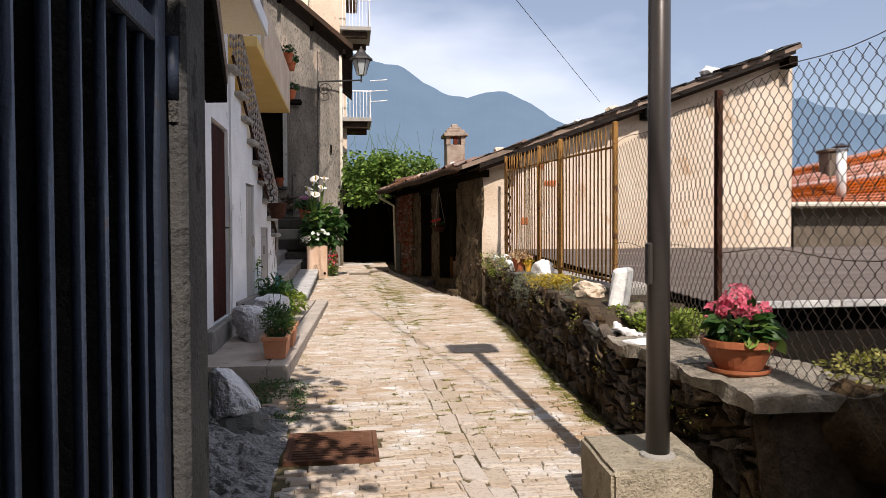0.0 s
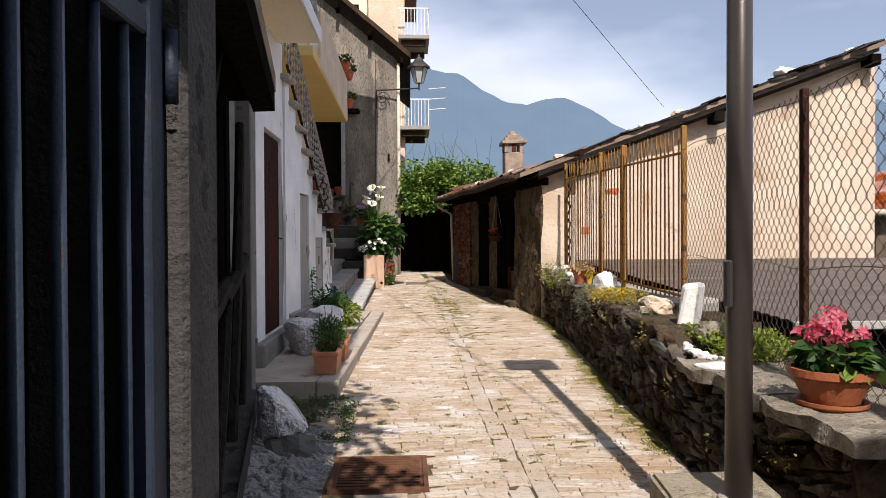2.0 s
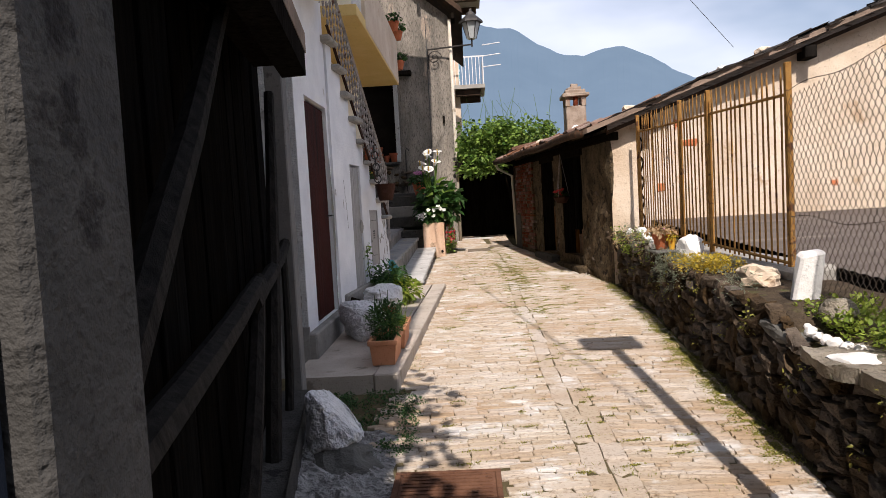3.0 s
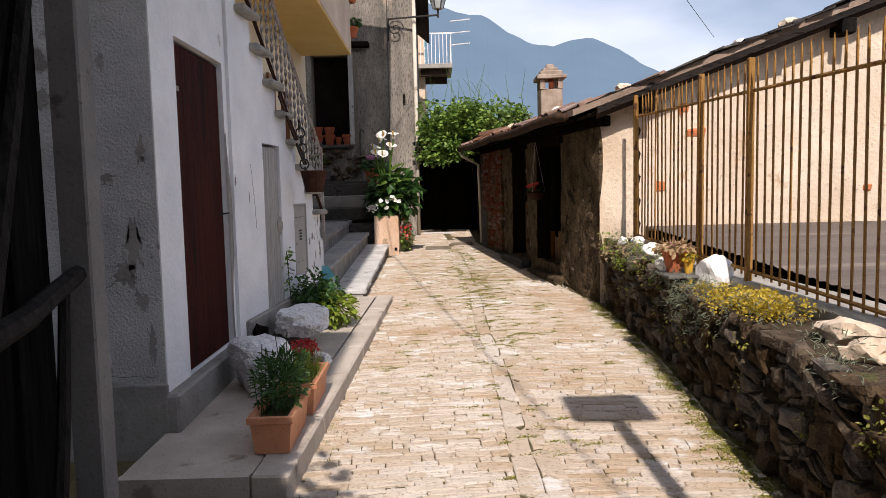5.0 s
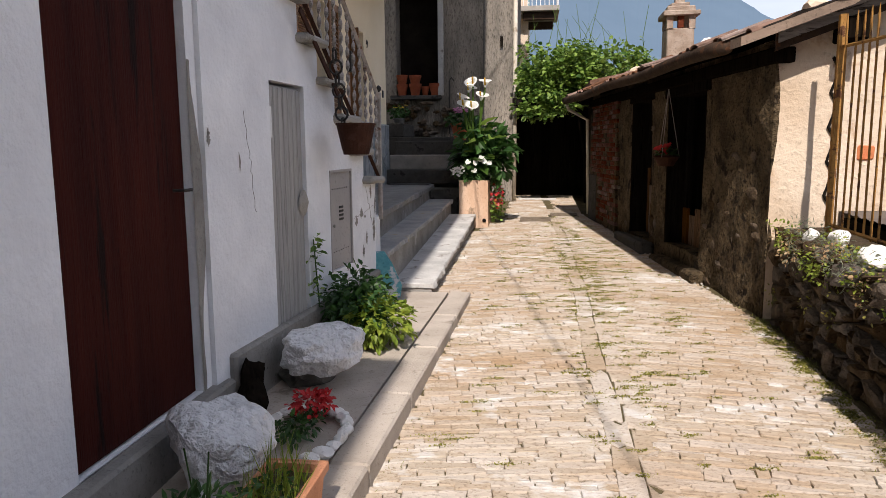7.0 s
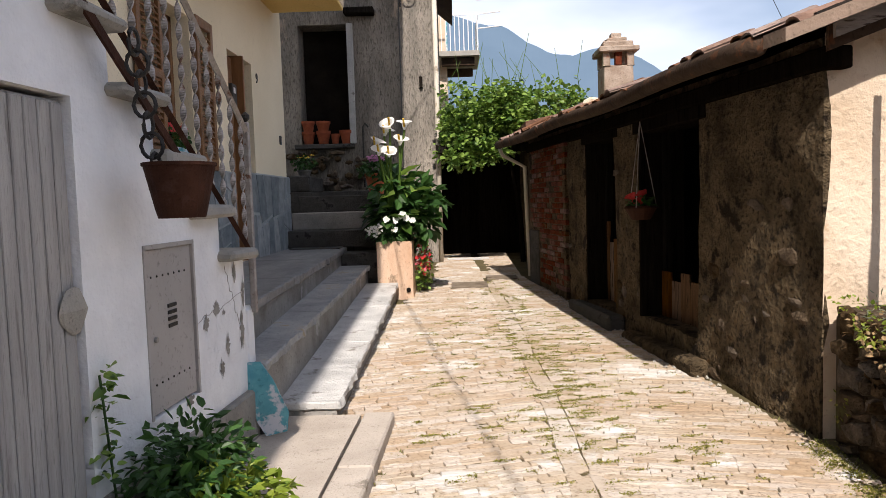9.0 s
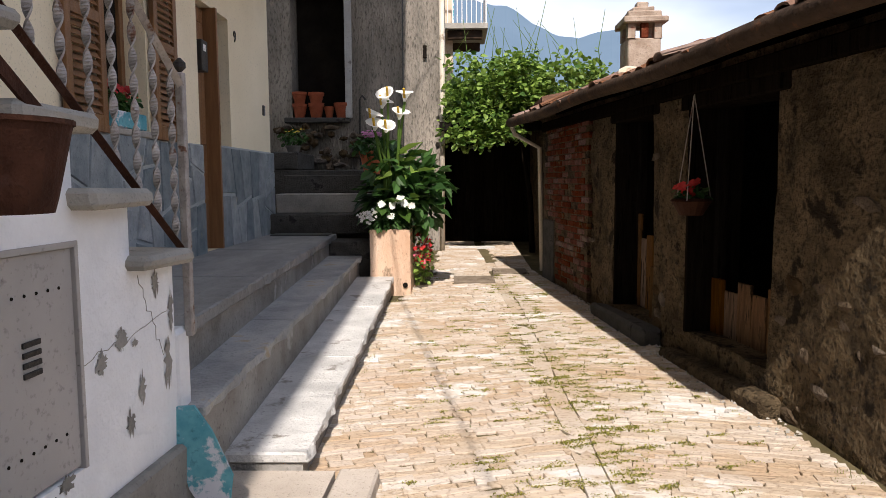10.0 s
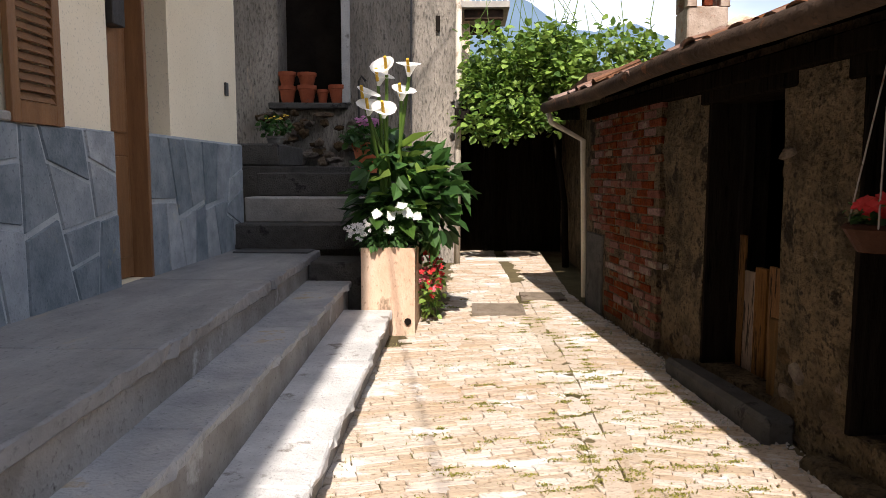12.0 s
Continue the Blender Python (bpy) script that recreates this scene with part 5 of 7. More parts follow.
# ---- old stone house at the bend ----
def stone_house():
    t = thing("old_stone_house", -2.2, 23, 0.4, "tall old grey house with patchy plaster and a dark niche", "house")

    def place(u, d, z):
        return Vector((u, 20.6 + d, z))

    bm = wall_with_holes(-5.5, -0.34, 0.2, 6.6, [(-2.84, -1.9, 2.76, 4.95)], 0.5, place)
    bmesh.ops.remove_doubles(bm, verts=bm.verts, dist=0.0005)
    bmesh.ops.subdivide_edges(bm, edges=[e for e in bm.edges if e.calc_length() > .4], cuts=7, use_grid_fill=True)
    for v in bm.verts:
        v.co.y += 0.05 * noise.noise(v.co * 1.7) + 0.015 * noise.noise(v.co * 6)
    part("front_wall", bm, M_OLDW, t)
    part("gable", prism([(-5.5, 20.62), (-0.34, 20.62), (-0.34, 21.05), (-5.5, 21.05)], 6.6, lambda x, y: 6.62 if x > -1 else 10.8), M_OLDW, t)
    part("lane_wall", box(-0.75, -0.34, 21.1, 27.5, 0.2, 6.7), M_OLDW, t)
    part("rear_wall", box(-5.5, -0.8, 27.1, 27.5, 0.2, 9.0), M_OLDW, t)
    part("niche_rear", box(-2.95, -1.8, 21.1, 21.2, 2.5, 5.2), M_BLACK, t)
    part("sill", box(-2.95, -1.86, 20.44, 21.0, 2.68, 2.765, 0.015, rough=0.008), M_CONC_R, t)
    part("niche_jamb", box(-1.93, -1.82, 20.52, 20.72, 2.76, 4.95, 0.01, rough=0.006), M_GREYW, t, "pale plastered jamb")
    part("roof", prism([(-5.8, 20.1), (0.05, 20.1), (0.05, 27.8), (-5.8, 27.8)], lambda x, y: 6.55 if x > -1 else 11.45, lambda x, y: 6.7 if x > -1 else 11.6), M_ROOFTIM, t)
    for k in range(5):
        x = -0.2 - k * 0.9
        part("rafter_end", box(x - .05, x + .05, 20.12, 20.7, 6.55 - (x + .2) * .835 - .12, 6.68 - (x + .2) * .835 - .1, 0.008), M_TIMBER, t)
    part("downpipe", tube([(-0.30, 20.5, 6.5), (-0.30, 20.5, 3.0), (-0.31, 20.52, 0.45)], 0.045, 10), M_PVC, t, smooth=True)
    part("cable", tube([(-0.95, 20.53, 6.6), (-0.96, 20.53, 1.8)], 0.012, 5), M_PLASTIC, t)
    part("hook_rod", tube([(-1.68, 20.45, 1.95), (-1.68, 20.45, 3.05), (-1.64, 20.45, 3.12), (-1.58, 20.45, 3.05)], 0.018, 6), M_DARKIRON, t)
    part("vent_slot", box(-0.62, -0.56, 20.55, 20.62, 3.75, 3.95), M_BLACK, t)
    part("beam_end", box(-1.95, -1.4, 20.35, 20.7, 5.08, 5.2, 0.02), M_TIMBER, t)
    # rubble at the foot
    f = thing("rubble_bank", -2.4, 20.2, 1.8, "dry stone rubble bank below the niche", "stone bank")
    for i in range(46):
        x, z = rng.uniform(-3.2, -1.5), rng.uniform(1.9, 2.62)
        part("stone", rock(x, 20.45 + rng.uniform(-.06, .06) - (2.6 - z) * .1, z, rng.uniform(.08, .2), .12, rng.uniform(.04, .09), 100 + i, 1), M_RUBBLE, f)
    part("ledge", box(-3.3, -2.35, 18.7, 19.9, 1.86, 2.12, 0.02, rough=0.01), M_CONC_R, f)


stone_house()


def wall_lantern():
    t = thing("wall_lantern", -0.9, 20.5, 5.7, "black iron wall lantern on a scrolled bracket", "street lamp")
    part("bracket", tube([(-0.92, 20.45, 5.72), (0.3, 20.3, 5.76)], 0.022, 6), M_DARKIRON, t)
    part("upright", tube([(-0.92, 20.48, 5.75), (-0.92, 20.48, 5.2)], 0.018, 6), M_DARKIRON, t)
    part("scroll", tube([(-0.85 + 0.2 * (1 - k / 30) * math.cos(k * .42) + .1, 20.45, 5.5 + 0.2 * (1 - k / 30) * math.sin(k * .42)) for k in range(28)], 0.012, 5), M_DARKIRON, t)
    part("stem", tube([(0.28, 20.3, 5.7), (0.28, 20.3, 5.9)], 0.025, 8), M_DARKIRON, t)
    part("glass", lathe([(0.12, 0), (0.24, 0.42)], 0.28, 20.3, 5.9, 6), M_GLASS, t)
    for k in range(6):
        a = k * 1.0472
        part("glazing_bar", tube([(0.28 + .122 * math.cos(a), 20.3 + .122 * math.sin(a), 5.9), (0.28 + .245 * math.cos(a), 20.3 + .245 * math.sin(a), 6.32)], 0.012, 4), M_DARKIRON, t)
    part("hood", lathe([(0.33, 0), (0.30, 0.06), (0.14, 0.2), (0.1, 0.28), (0.05, 0.3), (0.03, 0.38)], 0.28, 20.3, 6.32, 6), M_DARKIRON, t)


wall_lantern()


# ---- far houses and dark passage ----
def far_house():
    t = thing("far_house", -3, 31, 0.5, "pale far house with iron balconies beyond the bend", "house")
    part("wall", box(-7, -0.15, 29.6, 36, 0.3, 12.5), M_PINK, t)
    part("roof", prism([(-7.4, 29.2), (0.4, 29.2), (0.4, 36.4), (-7.4, 36.4)], 12.5, lambda x, y: 12.65 if x > -3 else 14), M_OLDTILE, t)
    for z in (5.95, 9.6):
        b = part("balcony", box(-0.4, 0.85, 29.0, 31.4, z, z + 0.16, 0.01), M_CONC, t)
        part("rail", box(-0.4, 0.85, 29.02, 29.05, z + 1.2, z + 1.25), M_SIGN, b)
        part("rail", box(0.8, 0.83, 29.05, 31.4, z + 1.2, z + 1.25), M_SIGN, b)
        for i in range(9):
            part("baluster", box(-0.3 + .135 * i, -0.275 + .135 * i, 29.02, 29.045, z + .16, z + 1.2), M_SIGN, b)
        for i in range(12):
            part("baluster", box(0.8, 0.825, 29.15 + .18 * i, 29.175 + .18 * i, z + .16, z + 1.2), M_SIGN, b)
        for k in range(2):
            part("bracket", box(-0.3, 0.7, 29.2 + 1.9 * k, 29.4 + 1.9 * k, z - .25, z, 0.02), M_ROOFTIM, b)
    for i in range(3):
        part("laundry_arm", tube([(0.8, 29.1, 7.6 - .42 * i), (1.5, 29.1, 7.66 - .42 * i)], 0.02, 5), M_SIGN, t)
    part("shutter", box(-0.15, -0.11, 29.9, 30.9, 6.2, 8.3, 0.01), M_TEAL, t)
    h = thing("pale_house", -3, 26, 3, "pale upper house rising behind the stone house", "house")
    part("wall", box(-7, -1.6, 28.0, 29.0, 0.3, 12.0), M_CREAM, h)
    part("window", box(-2.6, -1.9, 27.96, 28.0, 9.4, 10.6), M_BLACK, h)


far_house()


def passage():
    t = thing("covered_passage", 0.9, 21.5, 0.5, "dark covered passage with a plank door under the vine", "passage")
    for i in range(9):
        x = -0.3 + 0.19 * i
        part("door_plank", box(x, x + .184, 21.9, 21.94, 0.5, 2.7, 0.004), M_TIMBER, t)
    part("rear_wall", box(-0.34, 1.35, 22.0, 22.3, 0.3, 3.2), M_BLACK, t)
    # solid boards added under the vine to keep light out of the passage
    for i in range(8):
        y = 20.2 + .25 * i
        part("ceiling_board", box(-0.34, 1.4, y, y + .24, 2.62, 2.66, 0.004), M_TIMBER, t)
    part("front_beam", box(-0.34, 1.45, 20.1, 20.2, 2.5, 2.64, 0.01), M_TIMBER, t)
    part("threshold", box(-0.2, 0.6, 20.8, 20.95, 0.5, 0.55, 0.01), M_STEP, t)
    h = thing("background_shed", 4, 25, 0.5, "dark low outbuilding behind the vine", "shed")
    part("wall", box(-0.3, 9, 23.5, 24.0, 0.3, 3.3), M_SHEDW, h)
    return t


passage()
cab = thing("overhead_cable", 12.6, 35.0, 8.0, "thin black power cable crossing high above the shed roof", "cable")
part("wire", tube([Vector((12.6, 35.0, 8.03)).lerp(Vector((-6.1, 5.0, 11.5)), k / 16) - Vector((0, 0, 0.35 * (1 - (k / 8 - 1) ** 2) * .05)) for k in range(17)], 0.012, 5), M_PLASTIC, cab)
cab2 = thing("overhead_cable", 0.6, 8, 5.5, "black cable strung high along the lane", "cable")
part("wire", tube([Vector((-0.98, 13.6, 6.3)).lerp(Vector((2.3, -5.6, 5.4)), k / 14) - Vector((0, 0, 0.15 * (1 - (k / 7 - 1) ** 2))) for k in range(15)], 0.009, 5), M_PLASTIC, cab2)
part("drop_wire", tube([(-0.98, 13.6, 6.3), (-0.99, 13.65, 8.5)], 0.008, 5), M_PLASTIC, cab2)


# ---- unseen house added behind the start to block sun and sky ----
def house_behind():
    t = thing("house_behind", 1, -7, -0.2, "unseen plain house added behind the start to shade the lane", "house")
    part("wall", box(-8, 1.7, -9, -6.0, -0.5, 8.2), M_OLDW, t)
    # taller part, placed so its shadow covers the near parapet end
    part("tall_wall", box(1.85, 12, -9, -5.6, -2, 9.7), M_OLDW, t)


house_behind()


# ---- pots, plants and stones ----
def flower_pot(name, x, y, z, r, h, material, label, group="", saucer=False):
    t = thing(name, x, y, z, label, "flower pot", group)
    part("bowl", lathe([(r * .62, 0), (r * .9, h * .72), (r * .9, h * .76), (r, h * .78), (r, h), (r * .9, h), (r * .88, h * .86)], x, y, z, 28), material, t, smooth=False)
    part("soil", lathe([(r * .87, 0), (r * .8, .01)], x, y, z + h * .86, 16), M_SOIL, t)
    if saucer:
        part("saucer", lathe([(r * .7, 0), (r * .85, .02), (r * .86, .035), (r * .8, .035), (r * .7, .012)], x, y, z - .03, 28), material, t)
    return t


def blossoms(name, spots, r, petals, material, parent, label="", seed=5):
    rr = random.Random(seed)
    verts, faces = [], []
    for x, y, z, up in spots:
        d = Vector(up).normalized()
        a = d.cross(Vector((.2, .9, .3))).normalized()
        b = d.cross(a)
        for k in range(petals):
            w = 6.28318 * k / petals + rr.uniform(-.2, .2)
            s = r * rr.uniform(.8, 1.15)
            o = (a * math.cos(w) + b * math.sin(w))
            q = (a * math.cos(w + 1.57) + b * math.sin(w + 1.57))
            c = Vector((x, y, z))
            i = len(verts)
            verts += [c, c + o * s * .6 + q * s * .38 + d * s * .25, c + o * s + d * s * .2, c + o * s * .6 - q * s * .38 + d * s * .25]
            faces.append((i, i + 1, i + 2, i + 3))
    return raw(name, verts, faces, material, parent, label)


def single_blooms(name, spots, r, petals, material, parent, seed=5):
    for k, spot in enumerate(spots):
        blossoms(name, [spot], r, petals, material, parent, seed=seed + k)


# hydrangea pot on the near wall
t = flower_pot("flower_pot", 1.86, 3.25, 0.735, 0.185, 0.15, M_POT, "wide terracotta bowl with a pink hydrangea on the stone wall", saucer=True)
leaves("foliage", clump(1.86, 3.25, 0.95, .15, .15, .09, 130, 3), .085, L_DARK, t, wide=.36)
leaves("bright_foliage", clump(1.87, 3.16, 0.93, .11, .08, .05, 26, 4), .09, L_VINE, t, wide=.34)
heads = []
for hx, hy, hz, hr in ((1.80, 3.2, 1.06, .07), (1.92, 3.2, 1.04, .07), (1.86, 3.27, 1.1, .075), (1.76, 3.3, 1.02, .055), (1.97, 3.3, 1.01, .055)):
    for x, y, z, d in clump(hx, hy, hz, hr, hr, hr * .75, 26, int(hx * 100), .9):
        heads.append((x, y, z, d))
blossoms("bloom", heads, .027, 4, P_PINK, t, "pink hydrangea heads")

# rock garden on the wall
st = box(-.075, .06, -.05, .05, 0, .31, 0.02, rough=.03)
for v in st.verts:
    v.co.x = v.co.x * (1 - .25 * v.co.z / .4) + .16 * v.co.z
st.transform(Matrix.Translation((2.03, 5.35, 0.83)))
tagged(part("standing_stone", st, M_WHITEST), "tall white upright stone on the wall", "stone")
tagged(part("wedge_stone", rock(1.78, 4.25, 0.70, .12, .15, .055, 22, 3, .2), M_WHITEST), "flat white wedge of stone on the wall", "stone")
tagged(part("boulder", rock(2.0, 4.85, 0.83, .11, .13, .08, 23, 3, .2), M_CAP), "brownish rock among the sedum", "stone")
tagged(part("slab", rock(1.80, 5.05, 0.70, .16, .3, .07, 24, 3, .2), M_DARKROCK), "dark slate ledge in the wall", "stone")
for i in range(14):
    f = i / 13
    x, y = 1.78 + .05 * math.sin(f * 6) + .1 * f, 5.35 - 0.95 * f
    tagged(part("pebble", rock(x, y, 0.745 - .02 * f, rng.uniform(.026, .05), rng.uniform(.03, .055), rng.uniform(.022, .036), 200 + i, 2, .12), M_WHITEST), "rounded white edging pebble", "pebble", "white pebbles edging the rock garden")
sed = thing("sedum_cushion", 2.0, 4.8, 0.72, "yellow-green sedum cushions between the stones", "sedum", kind="stuff")
sp = []
for i in range(64):
    cx, cy = rng.uniform(1.9, 2.4), rng.uniform(4.25, 5.25)
    sp += clump(cx, cy, .765 + .06 * rng.random(), .07, .08, .05, 60, i, .8)
part("earth_mound", rock(2.16, 4.75, .72, .3, .56, .09, 77, 3, .2), M_SOIL, sed)
leaves("sedum", sp, .028, L_LIME, sed, wide=.4, droop=-.3)
sp = []
for i in range(30):
    cy = rng.choice([rng.uniform(6.7, 7.9), rng.uniform(6.9, 7.6), rng.uniform(5.6, 10.8)])
    cx = along(FACE, cy) + rng.uniform(.02, .32)
    sp += clump(cx, cy, along(TOPS, cy) + .02, .08, .1, .045, 46, 300 + i, .8)
for i in range(22):
    cy = rng.uniform(6.75, 7.5)
    cx = along(FACE, cy) + rng.uniform(.1, .34)
    sp += clump(cx, cy, along(TOPS, cy) + .05, .08, .1, .06, 90, 360 + i, .8)
gold = thing("gold_sedum", 2.1, 7.6, 0.87, "golden flowering sedum on the wall top", "sedum", kind="stuff")
leaves("sedum", sp, .02, L_MOSS, gold, wide=.4, droop=-.3)
sp = []
for i in range(34):
    cy = rng.uniform(5.6, 11.1)
    cx = along(FACE, cy) + rng.uniform(-.05, .15)
    sp += clump(cx, cy, along(TOPS, cy) + rng.uniform(-.08, .06), .1, .14, .1, 60, 400 + i, .5)
for i in range(26):
    cy = rng.uniform(7.6, 8.5)
    sp += clump(along(FACE, cy) + rng.uniform(-.06, .12), cy, along(TOPS, cy) + rng.uniform(-.22, .05), .09, .12, .1, 60, 470 + i, .4)
lav = thing("lavender_tufts", 1.98, 8, 0.88, "grey-green trailing tufts on the wall top", "plants", kind="stuff")
leaves("tufts", sp, .034, L_GREY, lav, wide=.09, droop=.0)
sp = []
for i in range(26):
    cy = rng.uniform(2.2, 11.0)
    sp += clump(along(FACE, cy) - .02, cy, rng.uniform(gz(cy) + .2, along(TOPS, cy)), .03, .08, .07, 16, 500 + i, .4)
wf = thing("wall_weeds", 1.8, 6, 0.4, "small weeds growing from the wall joints", "weeds", kind="stuff")
leaves("weed_leaves", sp, .024, L_OLIVE, wf, wide=.35)
sp, brown = [], []
for i in range(30):
    cy = rng.uniform(8.8, 11.0)
    at_ = (along(FACE, cy) + rng.uniform(-.06, .12), cy, along(TOPS, cy) + rng.uniform(-.16, .08), .08, .12, .07, 46, 540 + i, .4)
    (sp if i % 3 else brown).extend(clump(*at_))
trail = thing("trailing_plants", 2.0, 10.4, 0.95, "trailing green and bronze plants hanging over the wall", "plants", kind="stuff")
leaves("green_leaves", sp, .026, L_LIME, trail, wide=.36)
leaves("bronze_leaves", brown, .026, L_DRY, trail, wide=.36)
moss = thing("moss_rock", 2.2, 2.5, 0.75, "mossy flat rock on the wall end", "stone")
part("stone", rock(2.36, 2.78, 0.44, .36, .36, .42, 31, 4, .25), M_RUBBLE, moss)
tagged(leaves("moss", clump(2.34, 2.76, 0.80, .3, .3, .07, 700, 9, .5), .024, L_OLIVE, moss, wide=.4, droop=-.4), kind="stuff")
for i, (x, y, s) in enumerate(((2.13, 6.3, .15), (2.15, 7.35, .13), (2.0, 5.95, .12))):
    tagged(part("capping_stone", rock(x, y, along(TOPS, y) + .01, s, s * 1.3, s * .7, 70 + i, 3, .45), M_CONC if i % 2 else M_PINK), "pale flat stone on the wall top", "stone", "stones on the wall top")
for i, (x, y, s) in enumerate(((2.2, 8.22, .14), (2.02, 8.8, .09), (2.2, 10.25, .08), (2.1, 10.5, .06), (2.15, 9.6, .1))):
    tagged(part("white_rock", rock(x, y, along(TOPS, y) + s * .45, s, s, s * (1.35 if i == 0 else .9), 80 + i, 3, .2), M_WHITEST), "white quartz rock on the wall top", "stone", "white rocks on the wall top")
t = flower_pot("flower_pot", 1.985, 8.48, 0.95, 0.095, 0.16, M_TERRA, "terracotta pot of dry straw-coloured leaves on the wall")
leaves("dry_leaves", clump(1.985, 8.48, 1.14, .14, .15, .05, 240, 13, .3), .05, L_DRY, t, wide=.3)
t = flower_pot("flower_pot", 2.06, 8.37, 0.945, 0.042, 0.12, M_YELLOW, "small yellow pot of dry leaves on the wall")
leaves("dry_leaves", clump(2.06, 8.37, 1.085, .06, .07, .03, 60, 14, .3), .045, L_MOSS, t, wide=.3)
tagged(part("slate_shelf", box(1.86, 2.12, 8.22, 8.64, 0.925, 0.945, 0.006, rough=.01), M_DARKROCK), "thin slate slab under the pots on the wall", "slab")
t = thing("pink_plant", 2.2, 9.1, 1.0, "small plant with pink flowers by the railing", "plant")
leaves("foliage", clump(2.2, 9.1, 1.03, .1, .14, .06, 90, 15, .3), .04, L_DARK, t)
single_blooms("flower", [(x, y, z, (0, -.3, 1)) for x, y, z, d in clump(2.2, 9.1, 1.1, .1, .14, .03, 12, 16, .3)], .018, 5, P_MAUVE, t)

# rocks and troughs by the white house
bm = rock(-0.88, 4.95, 0.30, .19, .2, .3, 33, 4, .25, .3)
for v in bm.verts:
    n = .05 * noise.noise(v.co * 6)
    v.co.z = max(min(v.co.z, .50 - (v.co.x + 1.02) * .95 + n), .16 - .06 * (v.co.x + 1) + n * .3)
tagged(part("boulder", bm, M_BOULD), "white quartz boulder leaning at the shed foot", "boulder")
tagged(part("flat_rock", rock(-0.86, 4.84, 0.10, .24, .26, .10, 34, 3, .35), M_DARKROCK), "dark flat rock under the white boulder", "rock")
tagged(part("boulder", rock(-1.14, 7.76, 0.46, .25, .31, .2, 35, 4, .22, .5), M_BOULD), "large white quartz boulder beside the red door", "boulder", "white boulders by the house")
tagged(part("boulder", rock(-1.10, 9.05, 0.53, .23, .34, .14, 36, 4, .22, -.3), M_BOULD), "white quartz boulder by the grey door", "boulder", "white boulders by the house")
tagged(part("dark_rock", rock(-1.2, 9.1, 0.36, .2, .25, .12, 37, 3, .22), M_DARKROCK), "dark rock under a white boulder", "rock")
tagged(part("tree_stump", rock(-1.33, 8.55, 0.42, .09, .16, .17, 38, 3, .5), M_TIMBER), "gnarled dark wood stump at the wall", "stump")
for i in range(13):
    a = i / 12 * 3.4 - .9
    tagged(part("edging_stone", rock(-0.98 + .22 * math.cos(a), 8.25 + .33 * math.sin(a), 0.335, rng.uniform(.035, .06), rng.uniform(.04, .06), rng.uniform(.025, .04), 240 + i, 2, .15), M_WHITEST), "white edging stone round the small flower bed", "stone", "white stones round the flower bed")


def trough(x0, x1, y0, y1, z, label):
    t = thing("plant_trough", (x0 + x1) / 2, (y0 + y1) / 2, z, label, "planter", "terracotta troughs")
    bm = bmesh.new()
    h = .2
    out = [[(x0 + .02, y0 + .02), (x1 - .02, y0 + .02), (x1 - .02, y1 - .02), (x0 + .02, y1 - .02)], [(x0, y0), (x1, y0), (x1, y1), (x0, y1)]]
    ins = [(x0 + .022, y0 + .022), (x1 - .022, y0 + .022), (x1 - .022, y1 - .022), (x0 + .022, y1 - .022)]
    r0 = [bm.verts.new((*p, z)) for p in out[0]]
    r1 = [bm.verts.new((*p, z + h)) for p in out[1]]
    r2 = [bm.verts.new((*p, z + h)) for p in ins]
    r3 = [bm.verts.new((*p, z + h - .04)) for p in ins]
    bm.faces.new(r0[::-1])
    bm.faces.new(r3)
    for a, b in ((r0, r1), (r1, r2), (r2, r3)):
        for k in range(4):
            bm.faces.new((a[k], a[(k + 1) % 4], b[(k + 1) % 4], b[k]))
    part("box", bm, M_TERRA2, t)
    rim = bmesh.new()
    for a0, a1, b0, b1 in ((x0 - .012, x1 + .012, y0 - .012, y0 + .004), (x0 - .012, x1 + .012, y1 - .004, y1 + .012), (x0 - .012, x0 + .004, y0, y1), (x1 - .004, x1 + .012, y0, y1)):
        box(a0, a1, b0, b1, z + h - .035, z + h + .004, 0.004, bm=rim)
    part("rim", rim, M_TERRA2, t)
    part("soil", box(x0 + .024, x1 - .024, y0 + .024, y1 - .024, z + h - .06, z + h - .035), M_SOIL, t)
    return t


t = trough(-0.90, -0.68, 6.5, 7.02, 0.282, "long terracotta trough full of feathery green plants")
sp = clump(-0.79, 6.78, 0.60, .15, .28, .17, 900, 17, .1)
leaves("foliage", sp, .045, L_DARK, t, wide=.16, droop=-.2)
for i in range(14):
    x, y = rng.uniform(-.88, -.7), rng.uniform(6.55, 7.0)
    h = rng.uniform(.25, .42)
    part("stem", tube([(x, y, .45), (x + rng.uniform(-.05, .05), y + rng.uniform(-.05, .05), .45 + h)], .003, 4), L_DARK, t)
t = trough(-0.88, -0.66, 7.12, 7.64, 0.288, "terracotta trough with thin grassy plants")
blades("grass_leaves", [(rng.uniform(-.86, -.68), rng.uniform(7.15, 7.6), .44) for _ in range(160)], .2, L_LIME, t, 8, .25, .004)
leaves("foliage", clump(-.79, 7.35, .5, .09, .2, .05, 120, 18, .2), .035, L_DARK, t, wide=.3)
t = thing("red_flowers", -1.0, 8.35, 0.32, "low red-leaved flowering plant in the stone-edged bed", "plant")
leaves("foliage", clump(-1.0, 8.3, .36, .12, .2, .05, 200, 19, .2), .04, L_DARK, t, wide=.3)
leaves("red_leaves", clump(-0.97, 8.45, .42, .11, .12, .05, 220, 20, .3), .035, P_RED, t, wide=.35)
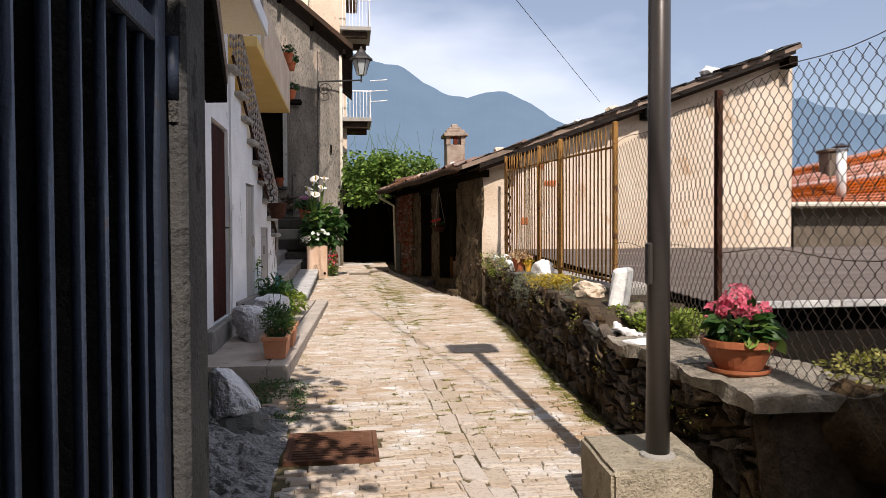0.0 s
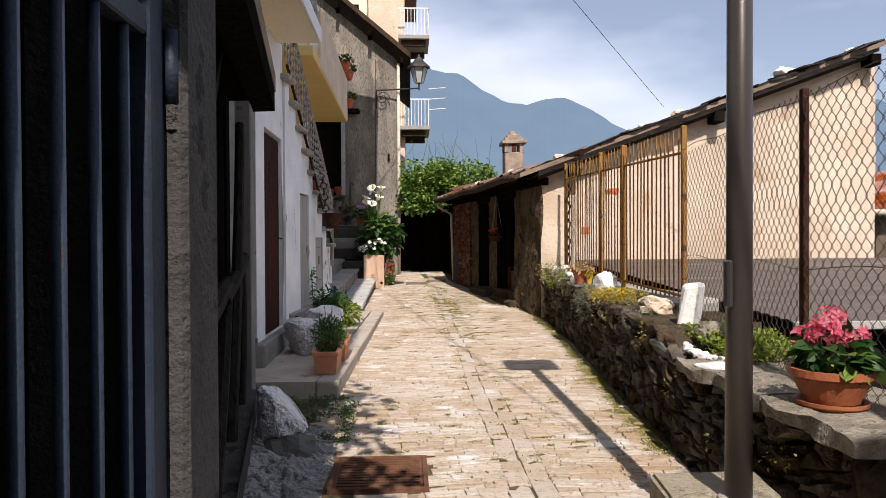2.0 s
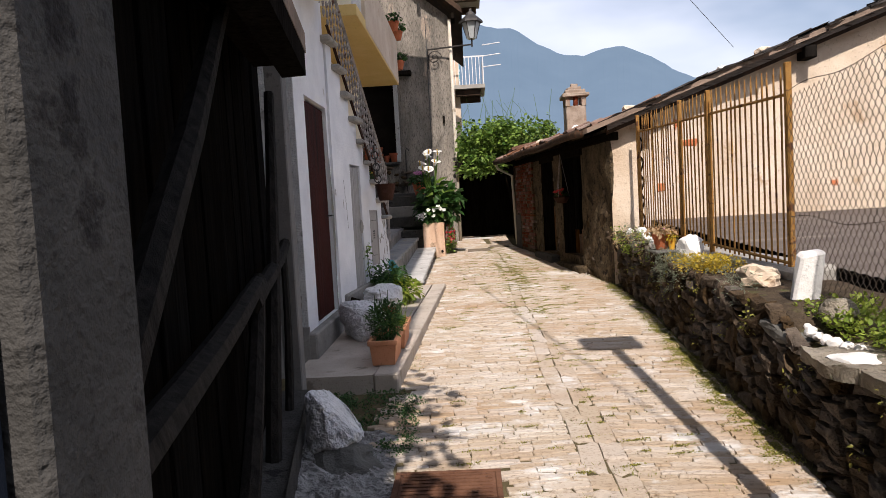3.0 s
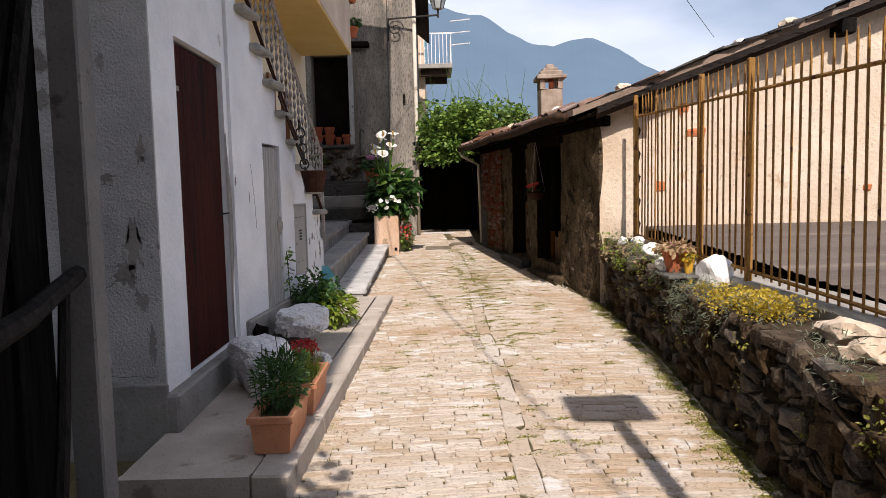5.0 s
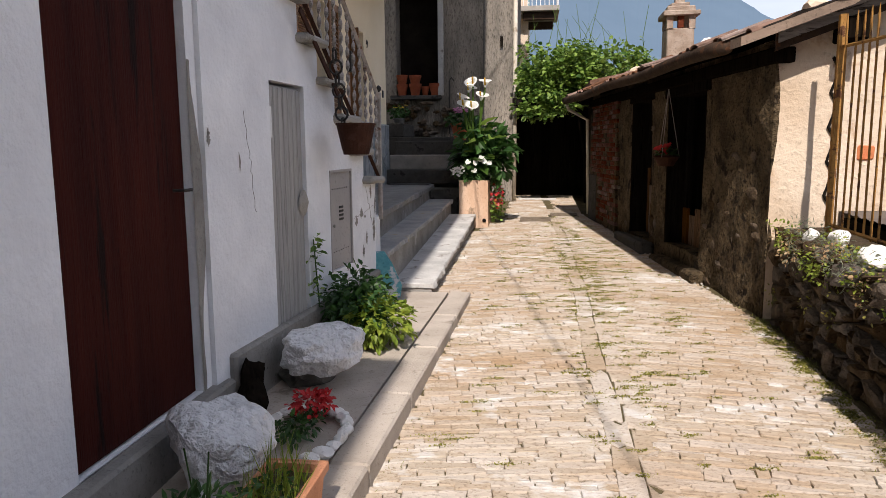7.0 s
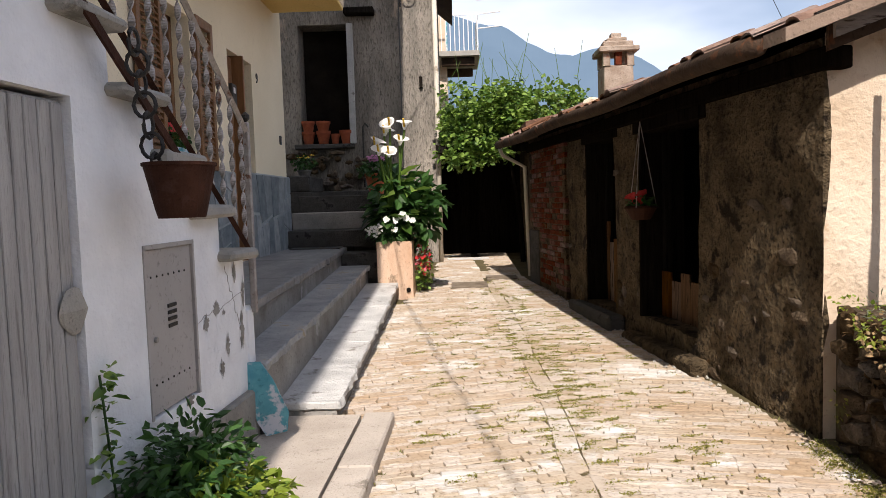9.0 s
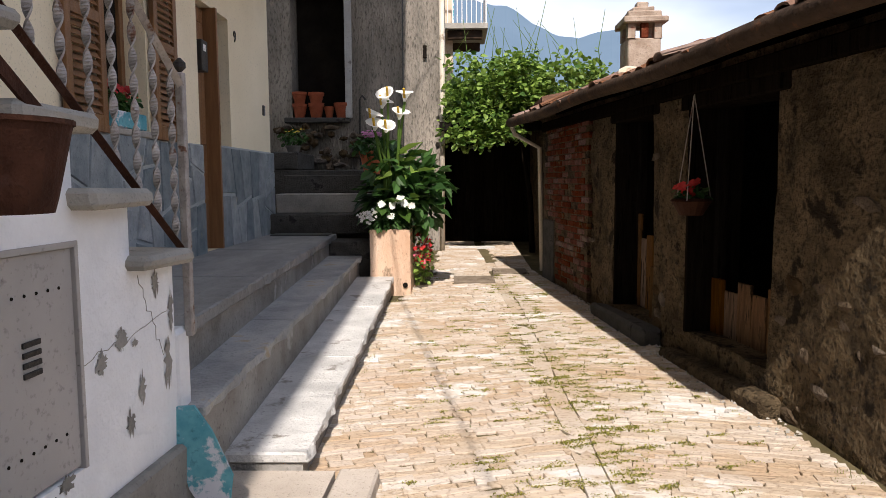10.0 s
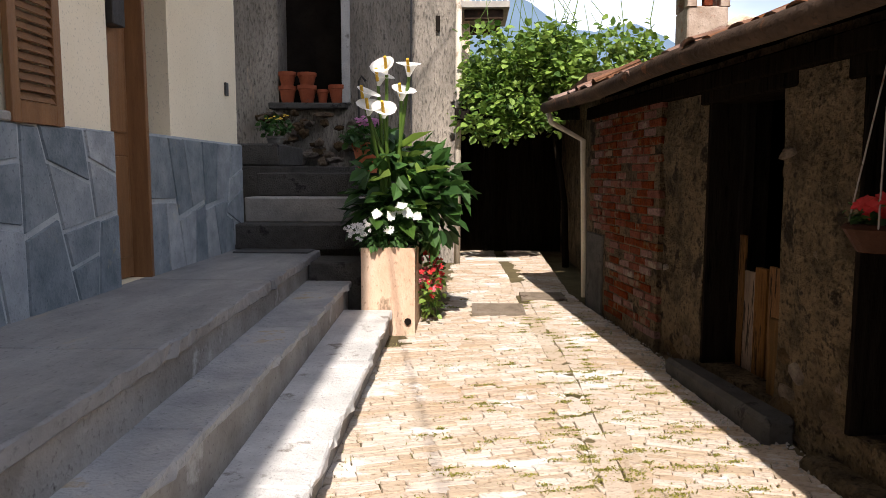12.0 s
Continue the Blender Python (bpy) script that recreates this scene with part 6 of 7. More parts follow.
t = thing("shrub", -1.08, 9.95, 0.33, "glossy green leafy shrub growing on the platform", "shrub")
leaves("dark_foliage", clump(-1.12, 9.95, .58, .27, .36, .25, 1300, 21, .15), .06, L_DARK, t, wide=.3)
leaves("bright_foliage", clump(-0.93, 9.85, .5, .22, .3, .16, 700, 22, .4), .06, L_LIME, t, wide=.3)
part("shoot", tube([(-1.32, 9.75, .6), (-1.34, 9.72, 1.08)], .005, 5), L_DARK, t)
leaves("shoot_leaves", [(-1.33 + rng.uniform(-.03, .03), 9.73 + rng.uniform(-.03, .03), .7 + .38 * i / 40, (rng.gauss(0, 1), rng.gauss(0, 1), .3)) for i in range(44)], .06, L_VINE, t, wide=.3)
t = thing("shrub", -1.3, 10.5, 0.34, "young leafy shrub below the meter cupboard", "shrub")
leaves("foliage", clump(-1.1, 10.15, .5, .15, .18, .16, 300, 26, .2), .07, L_VINE, t, wide=.33)

# printed board leaning by the steps
bm = bmesh.new()
pts = [(-.06, .01), (.06, 0), (.10, .1), (.07, .31), (.03, .43), (-.045, .45), (-.085, .35), (-.085, .1)]
fr = [bm.verts.new((x, 0, z)) for x, z in pts]
bk = [bm.verts.new((x, .02, z)) for x, z in pts]
bm.faces.new(fr)
bm.faces.new(bk[::-1])
for k in range(8):
    bm.faces.new((fr[k], fr[(k + 1) % 8], bk[(k + 1) % 8], bk[k]))
bm.transform(Matrix.Translation((-1.095, 11.21, 0.355)) @ Matrix.Rotation(radians(8), 4, 'Z') @ Matrix.Rotation(radians(-15), 4, 'Y') @ Matrix.Rotation(radians(-4), 4, 'X'))
tagged(part("printed_board", bm, M_TEAL), "teal and white printed board leaning on the wall end", "board")

# hanging rusty trough on a chain
t = thing("hanging_planter", -1.08, 9.92, 1.64, "rusty half-barrel iron planter hung on a chain from the stair", "hanging planter")
bm = bmesh.new()
prof = [(0.155, 0.0), (0.17, .04), (.235, .26), (.245, .26), (.245, .275), (.225, .275), (.2, .2)]
lathe([(r * .55, h * .76) for r, h in prof], -1.08, 9.92, 1.64, 22, bm, 1.2)
part("bowl", bm, M_RUSTD, t)
part("soil", lathe([(.11, 0), (.09, .01)], -1.08, 9.92, 1.79, 14), M_SOIL, t)
for i in range(7):
    c = Vector((-1.16 - .005 * i, 9.89 - .01 * i, 1.84 + .075 * i))
    ring = [c + Vector((0.042 * math.cos(a) * (i % 2), 0.042 * math.cos(a) * (1 - i % 2), .048 * math.sin(a))) for a in np.linspace(0, 6.283, 13)]
    part("chain_link", tube(ring, .008, 5, caps=False), M_DARKIRON, t)

# planter with lilies at the head of the steps
t = thing("stone_planter", -0.82, 16.75, 0.45, "salmon rendered masonry planter at the end of the steps", "planter")
f = bmesh.new()
for a in ((-1.06, -.60, 16.42, 16.52), (-1.06, -.60, 17.3, 17.4), (-1.06, -.96, 16.52, 17.3), (-.70, -.60, 16.52, 17.3)):
    box(a[0], a[1], a[2], a[3], 0.3, 1.15, bm=f)
part("body", f, M_PLANTER, t)
part("soil", box(-.96, -.7, 16.52, 17.3, .9, 1.1), M_SOIL, t)
part("drain_hole", tube([(-.66, 16.417, .52), (-.66, 16.4, .52)], .03, 10), M_BLACK, t)
lily = thing("calla_lilies", -0.8, 16.7, 1.1, "tall white calla lilies with broad green leaves in the planter", "lilies")
for i, (x, y, z) in enumerate(((-.85, 16.6, 2.62), (-.93, 16.65, 2.53), (-.66, 16.6, 2.6), (-1.05, 16.6, 2.38), (-1.0, 16.55, 2.27), (-.73, 16.62, 2.4), (-.87, 16.55, 2.25))):
    bx, by = -.82 + rng.uniform(-.08, .08), 16.7
    fl = part("stem", tube([(bx, by, 1.1), (bx + (x - bx) * .4, by, 1.1 + (z - 1.1) * .6), (x, y, z)], .016, 6), L_VINE, lily)
    bm = bmesh.new()
    rings = []
    for k, (r, h) in enumerate(((.012, 0), (.026, .04), (.042, .08), (.07, .105), (.1, .11))):
        rings.append([bm.verts.new((x + r * math.cos(a) * (1.35 if math.cos(a) * (1 if i % 2 else -1) > 0 else .8), y + r * math.sin(a), z + h + (.02 * math.cos(a + (i % 2) * 3.1) if k > 2 else 0))) for a in np.linspace(0, 5.7, 12)])
    for p, q in zip(rings, rings[1:]):
        for k in range(12):
            bm.faces.new((p[k], p[(k + 1) % 12], q[(k + 1) % 12], q[k]))
    bm.transform(Matrix.Translation((x, y, z)) @ Matrix.Rotation(radians(rng.uniform(15, 50)), 4, 'X') @ Matrix.Rotation(rng.uniform(-.4, .4), 4, 'Y') @ Matrix.Translation((-x, -y, -z)))
    part("spathe", bm, P_WHITE, fl, "white trumpet bloom")
    part("spadix", tube([(x, y - .04, z + .04), (x, y - .13, z + .13)], .014, 6), P_YELL, fl)
sp = []
for i in range(34):
    x, y, z = -.78 + rng.uniform(-.22, .36), 16.72 + rng.uniform(-.25, .35), rng.uniform(1.35, 2.05)
    sp.append((x, y, z, (rng.gauss(.4, 1), rng.gauss(-.6, 1), .5)))
leaves("broad_leaves", sp, .36, L_VINE, lily, wide=.24, droop=.1, seed=31)
leaves("dark_leaves", clump(-.78, 16.9, 1.6, .4, .42, .5, 480, 32, .2), .18, L_DARK, lily, wide=.32)
leaves("side_leaves", clump(-.45, 16.75, 1.55, .22, .25, .38, 130, 33, .3), .2, L_DARK, lily, wide=.33)
t = thing("white_daisies", -0.85, 16.5, 1.14, "low white-flowered plants spilling over the planter", "flowers")
leaves("foliage", clump(-.85, 16.52, 1.24, .3, .14, .13, 420, 34, .2), .06, L_DARK, t, wide=.3)
single_blooms("bloom", [(x, 16.4 + rng.uniform(-.03, .05), z, (0, -1, .4)) for x, z in ((-.72, 1.48), (-.66, 1.45), (-.8, 1.42), (-.82, 1.3), (-.58, 1.42), (-.92, 1.44), (-.7, 1.5))], .05, 9, P_WHITE, t)
blossoms("small_flowers", [(x, y - .02, z, (0, -1, .4)) for x, y, z, d in clump(-1.06, 16.42, 1.3, .14, .05, .1, 40, 35, .2)], .02, 5, P_WHITE, t)
t = thing("mauve_flower_pot", -1.22, 17.6, 1.8, "terracotta pot of mauve flowers on the upper steps", "flower pot")
part("bowl", lathe([(.1, 0), (.16, .25), (.175, .27), (.175, .3), (.15, .3)], -1.18, 17.8, 1.79, 20), M_TERRA, t)
leaves("foliage", clump(-1.18, 17.75, 2.15, .25, .2, .13, 260, 36, .2), .08, L_DARK, t)
single_blooms("flower", [(x, y, z, (0, -.5, 1)) for x, y, z, d in clump(-1.16, 17.7, 2.3, .14, .1, .05, 40, 37, .3)], .03, 6, P_MAUVE, t)
t = thing("red_flower_spray", -0.5, 16.9, 0.5, "pink and red flowers straggling beside the planter", "flowers")
leaves("foliage", clump(-.5, 17.0, .75, .12, .35, .3, 240, 38, .2), .06, L_VINE, t)
single_blooms("flower", [(x, y, z, (0, -1, .5)) for x, y, z, d in clump(-.48, 16.9, .85, .12, .25, .3, 26, 39, .3)], .03, 5, P_RED, t)
single_blooms("pale_flower", [(x, y, z, (0, -1, .5)) for x, y, z, d in clump(-.48, 16.9, .9, .12, .25, .3, 18, 40, .3)], .03, 5, P_PINK, t)

# pots in the niche
for i, (x, z, r, h) in enumerate(((-2.72, 2.765, .125, .24), (-2.72, 2.98, .125, .22), (-2.44, 2.765, .135, .25), (-2.44, 2.99, .135, .2), (-2.22, 2.765, .085, .19), (-2.0, 2.765, .14, .25))):
    flower_pot("flower_pot", x, 20.62, z, r, h, M_TERRA3, "stacked terracotta flower pot in the wall niche", "pots in the niche")
t = flower_pot("flower_pot", -2.55, 19.3, 2.12, .12, .12, M_DARKROCK, "dark pot of small yellow flowers on the stone ledge")
leaves("foliage", clump(-2.55, 19.3, 2.36, .2, .16, .12, 220, 41, .2), .06, L_DARK, t)
single_blooms("flower", [(x, y, z, (0, -.6, 1)) for x, y, z, d in clump(-2.5, 19.2, 2.46, .18, .1, .05, 14, 42, .3)], .02, 5, P_YELL, t)
# balcony pots
for y, z in ((17.03, 5.25), (16.2, 5.25), (17.06, 4.6)):
    t = flower_pot("flower_pot", -1.42, y, z, .12, .2, M_TERRA, "terracotta pot hung on the balcony parapet", "balcony pots")
    leaves("foliage", clump(-1.42, y, z + .28, .18, .18, .1, 160, int(y * 10), .2), .06, L_DARK, t)
# window flowers
t = thing("window_box", CX - .05, 13.45, 2.08, "green window box of red geraniums on the sill", "window box")
part("box", box(CX - .12, CX + .03, 13.2, 13.72, 2.085, 2.2, 0.006), M_TEAL, t)
leaves("foliage", clump(CX - .04, 13.46, 2.28, .08, .26, .08, 160, 43, .2), .05, L_DARK, t)
single_blooms("flower", [(x, y, z, (1, -.4, .6)) for x, y, z, d in clump(CX - .02, 13.46, 2.36, .08, .26, .07, 22, 44, .2)], .03, 6, P_RED, t)
# hanging basket on the shed
bp = S(2.33, -0.1, 1.45)
t = thing("hanging_basket", bp.x, bp.y, bp.z, "hanging basket of red flowers on the shed wall", "hanging basket")
part("bowl", lathe([(.08, 0), (.14, .1), (.15, .1), (.13, .12)], bp.x, bp.y, bp.z, 16), M_RUSTD, t)
for k in range(3):
    a = k * 2.09
    part("cord", tube([(bp.x + .14 * math.cos(a), bp.y + .14 * math.sin(a), bp.z + .1), (bp.x, bp.y, bp.z + .85)], .004, 4), M_IRON, t)
leaves("foliage", clump(bp.x, bp.y, bp.z + .16, .12, .12, .06, 90, 45, .2), .05, L_DARK, t)
single_blooms("flower", [(x, y, z, (-.6, -.6, .6)) for x, y, z, d in clump(bp.x - .04, bp.y - .04, bp.z + .2, .1, .1, .06, 14, 46, .3)], .035, 6, P_RED, t)

# vine over the passage
vine = thing("grape_vine", 0.7, 20.8, 2.6, "dense sunlit grape vine trained over the passage", "vine")
sp = []
for i in range(150):
    x, y = rng.uniform(-.1, 2.3), rng.uniform(19.6, 22.6)
    z = 2.55 + 1.0 * rng.random() ** .8 * (1 - .12 * abs(x - .8)) + .4 * noise.noise(Vector((x * 1.3, y, 0)))
    sp += clump(x, y, z, .3, .3, .2, 92, 600 + i, .2)
for i in range(26):
    x = rng.uniform(-.25, .9)
    sp += clump(x, 19.7, 2.5 - .5 * max(0, .5 - abs(x - .2)) * rng.random(), .2, .15, .22, 26, 800 + i, .2)
leaves("crown", sp, .092, L_VINE, vine, wide=.5, droop=.15, seed=51)
for i in range(20):
    x, y = rng.uniform(-.1, 2.3), rng.uniform(19.8, 22)
    pts = [(x, y, 3.3), (x + rng.uniform(-.15, .15), y, 3.8), (x + rng.uniform(-.3, .35), y, 4.1 + rng.random() * .45)]
    part("tendril", tube(pts, .009, 4, r_end=.004), L_VINE, vine)
    leaves("tendril_leaves", [(pts[0][0] + (pts[1][0] - pts[0][0]) * k / 9, y, 3.3 + .5 * k / 9, (rng.gauss(0, 1), -1, .5)) for k in range(10)], .09, L_VINE, vine, wide=.45, seed=i)
part("trunk", tube([(1.2, 20.3, .4), (1.15, 20.2, 1.4), (1.0, 20.3, 2.4), (.6, 20.5, 2.8), (-.2, 20.9, 2.9)], .05, 7, r_end=.025), M_TIMBER, vine)
# leafy branch over the near corner
br = thing("overhanging_branch", -0.9, 1.6, 3.6, "leafy branch hanging over the store roof", "branch")
part("limb", tube([(-1.6, 0.6, 3.5), (-1.0, 1.2, 3.9), (-.55, 1.9, 4.0), (-.35, 2.6, 3.95)], .04, 6, r_end=.012), M_TIMBER, br)
sp = []
for x, y, z in ((-.7, 1.3, 4.0), (-.5, 1.9, 4.05), (-.4, 2.4, 4.0), (-.55, 2.9, 3.95), (-.9, .8, 3.95), (-.75, 2.2, 4.0), (-.35, .35, 4.0), (-.22, .1, 3.95), (-.4, -.2, 4.0), (-.45, .9, 4.0), (-.32, 1.5, 4.0), (-.2, .5, 4.05)):
    sp += clump(x, y, z, .3, .4, .2, 60, int(y * 100), .2)
leaves("leaves", sp, .12, L_VINE, br, wide=.45)

# manhole covers
def cover(x0, x1, y0, y1, label, mt):
    t = thing("drain_cover", (x0 + x1) / 2, (y0 + y1) / 2, gz(y0), label, "drain cover", "drain covers")
    yc = (y0 + y1) / 2
    z = gz(yc) + .012
    tilt = Matrix.Translation((0, yc, z)) @ Matrix.Rotation(math.atan(.0265), 4, 'X') @ Matrix.Translation((0, -yc, 0))
    part("plate", box(x0, x1, y0, y1, -.02, .0, 0.003, tilt), mt, t)
    f = bmesh.new()
    for a in ((x0 - .03, x1 + .03, y0 - .03, y0), (x0 - .03, x1 + .03, y1, y1 + .03), (x0 - .03, x0, y0, y1), (x1, x1 + .03, y0, y1)):
        box(*a, -.03, .006, 0.003, tilt, f)
    part("frame", f, mt, t)
    n = int((y1 - y0) / .045)
    g = bmesh.new()
    for i in range(n):
        y = y0 + .01 + (y1 - y0 - .02) * (i + .5) / n
        box(x0 + .02, x1 - .02, y - .008, y + .008, 0, .006, 0, tilt, g)
    part("ribs", g, mt, t)


M_LID = surf("rusty_cast_iron", (0.10, 0.046, 0.028), (0.19, 0.098, 0.06), 7.0, 0.85, 0.5, 70, (0.06, 0.03, 0.02), 0.6, 6.0)
cover(-0.48, 0.03, 4.1, 4.6, "rusty ribbed iron drain cover set in the lane", M_LID)
M_COVER = surf("dusty_iron", (0.15, 0.12, 0.09), (0.24, 0.20, 0.155), 8.0, 0.8, 0.4, 80, (0.10, 0.07, 0.05), 0.6, 6.0)
cover(-0.08, 0.38, 17.25, 17.65, "worn dusty iron drain cover further along the lane", M_COVER)
cover(0.45, 0.86, 17.97, 18.28, "small dusty iron drain cover near the shed", M_COVER)

# capping slabs of the near wall
for i, (y0, y1) in enumerate(((2.68, 3.42), (3.44, 4.0), (4.02, 4.55))):
    bm = prism([(along(FACE, y0) - .02, y0), (2.34, y0), (2.36, y1), (along(FACE, y1) - .02, y1)], 0.64, 0.715)
    bmesh.ops.subdivide_edges(bm, edges=[e for e in bm.edges if e.calc_length() > .12], cuts=10, use_grid_fill=True)
    for v in bm.verts:
        v.co += Vector((.05 * noise.noise(v.co * 5) + .02 * noise.noise(v.co * 17), .03 * noise.noise(v.co * 7 + Vector((3, 0, 0))), .028 * noise.noise(v.co * 4) + .014 * noise.noise(v.co * 16)))
    tagged(part("capping_slab", bm, M_CAP), "broad worn stone slab capping the wall", "stone slab", "capping slabs of the wall")
# wire on the grey gable
t = thing("hanging_wire", -1.85, 6.93, 1.4, "bare wire hanging from a bracket on the grey wall", "wire")
part("bracket", rock(-1.84, 6.93, 2.0, .02, .015, .06, 91, 2), M_DARKIRON, t)
part("wire", tube([(-1.84, 6.925, 2.0), (-1.825, 6.925, 1.55)], .004, 5), M_DARKIRON, t)
part("end_clip", box(-1.85, -1.81, 6.92, 6.935, 1.53, 1.55, .002), M_DARKIRON, t)


# ---- rough verge at the shed foot ----
def verge():
    verts, faces = [], []
    nx, ny = 30, 110
    for j in range(ny + 1):
        y = 1.74 + (5.3 - 1.74) * j / ny
        edge = -.53 + .05 * noise.noise(Vector((y * 3, 0, 5)))
        for i in range(nx + 1):
            f = i / nx
            x = edge - f * (.72 + .1 * (y - 1.74))
            z = gz(y) - .01 + .17 * f + (.05 * noise.noise(Vector((x * 7, y * 7, 0))) + .03 * noise.noise(Vector((x * 19, y * 19, 3)))) * min(1, f * 5)
            verts.append((x, y, z))
    for j in range(ny):
        for i in range(nx):
            k = j * (nx + 1) + i
            faces.append((k, k + nx + 1, k + nx + 2, k + 1))
    structure(raw("ground_verge", verts, faces, M_VERGE), "rough grey mortar and gravel verge below the timber shed", "verge")


verge()


# ---- grass in the joints ----
sp = []
for i in range(260):
    y = rng.uniform(3.5, 20)
    side = rng.random()
    if side < .35:
        x = along(FACE, y) - rng.uniform(.0, .14) if y < 11.2 else 2.02 - .139 * (y - 11.2) - rng.uniform(.05, .3)
    elif side < .6:
        x = (-.65 + .2 * (y - 6.24) / 5.38 if y < 11.6 else -.82) + rng.uniform(.02, .09)
        if y < 6.2:
            x = rng.uniform(-1.1, -.45)
    else:
        x = rng.uniform(-.5, 1.3)
        y = rng.choice([rng.uniform(4, 6), rng.uniform(11, 17), rng.uniform(13, 16)])
    for k in range(22 if side < .6 else 14):
        xx, yy = x + rng.gauss(0, .045), y + rng.gauss(0, .06 if side < .6 else .018)
        sp.append((xx, yy, gz(yy) - .015))
gr = thing("grass_tufts", 0.5, 10, 0.2, "short dry grass and moss tufts between the setts", "grass", kind="stuff")
blades("tufts", sp, .028, L_GRASS, gr, 12, .5, .005)
sp = []
for i in range(110):
    x, y = rng.uniform(-1.15, -.45), rng.uniform(4.9, 6.2)
    sp += clump(x, y, gz(y) + .01, .05, .06, .03, 40, 900 + i, .3)
weeds = thing("ground_weeds", -0.8, 5.8, 0.12, "low green weeds at the platform foot", "weeds", kind="stuff")
leaves("weed_leaves", sp, .018, L_DARK, weeds, wide=.35)
grit = thing("loose_grit", 1.4, 14, 0.35, "loose grit and plaster crumbs at the shed foot", "grit", kind="stuff")
verts, faces = [], []
for i in range(420):
    u = rng.uniform(1.0, 6.0)
    p = S(u, -abs(rng.gauss(.05, .09)) - .03, 0)
    s = rng.uniform(.004, .016)
    z = gz(p.y) + .002
    k = len(verts)
    verts += [(p.x - s, p.y - s, z), (p.x + s, p.y - s * .6, z), (p.x + s * .2, p.y + s, z), (p.x, p.y, z + s)]
    faces += [(k, k + 1, k + 3), (k + 1, k + 2, k + 3), (k + 2, k, k + 3)]
raw("crumbs", verts, faces, M_CONC, grit)


sp = []
for i in range(560):
    y = rng.choice([rng.gauss(13.2, 1.9), rng.uniform(9.0, 18), rng.uniform(4.5, 16)])
    strip = .63 - .12 * max(0, y - 14) / 4 + .015 * math.sin(y * 1.7)
    x = rng.choice([rng.uniform(-.5, 1.4), rng.uniform(-.5, 1.6), rng.gauss(.95, .35), strip + rng.choice([-.14, .14, .0])])
    if x > 1.95 - .139 * max(0, y - 11.2) - .15 or x < -.42:
        continue
    w = rng.uniform(.012, .06)
    for k in range(int(30 + 1300 * w)):
        xx, yy = x + rng.gauss(0, w), y + rng.gauss(0, .007 if rng.random() < .7 else .02)
        sp.append((xx, yy + .2 * (xx - x), gz(yy) - .001, (rng.gauss(0, 1), rng.gauss(0, 1), 1)))
for i in range(520):
    y = rng.uniform(4.6, 11.1)
    x = along(FACE, y) - .05 - abs(rng.gauss(0, .06))
    for k in range(40):
        xx, yy = x + rng.gauss(0, .028), y + rng.gauss(0, .03)
        sp.append((xx, yy, gz(yy) - .002, (rng.gauss(0, 1), rng.gauss(0, 1), 1)))
moss_joint = thing("joint_moss", 0.6, 13, 0.3, "olive moss growing in the joints of the setts", "moss", kind="stuff")
leaves("moss", sp, .0095, L_OLIVE, moss_joint, wide=.5, droop=-.4, seed=71)


# ---- slate cladding on the cream house foot ----
def cladding(y0, y1, z0, z1, seed, small=.1, large=.26, flat=1.0):
    r = random.Random(seed)
    polys = [[(y0, z0), (y1, z0), (y1, z1), (y0, z1)]]

    def area(p):
        return abs(sum(p[i][0] * p[(i + 1) % len(p)][1] - p[(i + 1) % len(p)][0] * p[i][1] for i in range(len(p)))) / 2

    def cut(poly, c, d):
        a, b = [], []
        for i in range(len(poly)):
            p, q = poly[i], poly[(i + 1) % len(poly)]
            sp_, sq = (p[0] - c[0]) * d[1] - (p[1] - c[1]) * d[0], (q[0] - c[0]) * d[1] - (q[1] - c[1]) * d[0]
            (a if sp_ >= 0 else b).append(p)
            if sp_ * sq < 0:
                f = sp_ / (sp_ - sq)
                m = (p[0] + (q[0] - p[0]) * f, p[1] + (q[1] - p[1]) * f)
                a.append(m)
                b.append(m)
        return a, b

    done = []
    while polys:
        p = polys.pop()
        ys, zs = [q[0] for q in p], [q[1] for q in p]
        if area(p) < r.uniform(small, large):
            done.append(p)
            continue
        c = (sum(ys) / len(p) + r.uniform(-.05, .05), sum(zs) / len(p) + r.uniform(-.05, .05))
        ang = (1.57 if flat * (max(zs) - min(zs)) < max(ys) - min(ys) else 0) + r.uniform(-.38, .38)
        a, b = cut(p, c, (math.cos(ang), math.sin(ang)))
        if len(a) > 2 and len(b) > 2:
            polys += [a, b]
        else:
            done.append(p)
    return done


DADO = part("slate_foot", box(CX, CX + .03, 12.0, 14.9, 1.0, 2.04), M_GROUT, CREAM, "grey slate crazy-paving cladding")
DADO2 = part("slate_foot", box(CX, CX + .03, 15.36, 17.45, 1.0, 2.06), M_GROUT, CREAM, "grey slate crazy-paving cladding")
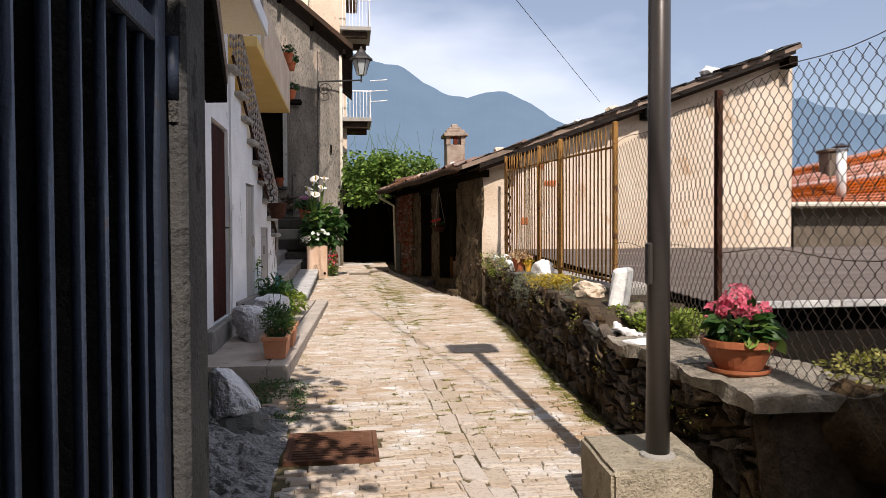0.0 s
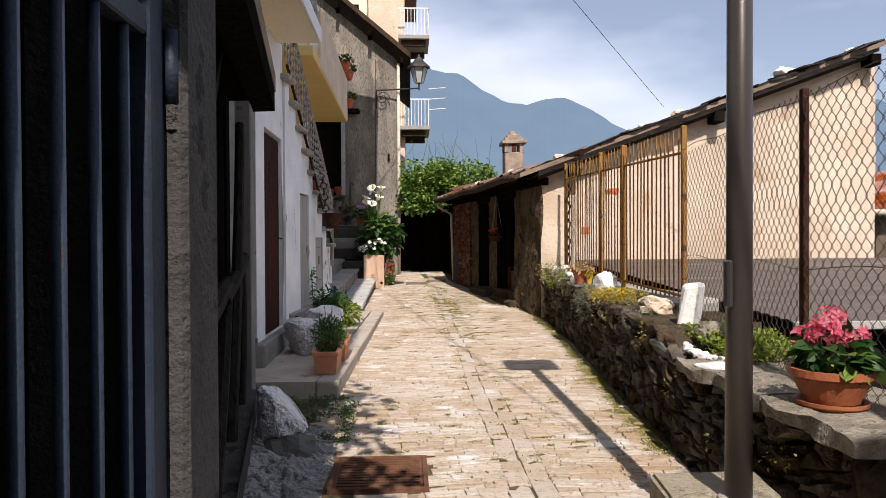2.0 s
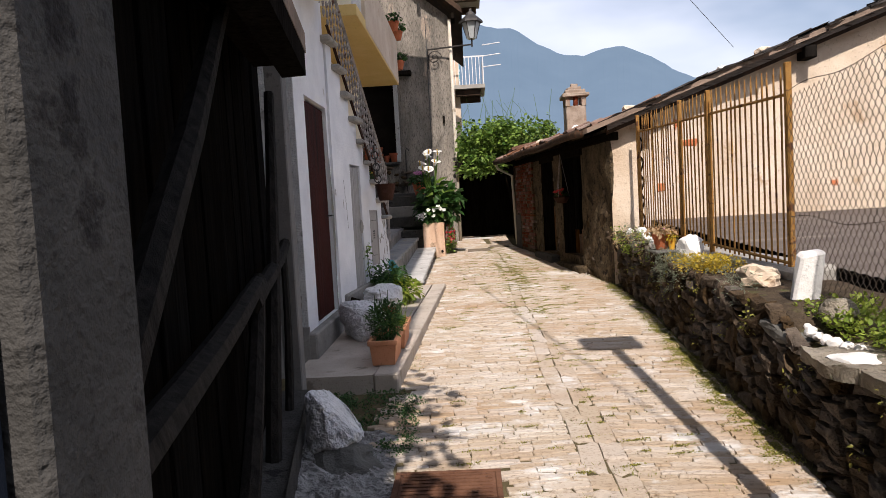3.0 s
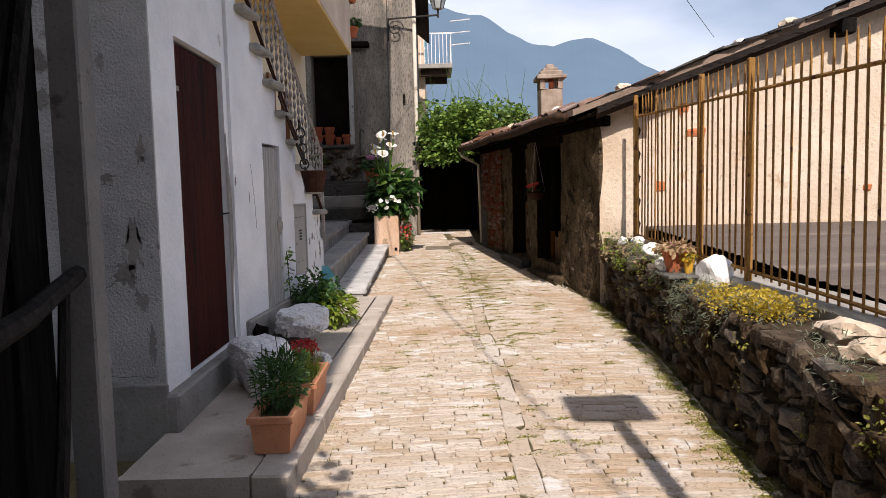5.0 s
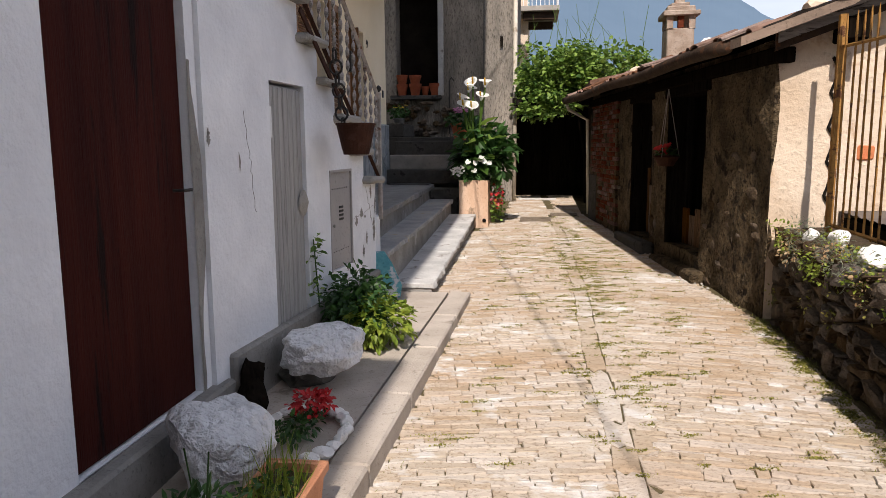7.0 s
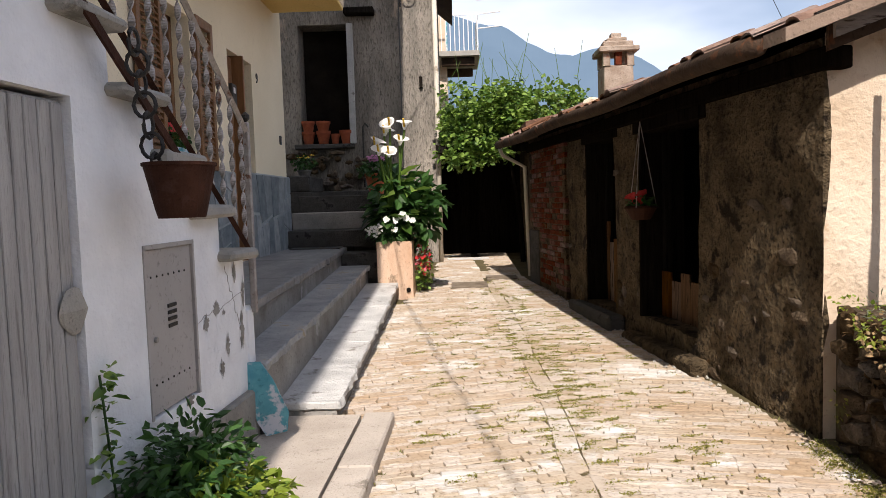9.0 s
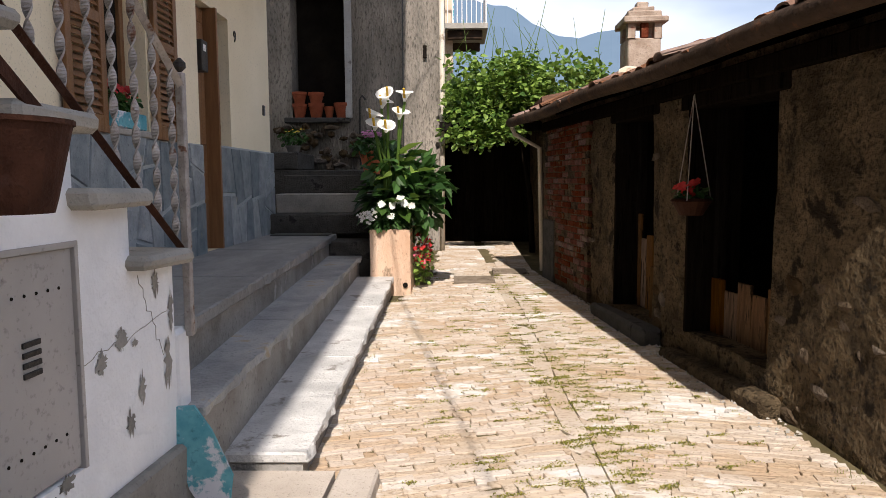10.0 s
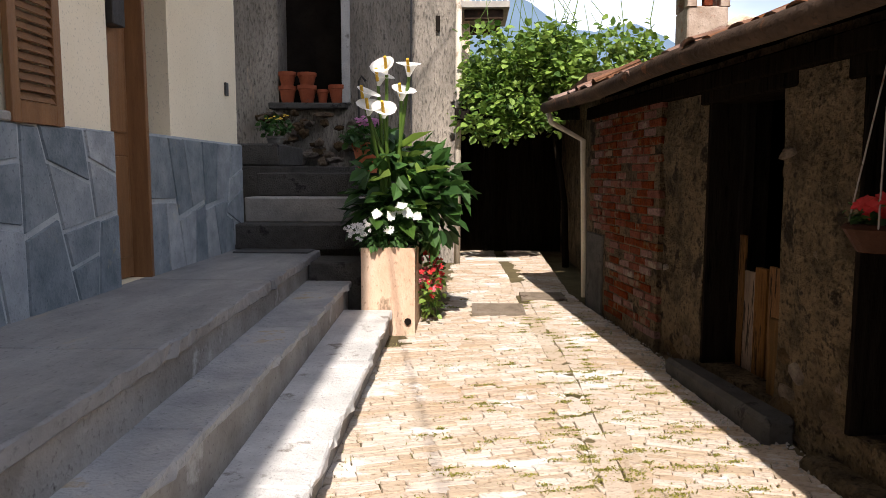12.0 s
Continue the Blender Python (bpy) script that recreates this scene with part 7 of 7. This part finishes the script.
for (a, b, zt, dd, seed) in ((12.0, 14.9, 2.04, DADO, 2), (15.36, 17.45, 2.06, DADO2, 3)):
    for p in cladding(a, b, 1.0, zt, seed):
        cy, cz = sum(q[0] for q in p) / len(p), sum(q[1] for q in p) / len(p)
        bm = bmesh.new()
        k = .02
        rim, top = [], []
        for y, z in p:
            d = math.hypot(y - cy, z - cz) or 1
            f = max(.3, 1 - k / d)
            rim.append(bm.verts.new((CX + .028, cy + (y - cy) * f, cz + (z - cz) * f)))
            f = max(.3, 1 - (k + .008) / d)
            top.append(bm.verts.new((CX + .043, cy + (y - cy) * f, cz + (z - cz) * f)))
        bm.faces.new(top)
        for i in range(len(p)):
            bm.faces.new((rim[i], rim[(i + 1) % len(p)], top[(i + 1) % len(p)], top[i]))
        part("slate_piece", bm, M_DADO, dd)


# ---- bricks of the shed ----
def bricks():
    variants = []
    for k in range(3):
        bm = box(-.118, .118, -.02, .03, -.03, .03, 0.006, rough=.004)
        ob = part("brick", bm, M_BRICK, SHED_SIDE)
        variants.append(ob)
    n = 0
    for row in range(28):
        z = 0.52 + row * .069
        u = 4.92 + (.125 if row % 2 else 0)
        while u < 6.52:
            if not (u > 6.0 and z < 1.22) and rng.random() < .9:
                if n < 3:
                    ob = variants[n]
                else:
                    ob = hang(new("brick", variants[n % 3].data), SHED_SIDE)
                p = S(u, -.013 + rng.uniform(-.006, .006), z)
                ob.location = p
                ob.rotation_euler = (rng.uniform(-.02, .02), 0, math.atan2(DU.y, DU.x))
                n += 1
            u += .25


bricks()


# ---- stones of the parapet ----
def stones():
    r = random.Random(17)
    spots = []
    for y0 in np.arange(.4, 11.1, 1.07):
        spots += cladding(y0, y0 + 1.07, 0.0, .74, int(y0 * 10), .006, .042, 1.7)
    spots.sort(key=lambda p: abs(p[0][0] - 4.9))
    verts, faces = [], []
    for i, poly in enumerate(spots):
        ring = []
        for k in range(len(poly)):
            p, q = poly[k], poly[(k + 1) % len(poly)]
            ring.append((p[0] + r.gauss(0, .006), p[1] + r.gauss(0, .006)))
            ring.append(((p[0] + q[0]) / 2 + r.gauss(0, .009), (p[1] + q[1]) / 2 + r.gauss(0, .009)))
        cy, cz = sum(q[0] for q in ring) / len(ring), sum(q[1] for q in ring) / len(ring)
        proud, ty, tz = r.uniform(.02, .085), r.gauss(0, .10), r.gauss(0, .12)
        gap = r.uniform(.006, .022)

        def place(y, z, out):
            h = along(TOPS, y) - gz(y) + .01
            return Vector((along(FACE, y) + .06 - out, y, gz(y) - .01 + h * z / .74))

        vs, fs = [], []
        n = len(ring)
        for inset, out in ((gap, -.02), (gap + .004, proud - .012), (gap + .016, proud), (.3, proud + .008)):
            for y, z in ring:
                d = math.hypot(y - cy, z - cz) or 1
                f = max(.25, 1 - inset / d) if inset < .2 else .45
                yy, zz = cy + (y - cy) * f, cz + (z - cz) * f
                o = out + (ty * (yy - cy) + tz * (zz - cz) + .016 * noise.noise(Vector((yy * 17, zz * 17, i))) if out > 0 else 0)
                vs.append(place(yy, zz, o))
        vs.append(place(cy, cz, proud + .01 + r.gauss(0, .005)))
        for b in range(0, 3 * n, n):
            for k in range(n):
                fs.append((b + k, b + (k + 1) % n, b + n + (k + 1) % n, b + n + k))
        for k in range(n):
            fs.append((3 * n + k, 3 * n + (k + 1) % n, 4 * n))
        if i < 300:
            raw("stone", vs, fs, M_RUBBLE, PARAPET)
        else:
            k = len(verts)
            verts += vs
            faces += [[k + q for q in f] for f in fs]
    if verts:
        tagged(raw("stones", verts, faces, M_RUBBLE_I, PARAPET), kind="stuff")


stones()


# ---- setts of the lane ----
def setts():
    bm = bmesh.new()
    ys = np.linspace(-8, 24, 65)
    rows = [[bm.verts.new((x, y, gz(y) - .012)) for x in (-1.2, 2.2)] for y in ys]
    for a, b in zip(rows, rows[1:]):
        bm.faces.new((a[0], a[1], b[1], b[0]))
    road = structure(part("pavement_lane", bm, M_SOIL), "sunlit lane paved with narrow schist setts on edge", "pavement")

    def mesh(seed):
        r = random.Random(seed)
        rim = [(-.5, -.5), (-.2, -.5), (.15, -.5), (.5, -.5), (.5, 0), (.5, .5), (.2, .5), (-.15, .5), (-.5, .5), (-.5, 0)]
        rim = [(x + r.uniform(-.025, .025), y + r.uniform(-.17, .13)) for x, y in rim]
        n = len(rim)
        v = [(x, y, -.03) for x, y in rim]
        v += [(x, y, -.005) for x, y in rim]
        v += [(x * .965, y * .84, .001 + r.uniform(-.003, .003)) for x, y in rim]
        f = [tuple(range(2 * n, 3 * n))]
        for b in (0, n):
            for k in range(n):
                f.append((b + k, b + (k + 1) % n, b + n + (k + 1) % n, b + n + k))
        return v, f

    shapes = [mesh(s) for s in range(14)]
    metas = []
    for v, f in shapes:
        me = bpy.data.meshes.new("sett")
        me.from_pydata(v, [], f)
        me.materials.append(M_PAVE)
        metas.append(me)
    spots = []

    def left(y):
        if y < 6.24:
            return -.8 if y > 5 else -.54 if y > 1.8 else -.45
        if y < 11.6:
            return -.65 + .2 * (y - 6.24) / 5.38 + .02
        return -.83 if y < 16.4 else -.6 if y < 17.4 else -.3

    def right(y):
        return along(FACE, y) - .03 if y < 11.2 else max(2.0 - .139 * (y - 11.2), 1.0) - .02

    def bed(y):
        return .63 - .12 * max(0, y - 14) / 4 + .015 * math.sin(y * 1.7)

    y = -2.4
    while y < 22.1:
        d = rng.uniform(.045, .082)
        turn = .10 + .20 * min(1, max(0, (y - 7.5) / 4))
        for a, b, skew in ((left(y), bed(y) - .13, turn), (bed(y) + .13, right(y), -.7 * turn)):
            x = a + (rng.uniform(-.12, 0) if y > 6.4 else rng.uniform(0, .12) if skew > 0 else 0)
            while x < b:
                w = min(rng.choice([rng.uniform(.06, .16), rng.uniform(.1, .34)]), b - x)
                if w > .02:
                    yy = y + d / 2 + rng.uniform(-.005, .005) + skew * (x + w / 2 - .6) + .035 * noise.noise(Vector((x * 2, y, 0)))
                    spots.append((x + w / 2, yy, w * math.hypot(1, skew) + rng.uniform(-.008, .002), d * rng.uniform(.8, 1.08), skew))
                x += w
        y += d
    for o in (-.066, .066):
        y = -2.0 + o
        while y < 19:
            L = rng.uniform(.2, .5)
            spots.append((bed(y + L / 2) + o, y + L / 2, .128, L - .008, 0.0))
            y += L
    clear = ((-.53, .08, 4.04, 4.66), (-.13, .43, 17.2, 17.7), (.4, .91, 17.9, 18.33))
    spots = [s for s in spots if not any(c[0] < s[0] < c[1] and c[2] < s[1] < c[3] for c in clear)]
    spots.sort(key=lambda s: abs(s[1] - 13.0) + .02 * abs(s[0]))
    verts, faces = [], []
    for i, (x, yy, w, d, ch) in enumerate(spots):
        m = Matrix.Translation((x, yy, gz(yy) + rng.uniform(-.005, .0025))) @ Matrix.Rotation(math.atan(ch) + rng.uniform(-.06, .06), 4, 'Z') @ Matrix.Rotation(.0265 + rng.uniform(-.05, .05) * min(1, .08 / d), 4, 'X') @ Matrix.Diagonal((w, d, 1, 1))
        if i < 300:
            ob = new("sett", metas[i % 14])
            ob.parent = road
            ob.matrix_basis = m
        else:
            v, f = shapes[i % 14]
            k = len(verts)
            verts += [m @ Vector(q) for q in v]
            faces += [[k + q for q in g] for g in f]
    tagged(raw("setts", verts, faces, M_PAVE_I, road), kind="stuff")


setts()
